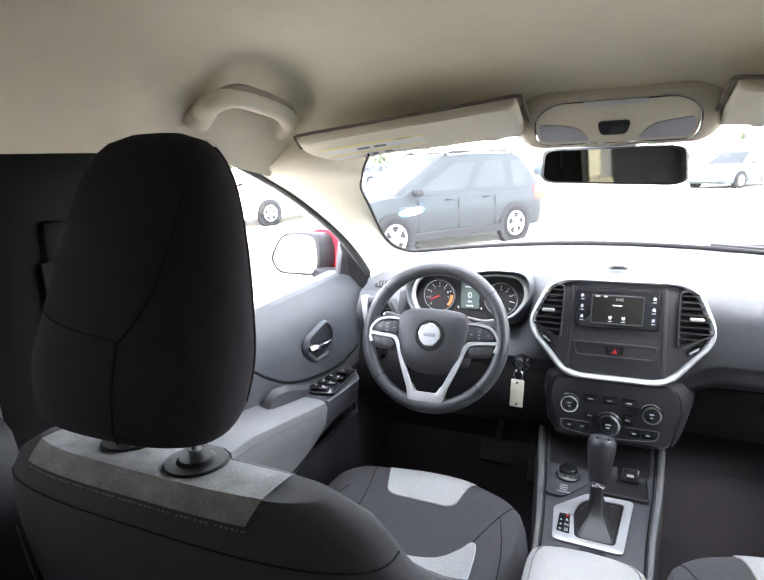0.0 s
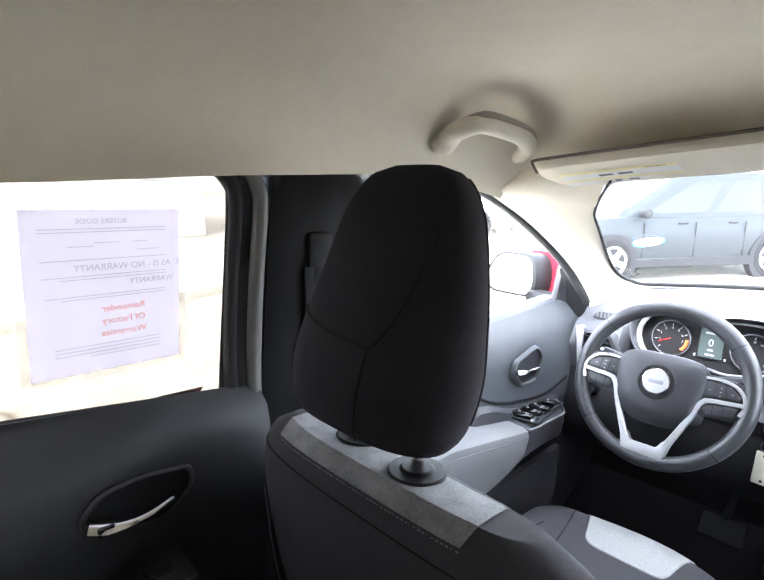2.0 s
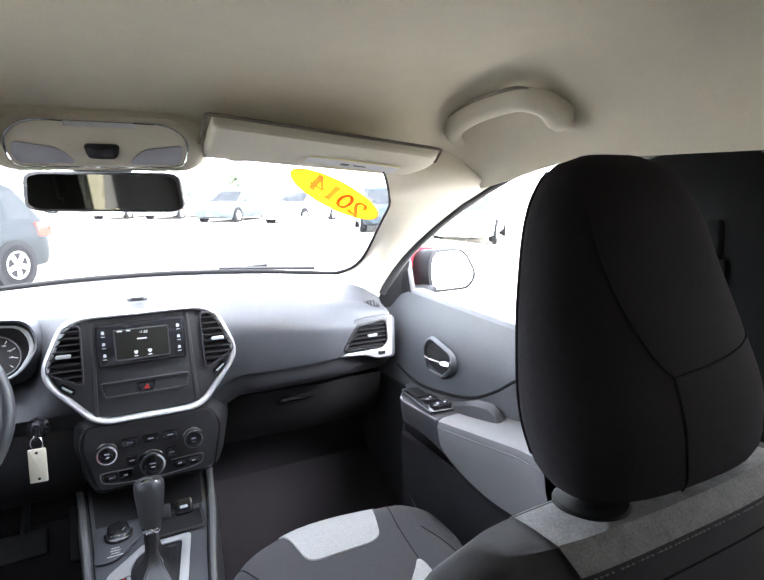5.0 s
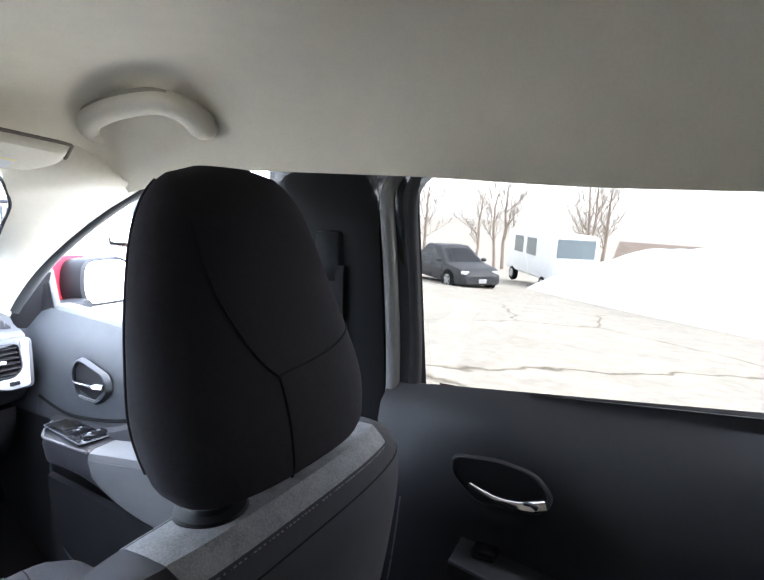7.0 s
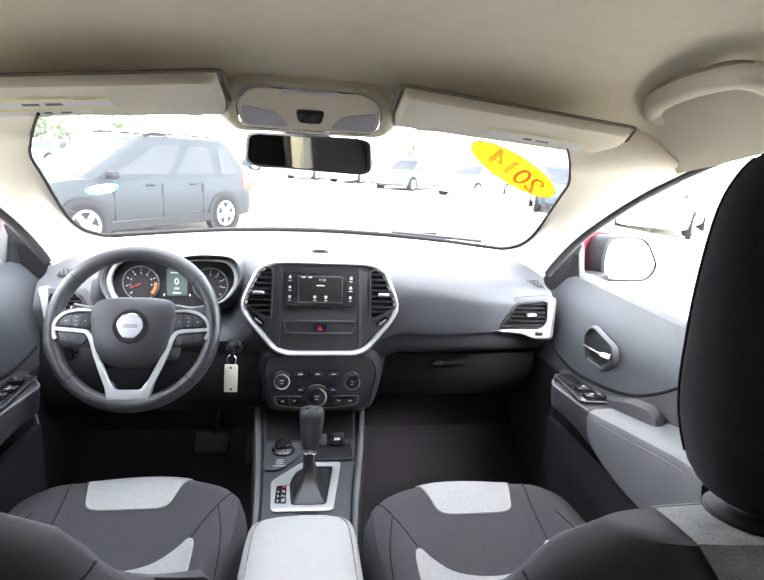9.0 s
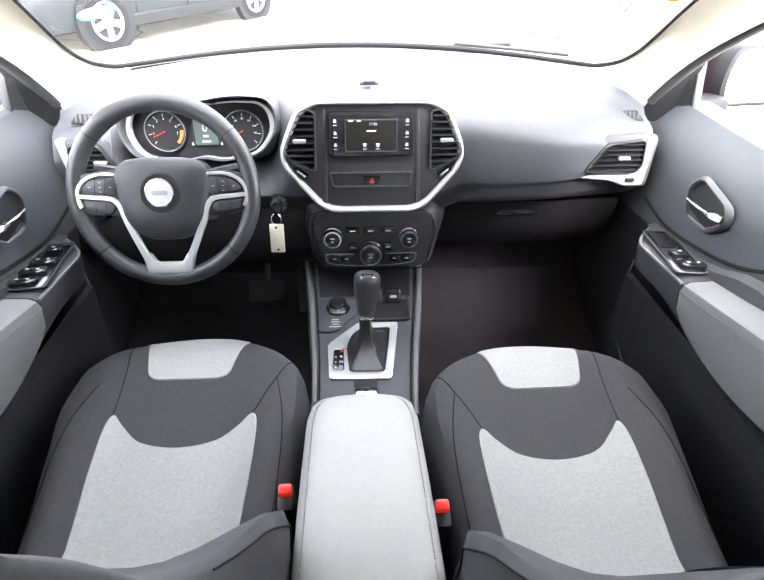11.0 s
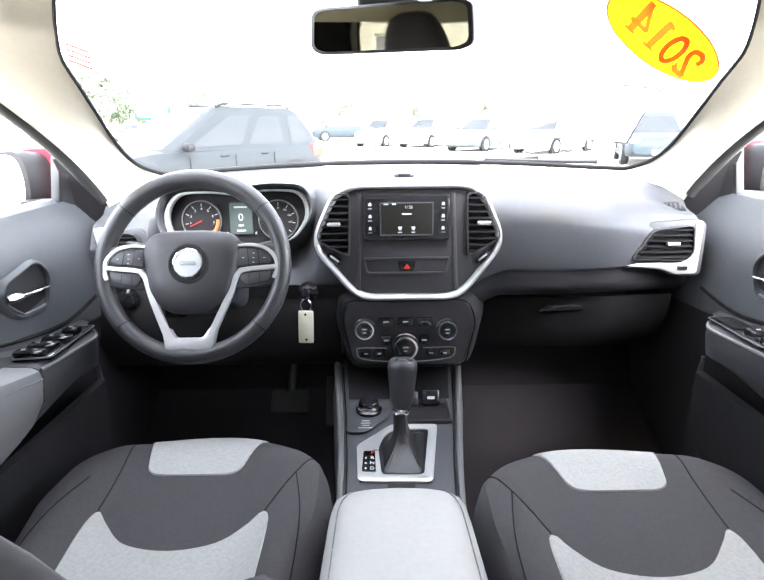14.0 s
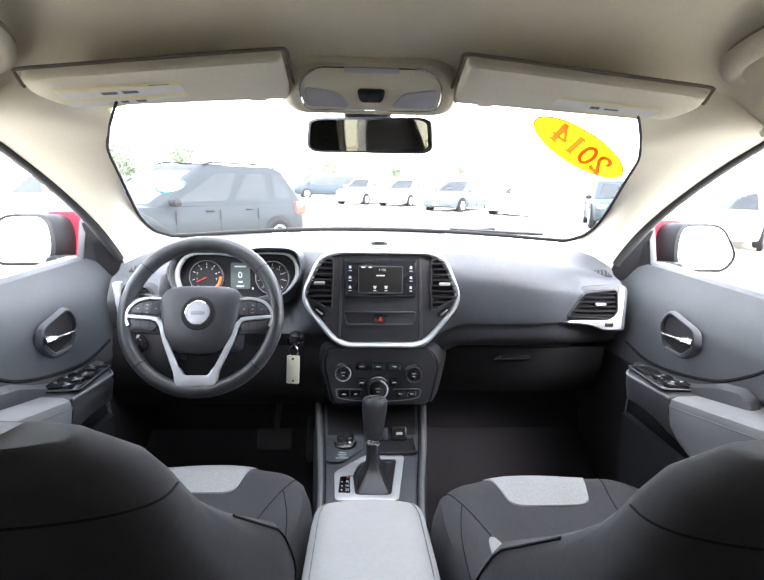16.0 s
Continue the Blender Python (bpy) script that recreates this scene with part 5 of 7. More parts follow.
knob = []
for z, w, d in ((0.004, 0.017, 0.017), (0.018, 0.0215, 0.021), (0.042, 0.0245, 0.024), (0.066, 0.0275, 0.027), (0.084, 0.0290, 0.028), (0.095, 0.0280, 0.027), (0.101, 0.0235, 0.023), (0.1035, 0.013, 0.013)):
    knob.append([LV @ Vector((w * math.cos(a), d * math.sin(a), z)) for a in np.linspace(0, 2 * math.pi, 23)[:-1]])
kn = part("gear_knob", loft(knob), LEATHER, con, "black leather gear knob with a bright cap")
part("cap", prism(rounded([(-0.016, -0.008), (0.016, -0.008), (0.013, 0.008), (-0.013, 0.008)], 0.006), 0.003, 0.001, LV @ Matrix.Translation((0, -0.012, 0.1000)) @ pose(0, 0, 0, 18, 0, 0)), CHROME, kn)
# terrain dial on its own plinth
D = deck(0.945, 0.002) @ Matrix.Translation((-0.056, 0, 0))
part("dial_plinth", prism(rounded([(-0.045, -0.085), (-0.005, -0.085), (0.045, -0.02), (0.045, 0.05), (-0.045, 0.05)], 0.014, 4), 0.004, 0.002, D), DOORSKIN, con)
dl = part("terrain_dial", turned([(0.034, 0.003), (0.034, 0.012), (0.030, 0.015), (0.027, 0.016), (0.025, 0.032), (0.022, 0.035), (0, 0.035)], 26, D @ Matrix.Scale(0.84, 4)), GLOSS, con, "round terrain dial with a chrome skirt")
part("skirt", turned([(0.029, 0.014), (0.0292, 0.020), (0.0268, 0.024), (0.0255, 0.020)], 26, D @ Matrix.Scale(0.84, 4)), CHROME, dl)
for i, w in enumerate((0.016, 0.02, 0.016, 0.03)):
    part("label_line", box(w, 0.003, 0.0005, 0, D @ Matrix.Translation((-0.006, -0.042 - 0.009 * i, 0.0042))), PRINT, con)
# power outlet tray
U = deck(0.965, 0.001) @ Matrix.Translation((0.062, 0, 0))
well = part("tray", prism(rect(0.112, 0.13, 0.012), 0.002, 0.0, U), BLACKFRAME, con, "dark tray with sockets")
part("tray_rim", band(rect(0.120, 0.138, 0.014), rect(0.110, 0.128, 0.012), 0.006, 0, U), PLASTIC, well)
sk = part("socket_cover", box(0.040, 0.022, 0.036, 0.006, U @ Matrix.Translation((0.020, 0.012, 0.016)) @ pose(0, 0, 0, -30, 0, 0)), GLOSS, con)
part("mark", box(0.016, 0.0006, 0.006, 0, U @ Matrix.Translation((0.020, 0.0005, 0.022)) @ pose(0, 0, 0, -30, 0, 0)), PRINT, sk)
part("usb_socket", box(0.020, 0.02, 0.032, 0.004, U @ Matrix.Translation((-0.018, 0.013, 0.014)) @ pose(0, 0, 0, -30, 0, 0)), PLASTIC, con)
# bin in front of the armrest
B_ = deck(0.672, 0.002) @ Matrix.Translation((0.004, 0, 0))
bn = part("latch_recess", prism(rect(0.048, 0.06, 0.006), 0.001, 0, B_), BLACKFRAME, con)
part("latch", box(0.044, 0.026, 0.014, 0.005, B_ @ Matrix.Translation((0, -0.016, 0.008))), CHROME, bn, "chrome armrest latch")
# armrest lid, grey padded vinyl
rows = []
for i in range(21):
    t = i / 20
    y = 0.16 + 0.440 * t
    w = 0.100 - 0.006 * t - 0.022 * max(0, (t - 0.82) / 0.18) ** 2
    z = 0.760 + 0.012 * math.sin(math.pi * t) - 0.030 * max(0, (t - 0.85) / 0.15) ** 2
    drop = 0.06
    row = []
    for q, dz in ((-1.0, -drop), (-1.03, -0.045), (-1.02, -0.022), (-0.97, -0.008), (-0.86, -0.001), (-0.5, 0.004), (0, 0.006), (0.5, 0.004), (0.86, -0.001), (0.97, -0.008), (1.02, -0.022), (1.03, -0.045), (1.0, -drop)):
        row.append(Vector((-0.022 + q * w, y, z + dz)))
    rows.append(row)
tip = [p + Vector((0, 0.012, -0.012)) for p in rows[-1]]
tip2 = [Vector((p.x, p.y + 0.016, 0.665)) for p in rows[-1]]
arm = part("armrest_lid", loft(rows + [tip, tip2], False, False), ARMVINYL, con, "light grey padded vinyl armrest")
for q in (-0.88, 0.88):
    line = [Vector((-0.022 + q * (0.100 - 0.006 * t - 0.022 * max(0, (t - 0.82) / 0.18) ** 2), 0.17 + 0.405 * t, 0.7613 + 0.012 * math.sin(math.pi * (0.02 + 0.93 * t)) - 0.030 * max(0, (0.02 + 0.93 * t - 0.85) / 0.15) ** 2)) for t in np.linspace(0, 1, 24)]
    part("stitching", stitches(line, 0.0009, 0.004), THREAD, arm)
part("armrest_box", box(0.19, 0.46, 0.12, 0.012, Matrix.Translation((-0.022, 0.385, 0.655))), PLASTIC, con)

# pedals
for x, w, nm in ((-0.285, 0.10, "brake_pedal"), (-0.165, 0.05, "accelerator_pedal")):
    p = thing(nm, (x, 1.2, 0.5), "black rubber " + nm.replace("_", " ") + " on a steel arm", "pedal")
    part("pad", box(w, 0.018, 0.06 if w > 0.06 else 0.13, 0.006, Matrix.Translation((x, 1.17, 0.60)) @ pose(0, 0, 0, -35, 0, 0)), RUBBER, p)
    part("arm", tube([(x, 1.18, 0.61), (x + 0.01, 1.22, 0.72), (x + 0.01, 1.26, 0.85)], 0.010, 6), PLASTIC, p)
# ---- doors ----
def door_surface(s_y, z, rear=False):
    """Inboard face of a door lining, driver's side."""
    if rear:
        x = -0.745 + 0.030 * math.exp(-((z - 0.95) / 0.12) ** 2) if z < 1.09 else -0.755
        return x - 0.02 * max(0, (z - 1.05) / 0.06) ** 2
    x = -0.70 - 0.045 * max(0, (z - 1.0) / 0.12) ** 1.6 + 0.012 * math.exp(-((z - 0.90) / 0.07) ** 2) - 0.03 * max(0, (0.85 - z) / 0.4)
    return x + 0.015 * min(1, max(0, (s_y - 0.6) / 0.45))


def belt(y, rear=False):
    if rear:
        return 1.103 - 0.075 * (y - 0.06) * 0.9 if y < 0.06 else 1.10
    return 1.092 + 0.046 * max(0, (min(y, 1.1) - 0.35) / 0.7)


def panel(y0, y1, z0, rear, s, mat, ny=24, nz=26, z1=None):
    def f(u, v):
        y = y0 + (y1 - y0) * u
        top = z1 or belt(y, rear)
        z = z0 + (top - z0) * v
        return (door_surface(y, z, rear), y, z)
    return sided(sheet(f, ny, nz), s)


def lay(points, rear, lift, s):
    return [Vector((door_surface(y, z, rear) + lift, y, z)) for y, z in points]


def front_door(s):
    who = "driver's" if s < 0 else "passenger's"
    d = thing("front_door", (s * 0.74, 0.55, 0.40), "dark grey front " + who + " door lining with pale armrest and chrome handle", "car door", "front doors")

    def add(name, bm, mat, parent=d, label=""):
        return part(name, sided(bm, s), mat, parent, label)

    lining = part("lining", panel(0.315, 1.42, 0.886, False, s, DOORSKIN, 32), DOORSKIN, d)
    part("lower_lining", panel(0.315, 1.42, 0.36, False, s, BLACKFRAME, 32, 20, 0.886), BLACKFRAME, d, "black plastic lower door lining")
    add("sill", loft([[(-0.742, y, belt(y) - 0.004), (-0.755, y, belt(y) + 0.006), (-0.80, y, belt(y) + 0.002), (-0.82, y, belt(y) - 0.05)] for y in np.linspace(0.30, 1.09, 12)], False, False), DOORSKIN)
    # mirror corner: black triangle
    add("corner_trim", loft([[(-0.745, ya, z), (-0.735, ya + (yb - ya) * 0.5, z), (xb, yb, z)] for z, xb, ya, yb in ((1.085, -0.664, 1.052, 1.182), (1.12, -0.672, 1.062, 1.158), (1.16, -0.684, 1.072, 1.128), (1.20, -0.696, 1.082, 1.096), (1.23, -0.704, 1.066, 1.070))], False, False), BLACKFRAME, d, "black triangular corner trim")
    add("window_post", box(0.02, 0.018, 0.15, 0.006, Matrix.Translation((-0.752, 1.076, 1.165)) @ pose(0, 0, 0, -14, 0, 0)), BLACKFRAME)
    # sweeping upper shoulder: a proud dark bolster ending in a curl
    sweep = smooth_line([(0.36, 1.055, 0), (0.43, 1.048, 0), (0.53, 1.025, 0), (0.61, 0.975, 0), (0.69, 0.938, 0), (0.80, 0.918, 0), (0.92, 0.912, 0), (1.03, 0.935, 0)], 6)
    add("shoulder_groove", tube(lay([(p.x, p.y) for p in sweep], False, 0.0005, s), 0.004, 6), SEAM)
    # dark cloth insert between the shoulder and the armrest
    def insert(u, v):
        q = sweep[round(u * (len(sweep) - 1))]
        z = 0.888 + (max(q.y - 0.004, 0.889) - 0.888) * v
        return (door_surface(q.x, z) + 0.0022, q.x, z)
    add("cloth_insert", sheet(insert, len(sweep) - 1, 8), DOORCLOTH, d, "dark grey cloth insert above the armrest")
    # handle bowl: rim, well, chrome pull
    hy, hz = 0.828, 1.002
    bowl = rounded([(-0.066, -0.010), (-0.030, -0.044), (0.042, -0.041), (0.062, 0.014), (0.030, 0.044), (-0.058, 0.020)], [0.020, 0.022, 0.016, 0.020, 0.018, 0.022], 6)
    H_ = Matrix.Translation((door_surface(hy, hz) + 0.002, hy, hz)) @ pose(0, 0, 0, 90, 0, 90)
    well = add("handle_well", prism([(p[0], p[1]) for p in bowl], 0.002, 0, H_), BLACKFRAME, d, "dark recessed handle bowl")
    lip_ = [[H_ @ Vector((p[0] * q, p[1] * q, h)) for p in bowl] for q, h in ((1.22, -0.002), (1.17, 0.006), (1.10, 0.0095), (1.04, 0.0095), (1.00, 0.006), (0.985, 0.001))]
    add("rim", loft(lip_, True, False), DOORSKIN, well)
    grip = smooth_line([(-0.064, -0.002, 0.006), (-0.048, -0.002, 0.012), (-0.028, -0.003, 0.015), (-0.004, -0.004, 0.016), (0.022, -0.005, 0.015), (0.052, -0.006, 0.008)], 5)
    add("pull", tube([H_ @ p for p in grip], lambda t: 0.0155 - 0.0098 * min(1, max(0, (t - 0.25) / 0.3)) ** 0.8, 12, False, 0.55), CHROME, well, "chrome door pull")
    add("lower_lip", tube([H_ @ Vector((x, z, 0.008)) for x, z in ((-0.062, -0.012), (-0.046, -0.026), (-0.026, -0.040), (0.010, -0.0405), (0.034, -0.038))], 0.0022, 8), DOORPAD, well, "bright lip of the bowl")
    add("lock_button", box(0.020, 0.013, 0.006, 0.003, H_ @ Matrix.Translation((-0.040, -0.003, 0.0205))), GLOSS, well)
    # armrest: pale pad at the back, black switch console in front
    def arm_x(y):
        return -0.595 - 0.075 * max(0, (y - 0.86) / 0.10) ** 1.5
    def arm_top(y):
        return 0.945 - 0.042 * min(1, max(0, (y - 0.42) / 0.28)) - 0.006 * max(0, (y - 0.7) / 0.2)
    def arm_rows(ys, drop, tip=0.0):
        rows = []
        for y in ys:
            w, zt = arm_x(y), arm_top(y)
            xw = door_surface(y, zt) - 0.01
            dr = drop(y) if callable(drop) else drop
            rows.append([Vector(p) for p in ((xw, y, zt + 0.012), (xw + 0.03, y, zt + 0.002), (w - 0.015, y, zt), (w - 0.004, y, zt - 0.006), (w, y, zt - 0.020), (w - 0.006, y, zt - 0.06), (w - 0.03, y, zt - dr), (xw, y, zt - dr - 0.02))])
        return rows
    padm = arm_rows(np.linspace(0.36, 0.695, 16), lambda y: 0.16 - 0.06 * max(0, (y - 0.45) / 0.25) ** 2)
    pad_ = add("armrest_pad", loft(padm, False, False), DOORPAD, d, "light grey stitched vinyl armrest")
    add("stitching", tube([r_[4] + Vector((0.0005, 0, 0)) for r_ in padm], 0.0011, 5), THREAD, pad_)
    front_ys = np.linspace(0.698, 0.955, 14)
    sw = add("switch_console", loft(arm_rows(front_ys, lambda y: 0.10 - 0.20 * (y - 0.698)), False, False), PLASTIC, d, "black window switch panel on the armrest")
    add("console_edge", tube([r_[3] + Vector((0.002, 0, 0.002)) for r_ in arm_rows(front_ys, 0.08)], 0.0030, 6), DOORPAD, sw, "satin edge strip")

    def deck_m(y, dx=0.0, up=0.0):
        return Matrix.Translation((-0.640 + dx - 0.10 * max(0, y - 0.82), y, arm_top(y) + 0.004 + up)) @ pose(0, 0, 0, -2, 0, 8)

    add("shield", loft([[(door_surface(y, 0.92) + a, y, arm_top(y) - 0.03 + h * c) for a, c in ((-0.004, 0.0), (-0.002, 0.7), (0.010, 1.0), (0.026, 0.85), (0.034, 0.4), (0.036, 0.0))] for y, h in ((0.560, 0.032), (0.572, 0.052), (0.60, 0.066), (0.65, 0.066), (0.71, 0.052), (0.78, 0.036))], False, False), PLASTIC, sw, "black moulded shield behind the switches")
    add("switch_plate", box(0.060, 0.190, 0.006, 0.003, deck_m(0.815)), GLOSS, sw)
    add("plate_rim", tube([deck_m(0.815) @ Vector((p[0], p[1], 0.003)) for p in rect(0.062, 0.192, 0.010)], 0.0016, 5, True), DOORSKIN, sw)
    keys = ((0.740, 0.05), (0.778, 0.05), (0.818, 0.05), (0.872, 0.03)) if s < 0 else ((0.745, 0.05), (0.795, 0.038))
    for i, (y, w) in enumerate(keys):
        c = add("window_switch", box(w, 0.024, 0.013, 0.005, deck_m(y, 0, 0.006)), GLOSS, sw)
        for q in ((-0.010, 0.010) if w > 0.04 else (0.0,)):
            add("mark", box(0.006, 0.0035, 0.0008, 0, deck_m(y, q, 0.0132)), PRINT, c)
    if s > 0:
        add("pull_slot", box(0.036, 0.070, 0.003, 0.001, deck_m(0.865, 0, 0.0035)), SEAM, sw)
    # map pocket with a bright lip
    add("map_pocket", loft([[(-0.70, y, 0.44), (-0.655, y, 0.46), (-0.640, y, 0.60), (-0.64, y, 0.74 + 0.04 * (y - 0.3)), (-0.652, y, 0.745 + 0.04 * (y - 0.3))] for y in np.linspace(0.30, 0.95, 10)], False, False), BLACKFRAME, d)
    add("pocket_lip", tube(smooth_line([(-0.648, 0.62, 0.50), (-0.645, 0.80, 0.53), (-0.645, 0.93, 0.62), (-0.648, 0.955, 0.72), (-0.655, 0.955, 0.80)], 6), 0.005, 6), DOORSKIN)
    # wing mirror outside
    M = (Matrix.Translation((-0.985, 1.21, 1.180)) @ pose(0, 0, 0, 0, 0, -14)) @ pose(0, 0, 0, 90, 0, 0)
    mo = rounded([(-0.128, -0.030), (-0.085, -0.076), (0.105, -0.070), (0.118, 0.0), (0.100, 0.068), (-0.06, 0.066)], 0.045, 6)
    wm = add("wing_mirror", loft([[M @ Vector((p[0] * q, p[1] * q, dz)) for p in mo] for q, dz in ((0.90, 0.0), (0.94, 0.014), (1.02, 0.008), (1.05, -0.02), (0.98, -0.08), (0.6, -0.13))]), MIRRORBLACK, d, "black wing mirror with a red cap")
    add("mirror_glass", prism([Vector(p) * 0.90 for p in mo], 0.004, 0, M @ Matrix.Translation((0, 0, 0.006))), MIRROR, wm, "silvered mirror glass")
    add("mirror_cap", loft([[M @ Vector((p[0] * q + 0.062, p[1] * q + 0.008, dz)) for p in mo] for q, dz in ((1.02, -0.070), (1.02, -0.115), (0.92, -0.155), (0.5, -0.20))]), MIRRORRED, wm, "deep red mirror cap")
    add("mirror_foot", box(0.13, 0.07, 0.045, 0.015, Matrix.Translation((-0.83, 1.18, 1.115))), MIRRORBLACK, wm)
    # outer skin of the door, red
    add("outer_skin", loft([[(-0.90, y, 0.35), (-0.93, y, 0.75), (-0.915, y, 1.0), (-0.85, y, belt(y) - 0.02)] for y in np.linspace(0.05, 1.25, 6)], False, False), REDPAINT, d, "deep red outer door skin")
    return d


def rear_door(s):
    who = "behind the driver" if s < 0 else "behind the passenger"
    d = thing("rear_door", (s * 0.78, -0.35, 0.40), "black plastic rear door lining " + who + " with a chrome handle", "car door", "rear doors")

    def add(name, bm, mat, parent=d, label=""):
        return part(name, sided(bm, s), mat, parent, label)

    part("lining", panel(-0.80, 0.10, 0.40, True, s, REARTRIM), REARTRIM, d)
    add("sill", loft([[(-0.776, y, belt(y, True) - 0.002), (-0.785, y, belt(y, True) - 0.004), (-0.82, y, belt(y, True) - 0.03), (-0.83, y, belt(y, True) - 0.08)] for y in np.linspace(-0.80, 0.085, 8)], False, False), RUBBER)
    hy, hz = -0.105, 0.994
    bowl = rounded([(-0.080, 0.002), (-0.064, -0.026), (0.034, -0.034), (0.078, 0.006), (0.074, 0.034), (0.004, 0.042), (-0.054, 0.034)], [0.018, 0.018, 0.02, 0.014, 0.012, 0.02, 0.02], 5)
    bowl = [Vector(p) * 0.87 for p in bowl]
    H_ = Matrix.Translation((door_surface(hy, hz, True) + 0.002, hy, hz)) @ pose(0, 0, 0, 90, 0, 90)
    well = add("handle_well", prism(bowl, 0.002, 0, H_), LOWERDASH, d, "dark recessed handle bowl")
    add("rim", loft([[H_ @ Vector((p[0] * q, p[1] * q, h)) for p in bowl] for q, h in ((1.10, -0.002), (1.08, 0.003), (1.04, 0.0045), (1.00, 0.004), (0.985, 0.001))], True, False), REARTRIM, well)
    grip = smooth_line([(-0.064, -0.002, 0.010), (-0.046, -0.005, 0.018), (-0.026, -0.006, 0.022), (0.004, -0.004, 0.022), (0.036, 0.002, 0.016)], 5)
    add("pull", tube([H_ @ p for p in grip], lambda t: 0.0145 - 0.0085 * min(1, max(0, (t - 0.25) / 0.4)), 10, False, 0.55), CHROME, well, "chrome door pull")
    add("lock_button", box(0.020, 0.012, 0.006, 0.003, H_ @ Matrix.Translation((-0.050, -0.003, 0.026))), GLOSS, well)
    arm = [[(-0.75, y, 0.845 + 0.06 * t * t), (-0.70, y, 0.835 + 0.06 * t * t), (-0.672, y, 0.83 + 0.06 * t * t), (-0.668, y, 0.80 + 0.06 * t * t), (-0.72, y, 0.70)] for t, y in ((q, -0.75 + 0.70 * q) for q in np.linspace(0, 1, 12))]
    ar = add("armrest", loft(arm, False, False), PLASTIC, d)
    add("edge_line", tube([Vector(r_[2]) for r_ in arm], 0.003, 6), DOORSKIN, ar)
    add("window_switch", box(0.03, 0.035, 0.012, 0.004, Matrix.Translation((-0.71, -0.09, 0.895))), GLOSS, ar)
    add("outer_skin", loft([[(-0.91, y, 0.35), (-0.935, y, 0.75), (-0.92, y, 1.0), (-0.855, y, 1.08)] for y in np.linspace(-0.9, 0.05, 6)], False, False), REDPAINT, d, "deep red outer door skin")


for s in (-1, 1):
    front_door(s)
    rear_door(s)

# ---- overhead ----
for s in (-1, 1):
    g = thing("grab_handle", (s * 0.69, 0.6, 1.52), "beige plastic grab handle on the roof rail", "grab handle", "grab handles")
    if s < 0:
        path = [(-0.700, 0.453, 1.506), (-0.682, 0.450, 1.516), (-0.666, 0.441, 1.523), (-0.640, 0.432, 1.529), (-0.610, 0.446, 1.537), (-0.604, 0.503, 1.536), (-0.606, 0.576, 1.530), (-0.622, 0.629, 1.519), (-0.645, 0.649, 1.508), (-0.668, 0.656, 1.502), (-0.692, 0.660, 1.490)]
    else:
        path = [(-0.680, 0.418, 1.520), (-0.664, 0.418, 1.530), (-0.648, 0.421, 1.539), (-0.628, 0.436, 1.548), (-0.615, 0.470, 1.553), (-0.609, 0.555, 1.551), (-0.611, 0.627, 1.540), (-0.624, 0.659, 1.530), (-0.640, 0.666, 1.521), (-0.662, 0.664, 1.514), (-0.690, 0.662, 1.500)]
    path = smooth_line(path, 6)
    # the shade round the handle is a darker tube behind the grip
    part("recess_shade", sided(tube([p + Vector((0.010, 0, 0.013)) for p in path[10:-10]], 0.008, 6), s), RECESS, g, "darker beige bar for the shade round the handle")
    part("grip", sided(tube(path, lambda t: (0.0235 if s < 0 else 0.0265) - 0.0055 * math.sin(0.5 * math.pi * min(1, t / 0.4)), 14, False, 0.9), s), VISOR, g)
    for y, x, z in ((0.452, -0.700, 1.508) if s < 0 else (0.420, -0.684, 1.516), (0.661, -0.692, 1.492)):
        part("mount", sided(box(0.034, 0.042, 0.032, 0.013, Matrix.Translation((x, y, z)) @ pose(0, 0, 0, 0, -30, 0), 4), s), VISOR, g)
OX = -0.018
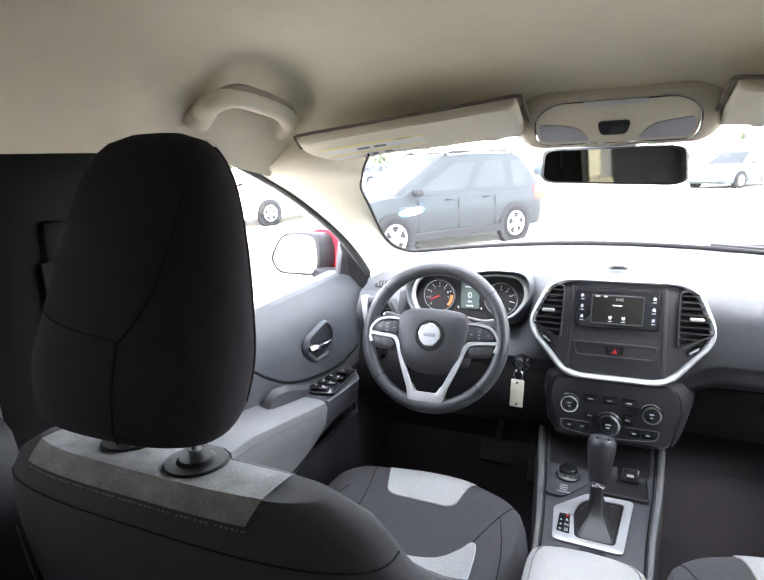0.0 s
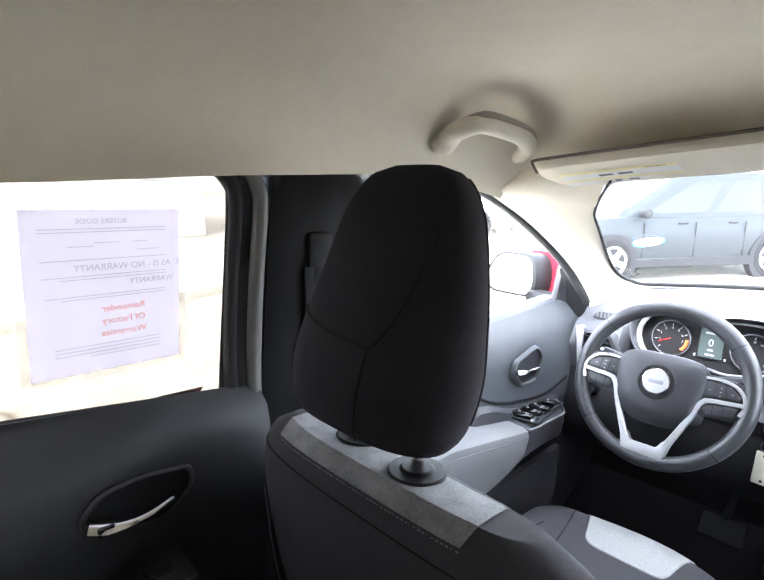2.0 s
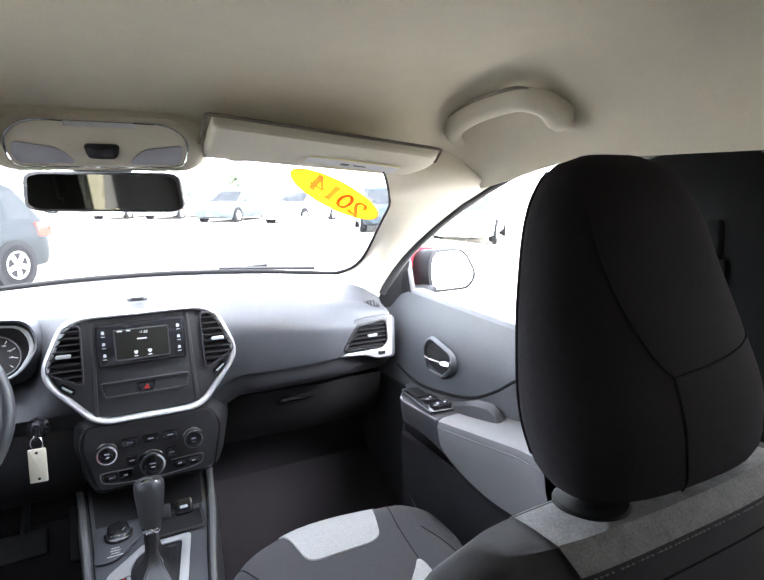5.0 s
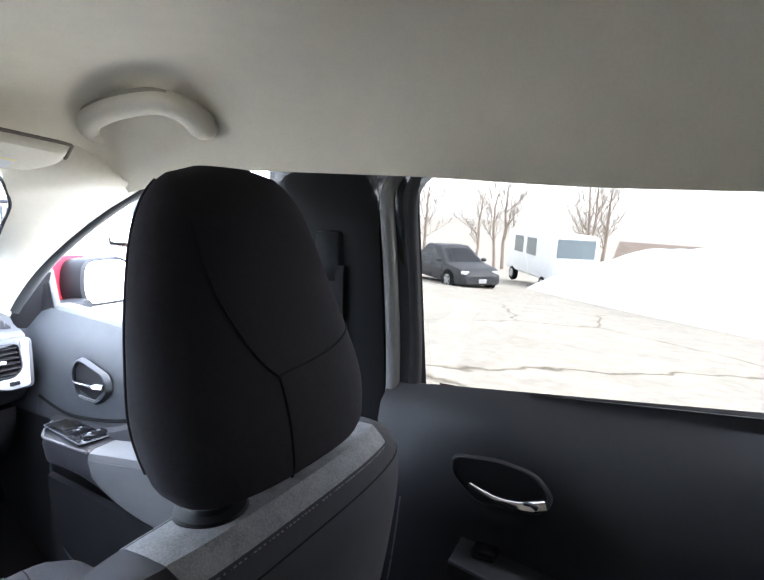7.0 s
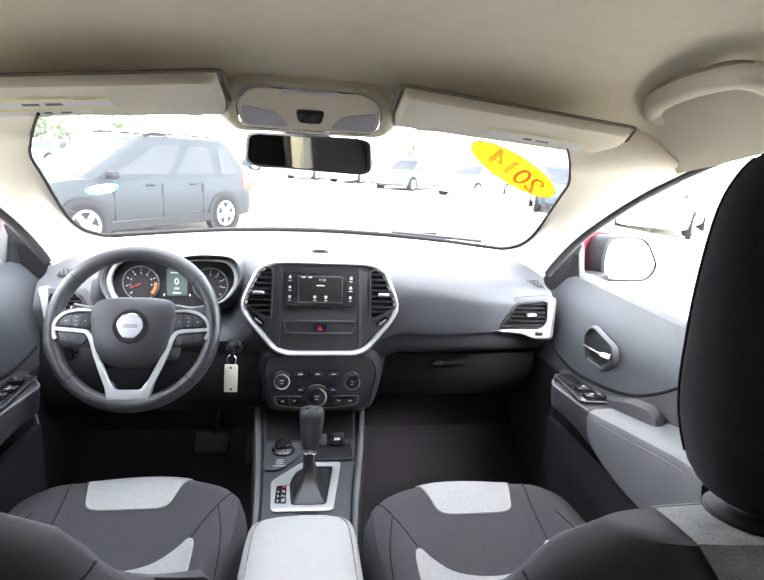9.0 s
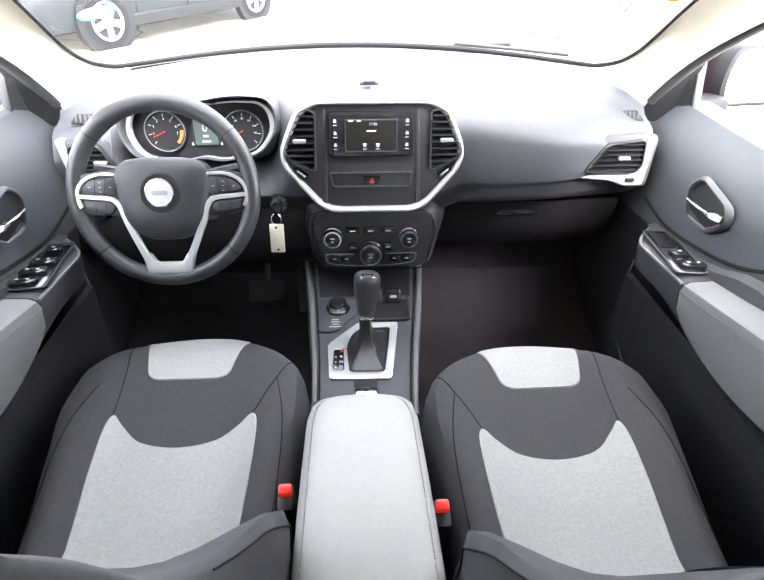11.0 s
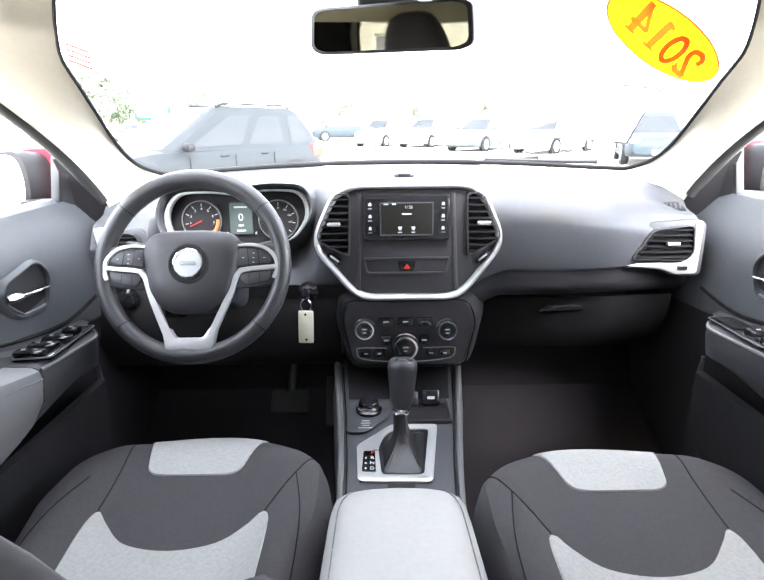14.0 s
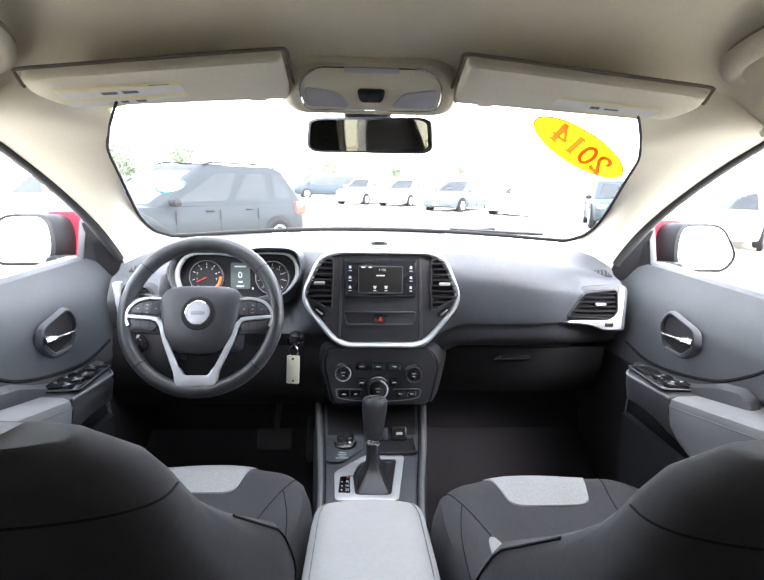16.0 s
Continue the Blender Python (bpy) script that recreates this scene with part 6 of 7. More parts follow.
for s in (-1, 1):
    v = thing("sun_visor", (OX + s * 0.37, 0.63, 1.50), "beige vinyl sun visor folded up, with a warning label", "sun visor", "sun visors")

    def vis(u, w, lift):
        x = 0.155 + 0.435 * u
        dx = u * u
        a = Vector((x, 0.612 + 0.01 * u, 1.519 - 0.032 * u - 0.008 * dx))
        b = Vector((x - 0.020 * u, 0.735 - 0.055 * dx, 1.484 - 0.016 * u - 0.024 * dx))
        return a.lerp(b, w) + Vector((0, -0.25, -0.9)) * lift

    out = rounded([(0.0, 0.0), (0.98, 0.0), (1.0, 0.45), (0.93, 1.0), (0.0, 1.0)], [0.05, 0.10, 0.20, 0.16, 0.05], 6)
    cen = Vector((0.45, 0.5))
    rings = []
    for q, lf in ((1.0, -0.010), (1.0, 0.0), (0.985, 0.006), (0.95, 0.0095), (0.7, 0.0105), (0.3, 0.0105)):
        rings.append([vis(cen.x + (p[0] - cen.x) * q, cen.y + (p[1] - cen.y) * q, lf) for p in out])
    bm = loft(rings)
    if s < 0:
        mirrored(bm)
    bm.transform(Matrix.Translation((OX, 0, 0)))
    body = part("panel", bm, VISOR, v)

    def flat(u0, u1, w0, w1, lift, mat, name, lab="", parent=None):
        bm = sheet(lambda a, b: vis(u0 + (u1 - u0) * a, w0 + (w1 - w0) * b, lift), 6, 3)
        if s < 0:
            mirrored(bm)
        bm.transform(Matrix.Translation((OX, 0, 0)))
        return part(name, bm, mat, parent or v, lab)

    big = s < 0
    lb = flat(0.42, 0.90 if big else 0.85, 0.42 if big else 0.56, 0.92 if big else 0.86, 0.0122, LABEL, "warning_label", "white and yellow warning label")
    flat(0.42, 0.90 if big else 0.85, 0.34 if big else 0.50, 0.42 if big else 0.56, 0.0122, WARN, "label_head", "", lb)
    if big:
        flat(0.42, 0.90, 0.66, 0.73, 0.0128, WARN, "label_band", "", lb)
    else:
        flat(0.42, 0.80, 0.84, 0.88, 0.0128, WARN, "label_foot", "", lb)
    for a, b, c, e in (((0.60, 0.66, 0.50, 0.58), (0.68, 0.74, 0.50, 0.58), (0.46, 0.54, 0.37, 0.39), (0.60, 0.64, 0.79, 0.86), (0.67, 0.70, 0.79, 0.86)) if big else ((0.58, 0.62, 0.66, 0.74), (0.64, 0.70, 0.68, 0.73))):
        flat(a, b, c, e, 0.0128, THREAD, "print_bar", "", lb)
    rod = [Vector((OX + s * (0.10 + 0.10 * t), 0.738, 1.486 - 0.006 * t)) for t in (0, 0.5, 1)]
    part("pivot_rod", tube(rod, 0.005, 8), VISOR, v)
    part("clip", box(0.032, 0.014, 0.012, 0.004, Matrix.Translation((OX + s * 0.215, 0.736, 1.478))), VISOR, v)
    # dark tube round the visor's pocket, coloured as the shade in the gap
    gap = [vis(p[0], p[1], -0.008) for p in rounded([(-0.022, 0.9), (-0.022, -0.07), (0.995, -0.07), (1.025, 0.45), (0.96, 0.95)], 0.05, 6)][6:-8]
    bm = tube(gap, 0.0030, 6)
    if s < 0:
        mirrored(bm)
    bm.transform(Matrix.Translation((OX, 0, 0)))
    part("gap_shade", bm, GAPSHADE, v, "dark bar for the shade in the gap round the visor")

oc = thing("overhead_console", (OX, 0.70, 1.50), "beige overhead lamp console with two clear reading lamps", "overhead console")
OC = Matrix.Translation((OX - 0.004, 0.712, 1.511)) @ pose(0, 0, 0, 125, 0, 0)
oo = rounded([(-0.146, -0.062), (0.146, -0.062), (0.150, 0.005), (0.115, 0.034), (-0.115, 0.034), (-0.150, 0.005)], 0.032, 6)
part("body", loft([[OC @ Vector((p[0] * q, p[1] * q, d)) for p in oo] for q, d in ((1.18, -0.025), (1.10, -0.004), (1.04, 0.008), (0.98, 0.012), (0.9, 0.011))]), VISOR, oc)
io = rounded([(-0.128, -0.052), (0.128, -0.052), (0.132, 0.000), (0.100, 0.026), (-0.100, 0.026), (-0.132, 0.000)], 0.022, 6)
lamp = part("lamp_panel", prism(io, 0.006, 0.002, OC @ Matrix.Translation((0, 0, 0.010))), VISOR, oc)
part("bright_edge", tube([OC @ Vector((p[0], p[1], 0.0165)) for p in io], 0.002, 6, True), CHROME, lamp)
for s in (-1, 1):
    part("reading_lamp", prism(rounded([(s * 0.036, -0.047), (s * 0.120, -0.047), (s * 0.124, -0.010), (s * 0.06, -0.020)], 0.012, 4), 0.002, 0.0008, OC @ Matrix.Translation((0, 0, 0.0162))), material("frosted_lamp_lens", (0.36, 0.36, 0.40), 0.2, vary=0.1), lamp, "clear reading lamp lens")
part("sensor", prism(rounded([(-0.027, -0.015), (0.027, -0.015), (0.021, -0.040), (-0.021, -0.040)], 0.009, 4), 0.006, 0.002, OC @ Matrix.Translation((0, 0.004, 0.0165))), GLOSS, lamp, "dark sensor window")
part("switch_bar", box(0.10, 0.010, 0.006, 0.002, OC @ Matrix.Translation((0, 0.022, 0.0165))), SILVER, lamp)

rm = thing("rear_view_mirror", (-0.026, 0.80, 1.42), "black framed rear-view mirror on a windscreen stalk", "rear-view mirror")
RM = facing(-0.026, 0.792, 1.421, 7.0, -21.0, -2.2) @ Matrix.Diagonal((1.12, 1.02, 1, 1))
ro = rounded([(-0.122, -0.026), (-0.105, -0.034), (0.105, -0.034), (0.122, -0.026), (0.118, 0.028), (0.10, 0.034), (-0.10, 0.034), (-0.118, 0.028)], 0.014, 4)
part("housing", loft([[RM @ Vector((p[0] * q, p[1] * q, d)) for p in ro] for q, d in ((0.7, -0.034), (0.95, -0.02), (1.0, 0.0), (0.985, 0.005), (0.94, 0.006))]), PLASTIC, rm)
part("glass", prism([Vector((p[0] * 0.935, p[1] * 0.87)) for p in ro], 0.001, 0, RM @ Matrix.Translation((0, 0, 0.0058))), material("dimming_mirror", (0.50, 0.51, 0.41), 0.01, 1.0, vary=0.01), rm, "dark tinted mirror glass")
part("stalk", tube([(-0.026, 0.81, 1.435), (-0.026, 0.835, 1.455), (-0.026, 0.845, 1.478)], 0.011, 10), PLASTIC, rm)
part("foot", box(0.10, 0.05, 0.03, 0.012, Matrix.Translation((-0.026, 0.82, 1.474)) @ pose(0, 0, 0, -25, 0, 0), 3), PLASTIC, rm)

# ---- stickers and the paper in the window ----
def on_screen(x, v, off=-0.004):
    u = 0.5 + x / (2 * (0.60 + (0.53 - 0.60) * v))
    p = windscreen(u, v)
    e1, e2 = windscreen(u, v + 0.01) - p, windscreen(u + 0.01, v) - p
    n = e2.cross(e1).normalized()
    if n.z > 0:
        n = -n
    up = e1.normalized()
    right = up.cross(-n).normalized()
    if right.x < 0:
        right = -right
    return p, right, up, n


p, right, up, n = on_screen(0.446, 0.744)
S = Matrix((( *right, 0), (*up, 0), (*n, 0), (0, 0, 0, 1))).transposed()
S.translation = p + n * 0.006
S = S @ pose(0, 0, 0, 0, 0, -39.5)
year = thing("year_sticker", p, "yellow oval sticker with red digits on the windscreen, seen from behind", "sticker")
oval = [(0.152 * math.cos(a), 0.0605 * math.sin(a)) for a in np.linspace(0, 2 * math.pi, 49)[:-1]]
part("film", prism(oval, 0.0006, 0, S), YELLOW, year)
part("border", tube([S @ Vector((q[0] * 0.985, q[1] * 0.97, 0.0012)) for q in oval], 0.0018, 5, True), STICKRED, year)


def digit(lines, x0):
    """A digit of the year, drawn with flat red strokes; it reads the right way from outside."""
    bm = bmesh.new()
    for line, curved, w in lines:
        pts = [Vector((p_[0], p_[1], 0)) for p_ in line]
        pts = smooth_line(pts, 6) if curved else pts
        for a, b in zip(pts, pts[1:]):
            d = (b - a).normalized()
            nrm, ext = Vector((-d.y, d.x, 0)) * w, d * w * 0.5
            quad = [a - ext - nrm, b + ext - nrm, b + ext + nrm, a - ext + nrm]
            quad = [S @ Vector((-(1.1 * q_.x + 0.634 * q_.y + x0), 0.95 * q_.y, 0.0014)) for q_ in quad]
            bm.faces.new([bm.verts.new(q_) for q_ in quad])
    return part("digit", bm, STICKRED, year, smooth=False)


TWO = [([(-0.014, 0.014), (-0.015, 0.025), (-0.004, 0.033), (0.012, 0.028), (0.014, 0.014), (0.004, -0.004), (-0.012, -0.027)], True, 0.0060), ([(-0.015, -0.028), (0.010, -0.028), (0.018, -0.022)], False, 0.0072), ([(0.017, -0.028), (0.019, -0.012)], False, 0.0030)]
NOUGHT = [([(0.0165 * math.sin(a), 0.031 * math.cos(a)) for a in np.linspace(0, 2 * math.pi, 17)], True, 0.0062)]
ONE = [([(0.0, -0.030), (0.0, 0.031)], False, 0.0082), ([(-0.014, -0.031), (0.014, -0.031)], False, 0.0032), ([(-0.013, 0.028), (0.0, 0.032)], False, 0.0034)]
FOUR = [([(0.008, -0.030), (0.008, 0.032)], False, 0.0082), ([(0.008, 0.032), (-0.020, -0.011), (0.020, -0.011)], False, 0.0046), ([(-0.004, -0.031), (0.020, -0.031)], False, 0.0032)]
for strokes, x0 in ((TWO, -0.083), (NOUGHT, -0.030), (ONE, 0.021), (FOUR, 0.072)):
    digit(strokes, x0)

p, right, up, n = on_screen(-0.515, 0.42)
S2 = Matrix(((*right, 0), (*up, 0), (*n, 0), (0, 0, 0, 1))).transposed()
S2.translation = p + n * 0.006
st2 = thing("oval_sticker", p, "small white oval sticker with blue arcs on the windscreen", "sticker")
part("film", prism([(0.036 * math.cos(a), 0.024 * math.sin(a)) for a in np.linspace(0, 2 * math.pi, 33)[:-1]], 0.0005, 0, S2), film_material("clear_white_film", (0.98, 0.98, 0.98), 0.97), st2)
BLUE = material("sky_blue_ink", (0.06, 0.50, 0.80), 0.5)
for a0, a1 in ((-0.7, 0.8), (2.6, 4.4)):
    part("arc", tube([S2 @ Vector((0.034 * math.cos(a), 0.022 * math.sin(a), 0.001)) for a in np.linspace(a0, a1, 14)], 0.0028, 6), BLUE, st2)

# clear sleeve with a printed sheet low on the windscreen
def sleeve_point(a, b, lift=0.005):
    u, v = 0.818 + 0.134 * a + 0.012 * (1 - b), 0.20 + 0.32 * b
    return windscreen(u, v) + Vector((0, -0.6, -0.8)) * lift


sleeve = thing("windscreen_notice", sleeve_point(0.5, 0), "white printed sheet in a clear sleeve on the windscreen", "paper notice")
part("film", sheet(sleeve_point, 8, 8), film_material("bright_thin_paper", (0.97, 0.97, 0.98), 0.97), sleeve)
GREYINK = material("pale_grey_ink", (0.035, 0.035, 0.04), 0.9)
ring = [sleeve_point(a, b, 0.009) for a, b in [(k / 8, 0) for k in range(9)] + [(1, k / 8) for k in range(1, 9)] + [(1 - k / 8, 1) for k in range(1, 9)] + [(0, 1 - k / 8) for k in range(1, 8)]]
part("border", tube(ring, 0.0019, 5, True), GREYINK, sleeve)
for k in range(16):
    part("print_bar", sheet(lambda a, b, k=k: sleeve_point(0.22 + 0.036 * k + 0.022 * a, 0.885 + 0.05 * b, 0.009), 1, 1), GREYINK, sleeve)
for a0, a1, b0 in ((0.12, 0.9, 0.82), (0.2, 0.6, 0.40), (0.2, 0.6, 0.32), (0.84, 0.90, 0.12)):
    part("print_bar", sheet(lambda a, b: sleeve_point(a0 + (a1 - a0) * a, b0 + 0.016 * b, 0.009), 6, 1), GREYINK, sleeve)

guide = thing("window_notice", (-0.785, -0.11, 1.16), "white printed sales notice taped inside the rear side window", "paper notice")
P_ = Matrix.Translation((-0.780, -0.112, 1.268)) @ pose(0, 0, 0, 0, 6.6, 0) @ pose(0, 0, 0, 90, 0, 90) @ pose(0, 0, 0, 0, 0, 1.5)
PW, PH = 0.185, 0.215
part("film", box(PW + 0.02, PH + 0.02, 0.0006, 0, P_ @ Matrix.Translation((0, 0, -0.001))), glass_material("clear_sleeve", (0.93, 0.93, 0.94), 0.02), guide)
part("sheet", box(PW, PH, 0.0008, 0, P_), NOTICE, guide)
INK = film_material("grey_ink", (0.56, 0.56, 0.63), 0.9)
PINK = film_material("faded_red_ink", (0.90, 0.50, 0.50), 0.95)
FL = Matrix.Diagonal((-1, 1, 1, 1))


def notice(text, x, y, size, mat):
    lettering("print", text, size, mat, guide, P_ @ Matrix.Translation((x, y, 0.0006)) @ FL, 0.0002)


notice("BUYERS GUIDE", -0.005, 0.093, 0.009, INK)
notice("X  AS IS - NO WARRANTY", 0.028, 0.034, 0.0115, INK)
notice("WARRANTY", 0.055, 0.012, 0.0105, INK)
notice("Remainder", 0.018, -0.022, 0.0125, PINK)
notice("Of Factory", 0.018, -0.039, 0.0125, PINK)
notice("Warranties", 0.018, -0.056, 0.0125, PINK)
for x, y, w in ((0.0, 0.084, 0.150), (0.0, 0.080, 0.150), (0.04, 0.066, 0.02), (0.0, 0.066, 0.03), (-0.03, 0.062, 0.03), (0.05, 0.055, 0.03), (0.0, 0.045, 0.150), (0.0, 0.024, 0.150), (0.01, 0.020, 0.130), (0.0, -0.002, 0.145), (0.01, -0.006, 0.13), (0.0, -0.070, 0.130), (0.0, -0.075, 0.130), (0.0, -0.080, 0.130), (0.02, -0.085, 0.09)):
    part("print_bar", box(w, 0.0009, 0.0002, 0, P_ @ Matrix.Translation((x, y, 0.0006))), INK, guide)
# ---- outside: the lot ----
def asphalt():
    # base colour raised so the ground bounces more daylight onto the headliner
    m = material("pale_bounce_asphalt", (0.325, 0.298, 0.250), 0.9, scale=6, vary=0.22, bump=0.5, bump_scale=60)
    n, l = m.node_tree.nodes, m.node_tree.links
    vor, co = n.new("ShaderNodeTexVoronoi"), n.new("ShaderNodeTexCoord")
    vor.feature = "DISTANCE_TO_EDGE"
    vor.inputs["Scale"].default_value = 0.28
    warp = n.new("ShaderNodeTexNoise")
    warp.inputs["Scale"].default_value, warp.inputs["Detail"].default_value = 1.2, 4
    mixv = n.new("ShaderNodeMixRGB")
    mixv.inputs[0].default_value = 0.35
    l.new(co.outputs["Object"], warp.inputs["Vector"])
    l.new(co.outputs["Object"], mixv.inputs[1])
    l.new(warp.outputs["Color"], mixv.inputs[2])
    l.new(mixv.outputs[0], vor.inputs["Vector"])
    line = n.new("ShaderNodeMapRange")
    line.inputs["From Max"].default_value = 0.006
    l.new(vor.outputs["Distance"], line.inputs["Value"])
    mul = n.new("ShaderNodeMixRGB")
    mul.blend_type = "MIX"
    mul.inputs[1].default_value = (0.10, 0.08, 0.055, 1)
    b = n["Principled BSDF"]
    src = b.inputs["Base Color"].links[0].from_socket
    l.new(src, mul.inputs[2])
    l.new(line.outputs[0], mul.inputs[0])
    l.new(mul.outputs[0], b.inputs["Base Color"])
    return m


I4 = Matrix.Identity(4)


def lot(x, y):
    """Height of the lot: level ahead, falling away on the passenger's side."""
    turn = math.degrees(math.atan2(x, y)) if x or y else 0
    t = min(1, max(0, (turn - 30) / 25)) * min(1, max(0, (175 - turn) / 30))
    dip = 0.13 * math.exp(-((x + 3.15) ** 2 + (y - 9.4) ** 2) / 22)
    return -0.088 * min(70, max(0, x - 2.5)) * t * t * (3 - 2 * t) - dip


def stretch(q):
    q = 2 * q - 1
    return 400 * math.copysign(0.12 * abs(q) + 0.88 * abs(q) ** 4, q)


ground = part("ground", sheet(lambda u, v: (stretch(u), stretch(v), lot(stretch(u), stretch(v))), 120, 120), asphalt(), m=I4)
tagged(ground, "pale cracked asphalt of a car sales lot", "ground", kind="structure")

TYRE = material("tyre_rubber", (0.0065, 0.0065, 0.007), 0.85, shine=0.15)
ALLOY = material("alloy_rim", (0.40, 0.41, 0.42), 0.4, 0.6)
CARGLASS = material("dark_car_glass", (0.030, 0.034, 0.037), 0.08, vary=0.05)
TAIL = material("red_tail_lamp", (0.65, 0.03, 0.02), 0.2)
HEADL = material("clear_head_lamp", (0.75, 0.78, 0.80), 0.12, vary=0.05)
TRIMB = material("car_black_trim", (0.007, 0.0072, 0.008), 0.6, shine=0.2)


def paint(name, c):
    m = material(name, c, 0.5, 0.0, scale=25, vary=0.08, coat=0.03)
    m.node_tree.nodes["Principled BSDF"].inputs["Specular IOR Level"].default_value = 0.2
    return m


def wheel_mesh(r, w):
    prof = [(r * 0.60, -w / 2), (r * 0.92, -w / 2), (r, -w * 0.36), (r, w * 0.36), (r * 0.92, w / 2), (r * 0.68, w / 2), (r * 0.64, w * 0.40)]
    return turned(prof, 28)


def parked_car(name, at, yaw, label, colour, L=4.7, W=1.84, H=1.45, kind="sedan", group="parked cars"):
    """A parked car; its nose points along its own x, its middle over the given place."""
    m = Matrix.Translation((*at, lot(*at))) @ pose(0, 0, 0, 0, 0, yaw)
    c = new(name)
    c.matrix_basis = m
    c.empty_display_size = 0.3
    tagged(c, label, "car", group)
    suv = kind in ("suv", "van")
    rw = 0.35 if suv else 0.31
    belt_z = H * (0.60 if suv else 0.62)
    sill = 0.24 if suv else 0.18

    def lift(name_, bm, mat, parent=c, lab=""):
        return part(name_, bm, mat, parent, lab, m=m)

    hood = belt_z * (0.99 if suv else 0.93)
    table = [(-0.5, 0.80, 0.62, 0.32), (-0.485, 0.90, belt_z * 0.93, sill + 0.06), (-0.44, 0.97, belt_z * (1.0 if suv else 0.99), sill), (-0.30, 1.0, belt_z, sill), (0.20, 1.0, belt_z * 0.985, sill), (0.28, 0.99, hood, sill), (0.40, 0.95, hood * 0.93, sill), (0.465, 0.86, hood * 0.80, sill + 0.02), (0.495, 0.72, hood * 0.62, sill + 0.10)]
    rows = []
    for i in range(45):
        x = -0.5 + 0.995 * i / 44
        ww, zt, zs = lerp_table(table, x)
        hw = W / 2 * ww
        rows.append([Vector((x * L, q * hw, z)) for q, z in ((-0.80, zs), (-0.96, zs + 0.04), (-1.0, zs + (zt - zs) * 0.35), (-1.0, zs + (zt - zs) * 0.62), (-0.965, zt - 0.06), (-0.90, zt), (-0.5, zt + 0.025), (0.5, zt + 0.025), (0.90, zt), (0.965, zt - 0.06), (1.0, zs + (zt - zs) * 0.62), (1.0, zs + (zt - zs) * 0.35), (0.96, zs + 0.04), (0.80, zs))])
    body = lift("body", loft(rows), colour)
    # cabin: base outline at the belt, roof outline above
    if kind == "suv":
        b0, b1, r0, r1 = -0.49, 0.275, -0.385, 0.03
    elif kind == "van":
        b0, b1, r0, r1 = -0.49, 0.34, -0.47, 0.16
    else:
        b0, b1, r0, r1 = -0.36, 0.23, -0.20, 0.04
    def cab(t):
        x0, x1 = (b0 + (r0 - b0) * t) * L, (b1 + (r1 - b1) * t) * L
        hw = W / 2 * (0.90 - 0.17 * t)
        z = belt_z - 0.01 + (H - 0.03 - belt_z) * t
        return x0, x1, hw, z
    rows = []
    for t in (0, 0.25, 0.5, 0.75, 0.92, 1.0):
        x0, x1, hw, z = cab(t)
        k = 1 if t < 1 else 0.93
        rows.append([Vector((p[0], p[1], z + (0.03 if t == 1 else 0))) for p in rounded([(x0 * k, -hw * k), (x1 * k, -hw * k), (x1 * k, hw * k), (x0 * k, hw * k)], 0.16, 4)])
    cabin = lift("cabin", loft(rows), colour)

    def win(pts, face):
        """A pane proud of the cabin: pts are (share along the belt, height share)."""
        out = []
        for a, t in pts:
            x0, x1, hw, z = cab(t)
            if face in (-1, 1):
                out.append(Vector((x0 + (x1 - x0) * a, face * (hw + 0.006), z)))
            elif face == "front":
                out.append(Vector((x1 + 0.006, (2 * a - 1) * hw, z)))
            else:
                out.append(Vector((x0 - 0.006, (2 * a - 1) * hw, z)))
        bm = bmesh.new()
        f = bm.faces.new([bm.verts.new(p) for p in out])
        bmesh.ops.solidify(bm, geom=[f], thickness=0.008)
        bmesh.ops.recalc_face_normals(bm, faces=bm.faces)
        return bm

    for f in (-1, 1):
        cuts = ((0.06, 0.24), (0.27, 0.55), (0.57, 0.90)) if kind != "sedan" else ((0.16, 0.48), (0.51, 0.86))
        for a, b in cuts:
            lift("side_window", win([(a + 0.02, 0.10), (b, 0.10), (b - (0.05 if b < 0.8 else 0.10), 0.84), (a + 0.03, 0.84)], f), CARGLASS, cabin)
    lift("windscreen", win([(0.08, 0.06), (0.92, 0.06), (0.88, 0.88), (0.12, 0.88)], "front"), CARGLASS, cabin)
    lift("rear_window", win([(0.10, 0.12), (0.90, 0.12), (0.86, 0.86), (0.14, 0.86)], "back"), CARGLASS, cabin)
    if kind == "suv":
        for f in (-1, 1):
            x0, x1, hw, z = cab(1.0)
            lift("roof_rail", tube([(x0 + 0.2, f * hw * 0.92, z + 0.03), (x0 + 0.35, f * hw * 0.92, z + 0.075), (x1 - 0.2, f * hw * 0.92, z + 0.075), (x1 - 0.05, f * hw * 0.92, z + 0.03)], 0.018, 6), TRIMB, cabin)
    # wheels
    wb = L * 0.30
    for x in (-wb, wb):
        for f in (-1, 1):
            M = Matrix.Translation((x, f * (W / 2 - 0.105), rw)) @ pose(0, 0, 0, -90 * f, 0, 0)
            arch = turned([(rw * 1.20, 0.0), (rw * 1.20, 0.115), (rw * 1.12, 0.118), (0, 0.112)], 28, M)
            lift("wheel_arch", arch, TRIMB if suv else SEAM, body)
            b2 = wheel_mesh(rw, 0.22)
            b2.transform(M @ Matrix.Translation((0, 0, 0.012)))
            wh = lift("wheel", b2, TYRE)
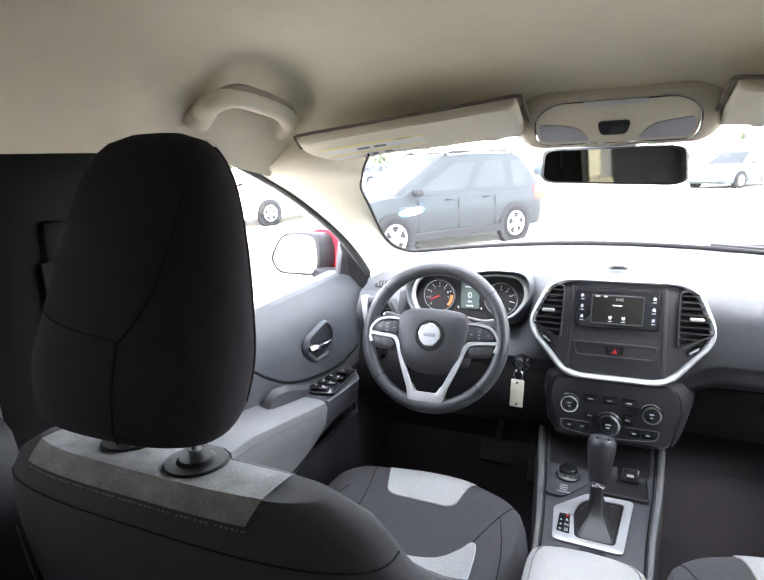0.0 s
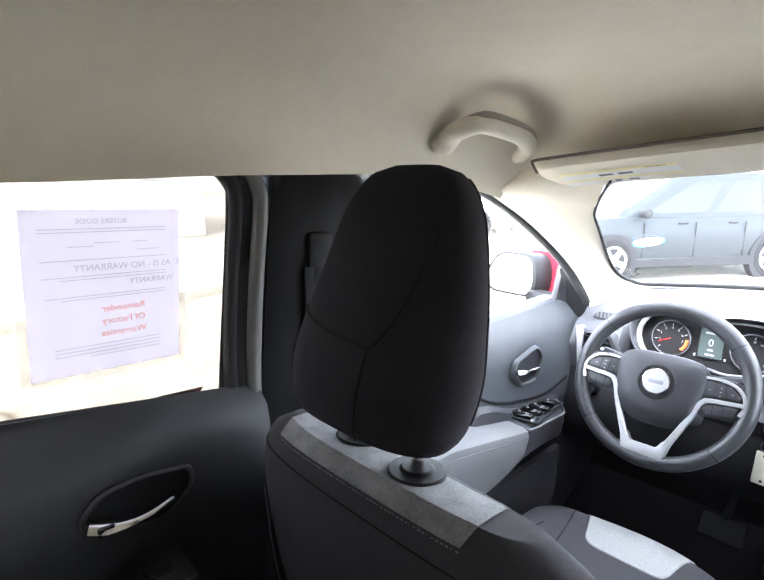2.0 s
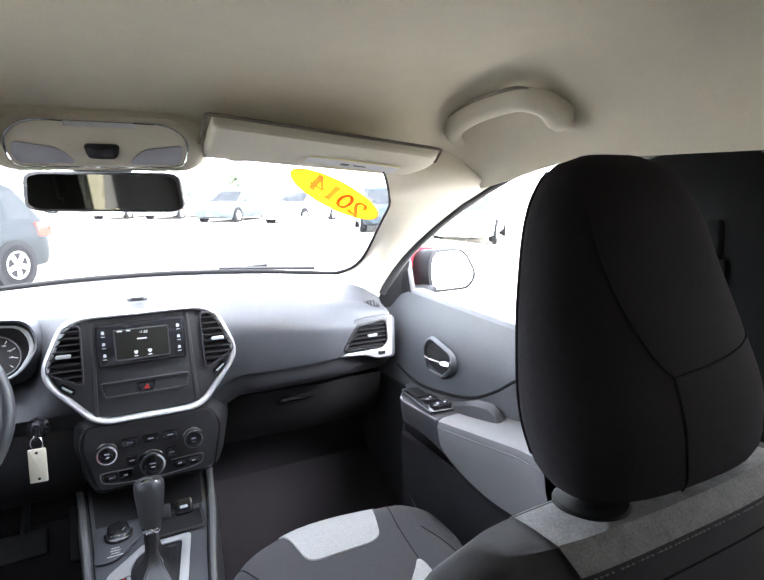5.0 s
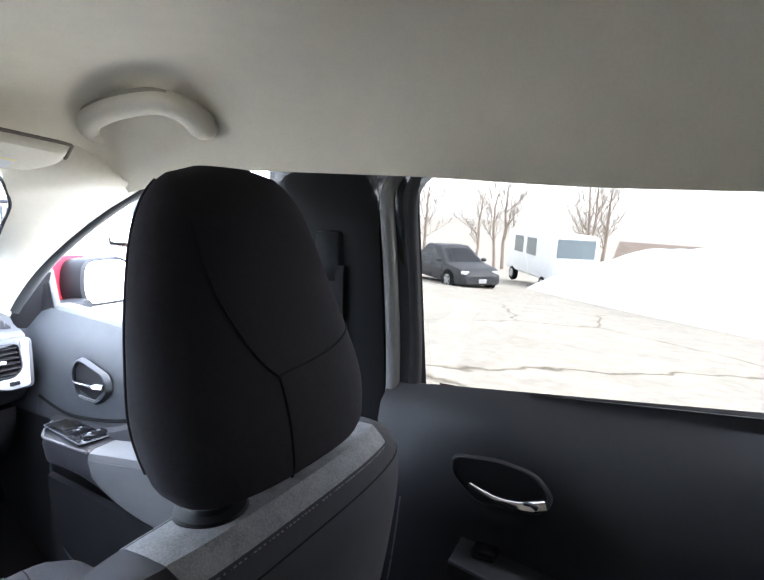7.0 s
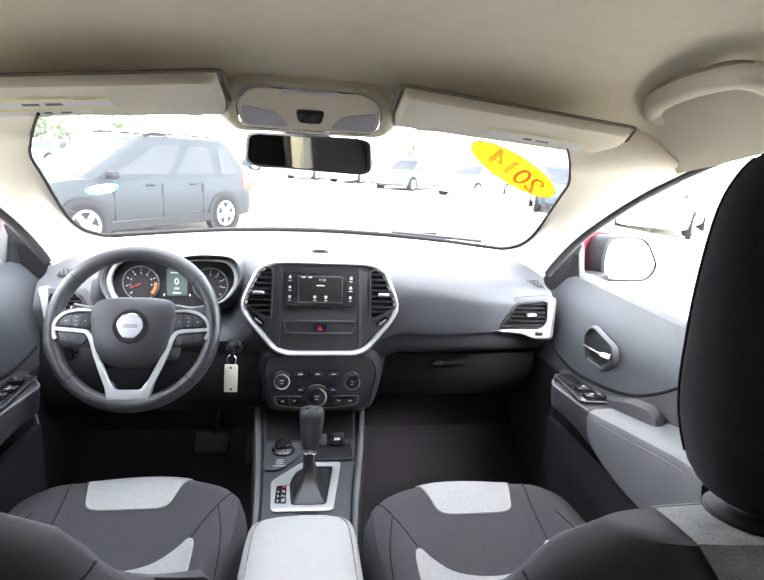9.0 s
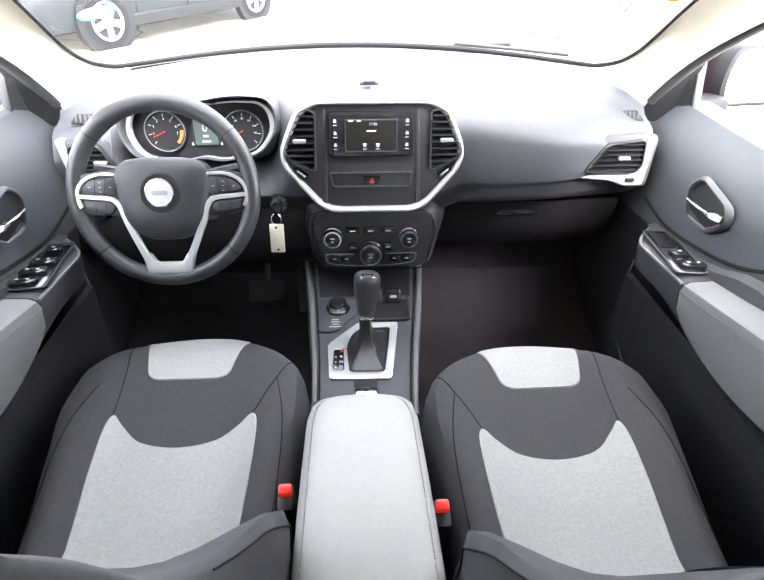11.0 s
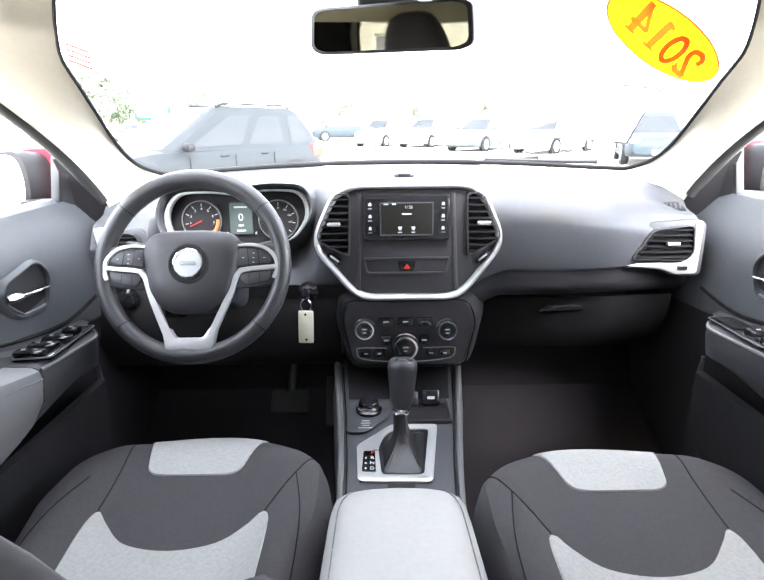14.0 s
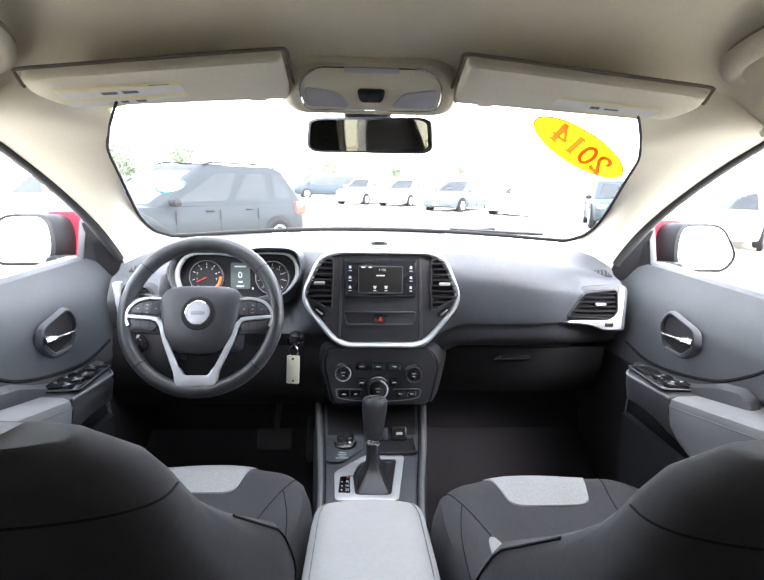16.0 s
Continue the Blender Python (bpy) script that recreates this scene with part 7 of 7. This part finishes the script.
            lift("rim", turned([(rw * 0.66, 0.09), (rw * 0.66, 0.118), (rw * 0.62, 0.122), (rw * 0.58, 0.105), (0.0, 0.10)], 24, M @ Matrix.Translation((0, 0, 0.012))), TRIMB, wh)
            for k in range(5):
                lift("spoke", box(rw * 0.60, 0.085, 0.016, 0.004, M @ Matrix.Translation((0, 0, 0.126)) @ pose(0, 0, 0, 0, 0, 72 * k + 18) @ Matrix.Translation((rw * 0.32, 0, 0)), 1), ALLOY, wh)
            lift("rim_ring", turned([(rw * 0.67, 0.118), (rw * 0.67, 0.134), (rw * 0.60, 0.134), (rw * 0.58, 0.118)], 24, M), ALLOY, wh)
    # lamps, bumpers, handles, mirrors
    for f in (-1, 1):
        lift("head_lamp", box(0.22, 0.30, 0.13, 0.05, Matrix.Translation((L * 0.452, f * W * 0.335, hood * 0.77)) @ pose(0, 0, 0, 0, 0, -28 * f), 2), HEADL, body)
        lift("tail_lamp", box(0.34 if suv else 0.16, 0.16 if suv else 0.12, 0.26 if suv else 0.16, 0.04, Matrix.Translation((-L * (0.455 if suv else 0.468), f * W * (0.445 if suv else 0.425), belt_z * 0.88)), 2), TAIL, body, "red tail lamp")
        lift("door_mirror", box(0.14, 0.20, 0.13, 0.05, Matrix.Translation((L * (b1 - 0.07), f * (W / 2 + 0.05), belt_z + 0.06)), 2), TRIMB if suv else colour, body)
        for x in (-0.14, 0.05):
            lift("door_handle", box(0.18, 0.03, 0.03, 0.01, Matrix.Translation((x * L, f * W / 2 * 0.975, belt_z - 0.10)), 1), TRIMB if suv else colour, body)
        for x in (-0.185, 0.005, 0.195):
            lift("door_gap", box(0.012, 0.012, belt_z - sill - 0.16, 0, Matrix.Translation((x * L, f * W / 2 * 0.996, (belt_z + sill) / 2 - 0.01)), 1), SEAM, body)
        if suv:
            lift("sill_cladding", box(L * 0.46, 0.05, 0.16, 0.02, Matrix.Translation((0, f * W / 2 * 0.985, sill + 0.07)), 1), TRIMB, body)
    lift("grille", box(0.05, W * 0.42, 0.16, 0.03, Matrix.Translation((L * 0.482, 0, hood * 0.62)), 2), TRIMB, body)
    lift("front_plate", box(0.02, 0.31, 0.15, 0.01, Matrix.Translation((L * 0.495, 0, hood * 0.44)), 1), PRINT, body)
    return c


GREY = paint("slate_grey_paint", (0.0105, 0.0130, 0.0145))
SILVERP = paint("silver_paint", (0.25, 0.26, 0.27))
TEAL = paint("grey_teal_paint", (0.05, 0.06, 0.066))
NAVY = paint("dark_blue_grey_paint", (0.016, 0.024, 0.03))
WHITEP = paint("white_paint", (0.75, 0.76, 0.76))
BLACKP = paint("black_car_paint", (0.045, 0.047, 0.05))

parked_car("grey_suv", (-3.15, 9.4), 237, "slate grey five-door estate SUV with alloy wheels and black cladding", GREY, 4.80, 1.84, 1.69, "suv")
parked_car("minivan", (-2.8, 43.0), 192, "dark grey people carrier parked at the far row", NAVY, 5.0, 1.95, 1.80, "van")
parked_car("silver_hatchback", (0.35, 32.0), 240, "silver compact saloon parked at the far row", SILVERP, 4.4, 1.76, 1.56)
parked_car("silver_saloon", (2.85, 30.5), 238, "silver four-door saloon parked at the far row", SILVERP, 4.6, 1.80, 1.54)
parked_car("teal_saloon", (5.1, 26.0), 230, "grey teal four-door saloon parked at the far row", TEAL, 4.8, 1.84, 1.50)
parked_car("white_saloon", (7.6, 23.2), 222, "white four-door saloon parked at the far row", WHITEP, 4.6, 1.8, 1.45)
parked_car("blue_hatchback", (8.6, 17.0), 250, "dark blue-grey hatchback parked on the lot", NAVY, 4.3, 1.78, 1.50, "suv")
parked_car("white_coupe", (10.2, 13.6), 225, "white saloon facing the lot's lane", WHITEP, 4.7, 1.82, 1.42)
parked_car("black_saloon", (18.5, 7.4), 232, "black saloon beside the snow bank", BLACKP, 4.5, 1.8, 1.44)
parked_car("near_white_car", (-8.4, 12.8), 250, "white saloon parked beside the lane", WHITEP, 4.6, 1.8, 1.45)
parked_car("red_car", (-13.5, 20.5), 250, "red saloon among the parked rows", paint("red_paint", (0.35, 0.02, 0.02)), 4.5, 1.8, 1.45)
for i, (x, y, c) in enumerate([(-16, 29, SILVERP), (-20, 27, WHITEP), (-15.5, 35, TEAL), (-24.5, 26, NAVY), (-30, 24, SILVERP), (-17.5, 42, BLACKP)]):
    parked_car("parked_saloon", (x, y), 235 + 9 * i % 20, "four-door saloon in the far rows of the lot", c, 4.6, 1.8, 1.45)

# box van
VANGLASS = material("pale_blue_grey_glass", (0.15, 0.18, 0.19), 0.1, vary=0.05)
van = new("box_van")
VM = Matrix.Translation((24.5, 5.2, lot(24.5, 5.2))) @ pose(0, 0, 0, 0, 0, 215) @ Matrix.Diagonal((0.9, 0.9, 0.86, 1))
van.matrix_basis = VM
tagged(van, "white step van with pale side windows beside the snow", "van")
part("body", box(6.4, 2.2, 2.3, 0.18, Matrix.Translation((0, 0, 1.75)), 3), WHITEP, van, m=VM)
part("nose", box(0.9, 2.0, 1.1, 0.15, Matrix.Translation((3.4, 0, 1.1)), 3), WHITEP, van, m=VM)
for x in (-1.2, 0.6):
    for f in (-1, 1):
        part("side_window", box(1.3, 0.04, 0.9, 0.05, Matrix.Translation((x, f * 1.095, 2.15)), 1), VANGLASS, van, m=VM)
part("windscreen", box(0.04, 1.8, 0.9, 0.05, Matrix.Translation((3.205, 0, 2.25)), 1), VANGLASS, van, m=VM)
for x in (-2.0, 2.3):
    for f in (-1, 1):
        b2 = wheel_mesh(0.40, 0.26)
        b2.transform(Matrix.Translation((x, f * 1.0, 0.40)) @ pose(0, 0, 0, -90 * f, 0, 0))
        wh = part("wheel", b2, TYRE, van, m=VM)
        part("rim", turned([(0.25, 0.0), (0.25, 0.14), (0.2, 0.15), (0, 0.145)], 20, Matrix.Translation((x, f * 1.0, 0.40)) @ pose(0, 0, 0, -90 * f, 0, 0)), ALLOY, wh, m=VM)

# snow bank along the lot's edge
SNOW = material("old_snow", (0.80, 0.81, 0.83), 0.8, scale=3, vary=0.08, bump=0.8, bump_scale=9)


def bank(u, v):
    ex, ey = 20.5 - 11.5 * u, 5.0 - 11.0 * u + 3.5 * u * (1 - u)
    px, py = ex + 8.5 * v, ey - 2.5 * v
    rough = 0.35 * noise.noise(Vector((px * 0.45, py * 0.45, 3))) + 0.14 * noise.noise(Vector((px * 1.6, py * 1.6, 0)))
    rise = min(1, v / 0.38)
    h = (1.9 * min(1, 0.35 + 1.6 * u) + rough) * math.sin(0.5 * math.pi * rise) ** 0.8 * (1 if v < 0.7 else math.cos((v - 0.7) / 0.3 * 0.5 * math.pi))
    return (px, py, lot(px, py) + max(0.0, h) - 0.04)


tagged(part("snow_bank", sheet(bank, 70, 40), SNOW, m=I4), "long heap of old ploughed snow", "snow", kind="stuff")

# white building on the driver's side, with a dark window and a pale apron
WHITEWALL = material("white_painted_block", (0.78, 0.78, 0.76), 0.8, scale=12, vary=0.06, bump=0.3, bump_scale=40)
bl = new("white_building")
bl.matrix_basis = Matrix.Translation((-13, -2, 0))
tagged(bl, "long white-painted block building with a flat roof", "building")
part("wall", box(7, 40, 4.6, 0.03, Matrix.Translation((-16.5, -14.0, 2.3)), 1), WHITEWALL, bl, m=I4)
part("roof", box(7.4, 40.4, 0.25, 0.03, Matrix.Translation((-16.5, -14.0, 4.72)), 1), ALLOY, bl, "grey metal roof edge", m=I4)
for y, w, z, h in ((-0.9, 3.4, 1.35, 0.85), (4.6, 0.5, 1.75, 0.5)):
    wd = part("window", box(0.10, w, h, 0.01, Matrix.Translation((-12.97, y, z)), 1), CARGLASS, bl, m=I4)
    part("frame", box(0.06, w + 0.16, 0.08, 0.01, Matrix.Translation((-12.95, y, z - h / 2 - 0.05)), 1), ALLOY, wd, m=I4)
part("band", box(0.05, 39.8, 0.06, 0.01, Matrix.Translation((-12.975, -14.0, 2.55)), 1), ALLOY, bl, m=I4)
APRON = material("dirty_concrete_apron", (0.50, 0.475, 0.42), 0.9, scale=5, vary=0.3, bump=0.6, bump_scale=30)
tagged(part("pavement", box(8.4, 34, 0.20, 0.03, Matrix.Translation((-8.9, -12.0, 0.0)) @ pose(0, 0, 0, 0, 0, 6), 2), APRON, m=I4), "raised concrete apron with a worn dirty edge", "pavement", kind="structure")

# shed among the trees
shed = new("brown_shed")
shed.matrix_basis = Matrix.Translation((62, 1, lot(62, 1)))
tagged(shed, "low brown timber shed with a pitched roof", "shed")
BROWN = material("weathered_brown_timber", (0.19, 0.15, 0.12), 0.8, scale=8, vary=0.25)
part("wall", box(7, 9, 2.2, 0.02, Matrix.Translation((62, 1, 1.1 + lot(62, 1))), 1), BROWN, shed, m=I4)
part("roof", prism([(-5, 0), (5, 0), (0, 1.8)], 10, 0, Matrix.Translation((62, 6.0, 2.2 + lot(62, 1))) @ pose(0, 0, 0, 90, 0, 0)), BROWN, shed, m=I4)

# bare winter trees to the passenger's side
BARK = material("grey_brown_bark", (0.30, 0.25, 0.21), 0.9, scale=14, vary=0.3)


def bare_tree(at, h, seed, label):
    rng = random.Random(seed)
    t = new("bare_tree")
    t.matrix_basis = Matrix.Translation((*at, 0))
    tagged(t, label, "tree", "bare trees")
    trunk = [Vector((at[0], at[1], lot(*at) - 0.1))]
    for i in range(6):
        trunk.append(trunk[-1] + Vector((rng.uniform(-0.15, 0.15), rng.uniform(-0.15, 0.15), h * 0.13)))
    part("trunk", tube(trunk, lambda q: 0.17 * h / 9 * (1 - 0.6 * q), 7), BARK, t, m=I4)
    verts, faces = [], []

    def limb(p, d, length, r, depth):
        pts = [p]
        for i in range(4):
            d = (d + Vector((rng.uniform(-0.25, 0.25), rng.uniform(-0.25, 0.25), rng.uniform(-0.05, 0.22)))).normalized()
            pts.append(pts[-1] + d * length / 4)
        base = len(verts)
        for i, q in enumerate(pts):
            rr = r * (1 - 0.75 * i / 4)
            for j in range(3):
                verts.append(q + Vector((rr * math.cos(2.1 * j), rr * math.sin(2.1 * j), 0)))
        for i in range(4):
            for j in range(3):
                a, b = base + 3 * i + j, base + 3 * i + (j + 1) % 3
                faces.append((a, b, b + 3, a + 3))
        if depth:
            for i in range(1, 5):
                for _ in range(2):
                    e = (d + Vector((rng.uniform(-1, 1), rng.uniform(-1, 1), rng.uniform(-0.1, 0.7)))).normalized()
                    limb(pts[i], e, length * 0.5, r * 0.5, depth - 1)

    for i in range(9):
        a = rng.uniform(0, 6.28)
        limb(trunk[2 + i % 5], Vector((math.cos(a), math.sin(a), rng.uniform(0.5, 1.4))).normalized(), h * rng.uniform(0.25, 0.4), 0.05 * h / 9, 2)
    me = bpy.data.meshes.new("branches")
    me.from_pydata(verts, [], faces)
    part("branches", me, BARK, t, m=I4, smooth=False)
    return t


trees = [bare_tree((38 + 3 * (i % 4), 22 - 2.6 * i + (i % 3) * 2), 7 + (i * 37 % 4), i, "leafless tree with fine grey-brown twigs") for i in range(9)]

# leafy hedge trees far on the driver's side and beyond the rows
LEAF = material("dusty_green_leaves", (0.12, 0.15, 0.095), 0.7, scale=3, vary=0.4)


def leafy_tree(at, h, seed):
    rng = random.Random(seed)
    t = new("leafy_tree")
    t.matrix_basis = Matrix.Translation((*at, 0))
    tagged(t, "broad green tree behind the far parked rows", "tree", "green trees")
    part("trunk", tube([(at[0], at[1], 0), (at[0] + 0.2, at[1], h * 0.3), (at[0], at[1] + 0.2, h * 0.6)], lambda q: 0.3 * (1 - 0.5 * q), 7), BARK, t, m=I4)
    verts, faces = [], []
    blobs = [(Vector((rng.gauss(0, h * 0.22), rng.gauss(0, h * 0.22), h * rng.uniform(0.3, 0.9))), h * rng.uniform(0.12, 0.24)) for _ in range(11)]
    for _ in range(4200):
        c, r = rng.choice(blobs)
        d = Vector((rng.gauss(0, 1), rng.gauss(0, 1), rng.gauss(0, 0.8))).normalized()
        p = Vector((at[0], at[1], 0)) + c + d * r * rng.uniform(0.6, 1.05)
        a = Vector((rng.gauss(0, 1), rng.gauss(0, 1), rng.gauss(0, 1))).normalized()
        b = a.orthogonal().normalized()
        q = rng.uniform(0.12, 0.3) * h / 8
        base = len(verts)
        verts.extend([p - a * q, p + b * q * 0.5, p + a * q, p - b * q * 0.5])
        faces.append((base, base + 1, base + 2, base + 3))
    me = bpy.data.meshes.new("crown")
    me.from_pydata(verts, [], faces)
    part("crown", me, LEAF, t, m=I4, smooth=False)


for i, (x, y, h) in enumerate([(-26, 46, 6), (-32, 42, 6.5), (-38, 36, 6), (-46, 32, 7), (-18, 56, 5), (-38, 50, 7), (-4, 72, 5), (6, 74, 4.5), (14, 72, 4.5), (-22, 50, 5), (-52, 22, 7), (-8, 74, 5), (-26, 53, 6.5), (-35, 50, 6)]):
    leafy_tree((x, y), h, 40 + i)

# lamp posts and a flag
for x, y in ((-18.5, 30.0), (-7.9, 40.0)):
    lp = new("lamp_post")
    lp.matrix_basis = Matrix.Translation((x, y, 0))
    tagged(lp, "pale grey steel lamp post on the lot", "lamp post", "lamp posts")
    part("post", tube([(x, y, 0), (x, y, 8.5)], 0.14, 10), SILVERP, lp, m=I4)
    part("head", box(0.9, 0.3, 0.16, 0.04, Matrix.Translation((x + 0.4, y, 8.5)), 2), ALLOY, lp, m=I4)
fp = new("flag_pole")
fp.matrix_basis = Matrix.Translation((-18.6, 34, 0))
tagged(fp, "white flag pole with a red and white flag", "flag")
part("pole", tube([(-18.6, 34, 0), (-18.6, 34, 6.3)], 0.05, 8), WHITEP, fp, m=I4)
FLAGR, FLAGW = material("red_flag_cloth", (0.06, 0.006, 0.005), 0.9), material("white_flag_cloth", (0.8, 0.8, 0.8), 0.9)
for i in range(7):
    part("stripe", sheet(lambda u, v, i=i: (-18.55 + 1.4 * u, 34 + 0.12 * math.sin(6 * u), 5.0 + 0.15 * i + 0.15 * v - 0.5 * u), 12, 2), FLAGR if i % 2 == 0 else FLAGW, fp, m=I4)

# own bonnet in front of the screen
bonnet = part("bonnet", sheet(lambda u, v: ((2 * u - 1) * (0.74 - 0.06 * v), 1.50 - 0.16 * (2 * u - 1) ** 2 + 0.85 * v, 1.165 - 0.03 * (2 * u - 1) ** 2 - 0.03 * v - 0.12 * v * v), 24, 12, -0.01), REDPAINT)
tagged(bonnet, "deep red car bonnet below the windscreen", "car bonnet")
tagged(part("trim_wiper_cowl", sheet(lambda u, v: ((2 * u - 1) * 0.66, 1.50 - 0.19 * (2 * u - 1) ** 2 + 0.02 * v, 1.196 - 0.03 * (2 * u - 1) ** 2 - 0.02 * v), 24, 3, -0.006), RUBBER), "black cowl strip below the windscreen", "cowl", kind="structure")
wp = thing("windscreen_wiper", (0.3, 1.5, 1.2), "black windscreen wiper parked at the foot of the glass", "wiper")
part("blade", tube([windscreen(0.72, -0.014) + Vector((0, 0.012, 0.012)), windscreen(0.84, -0.006) + Vector((0, 0.012, 0.012)), windscreen(0.95, 0.014) + Vector((0, 0.012, 0.012))], 0.006, 6), RUBBER, wp)
part("arm", tube([windscreen(0.66, -0.03) + Vector((0, 0.03, 0.0)), windscreen(0.84, -0.010) + Vector((0, 0.02, 0.022))], 0.006, 6), BLACKFRAME, wp)
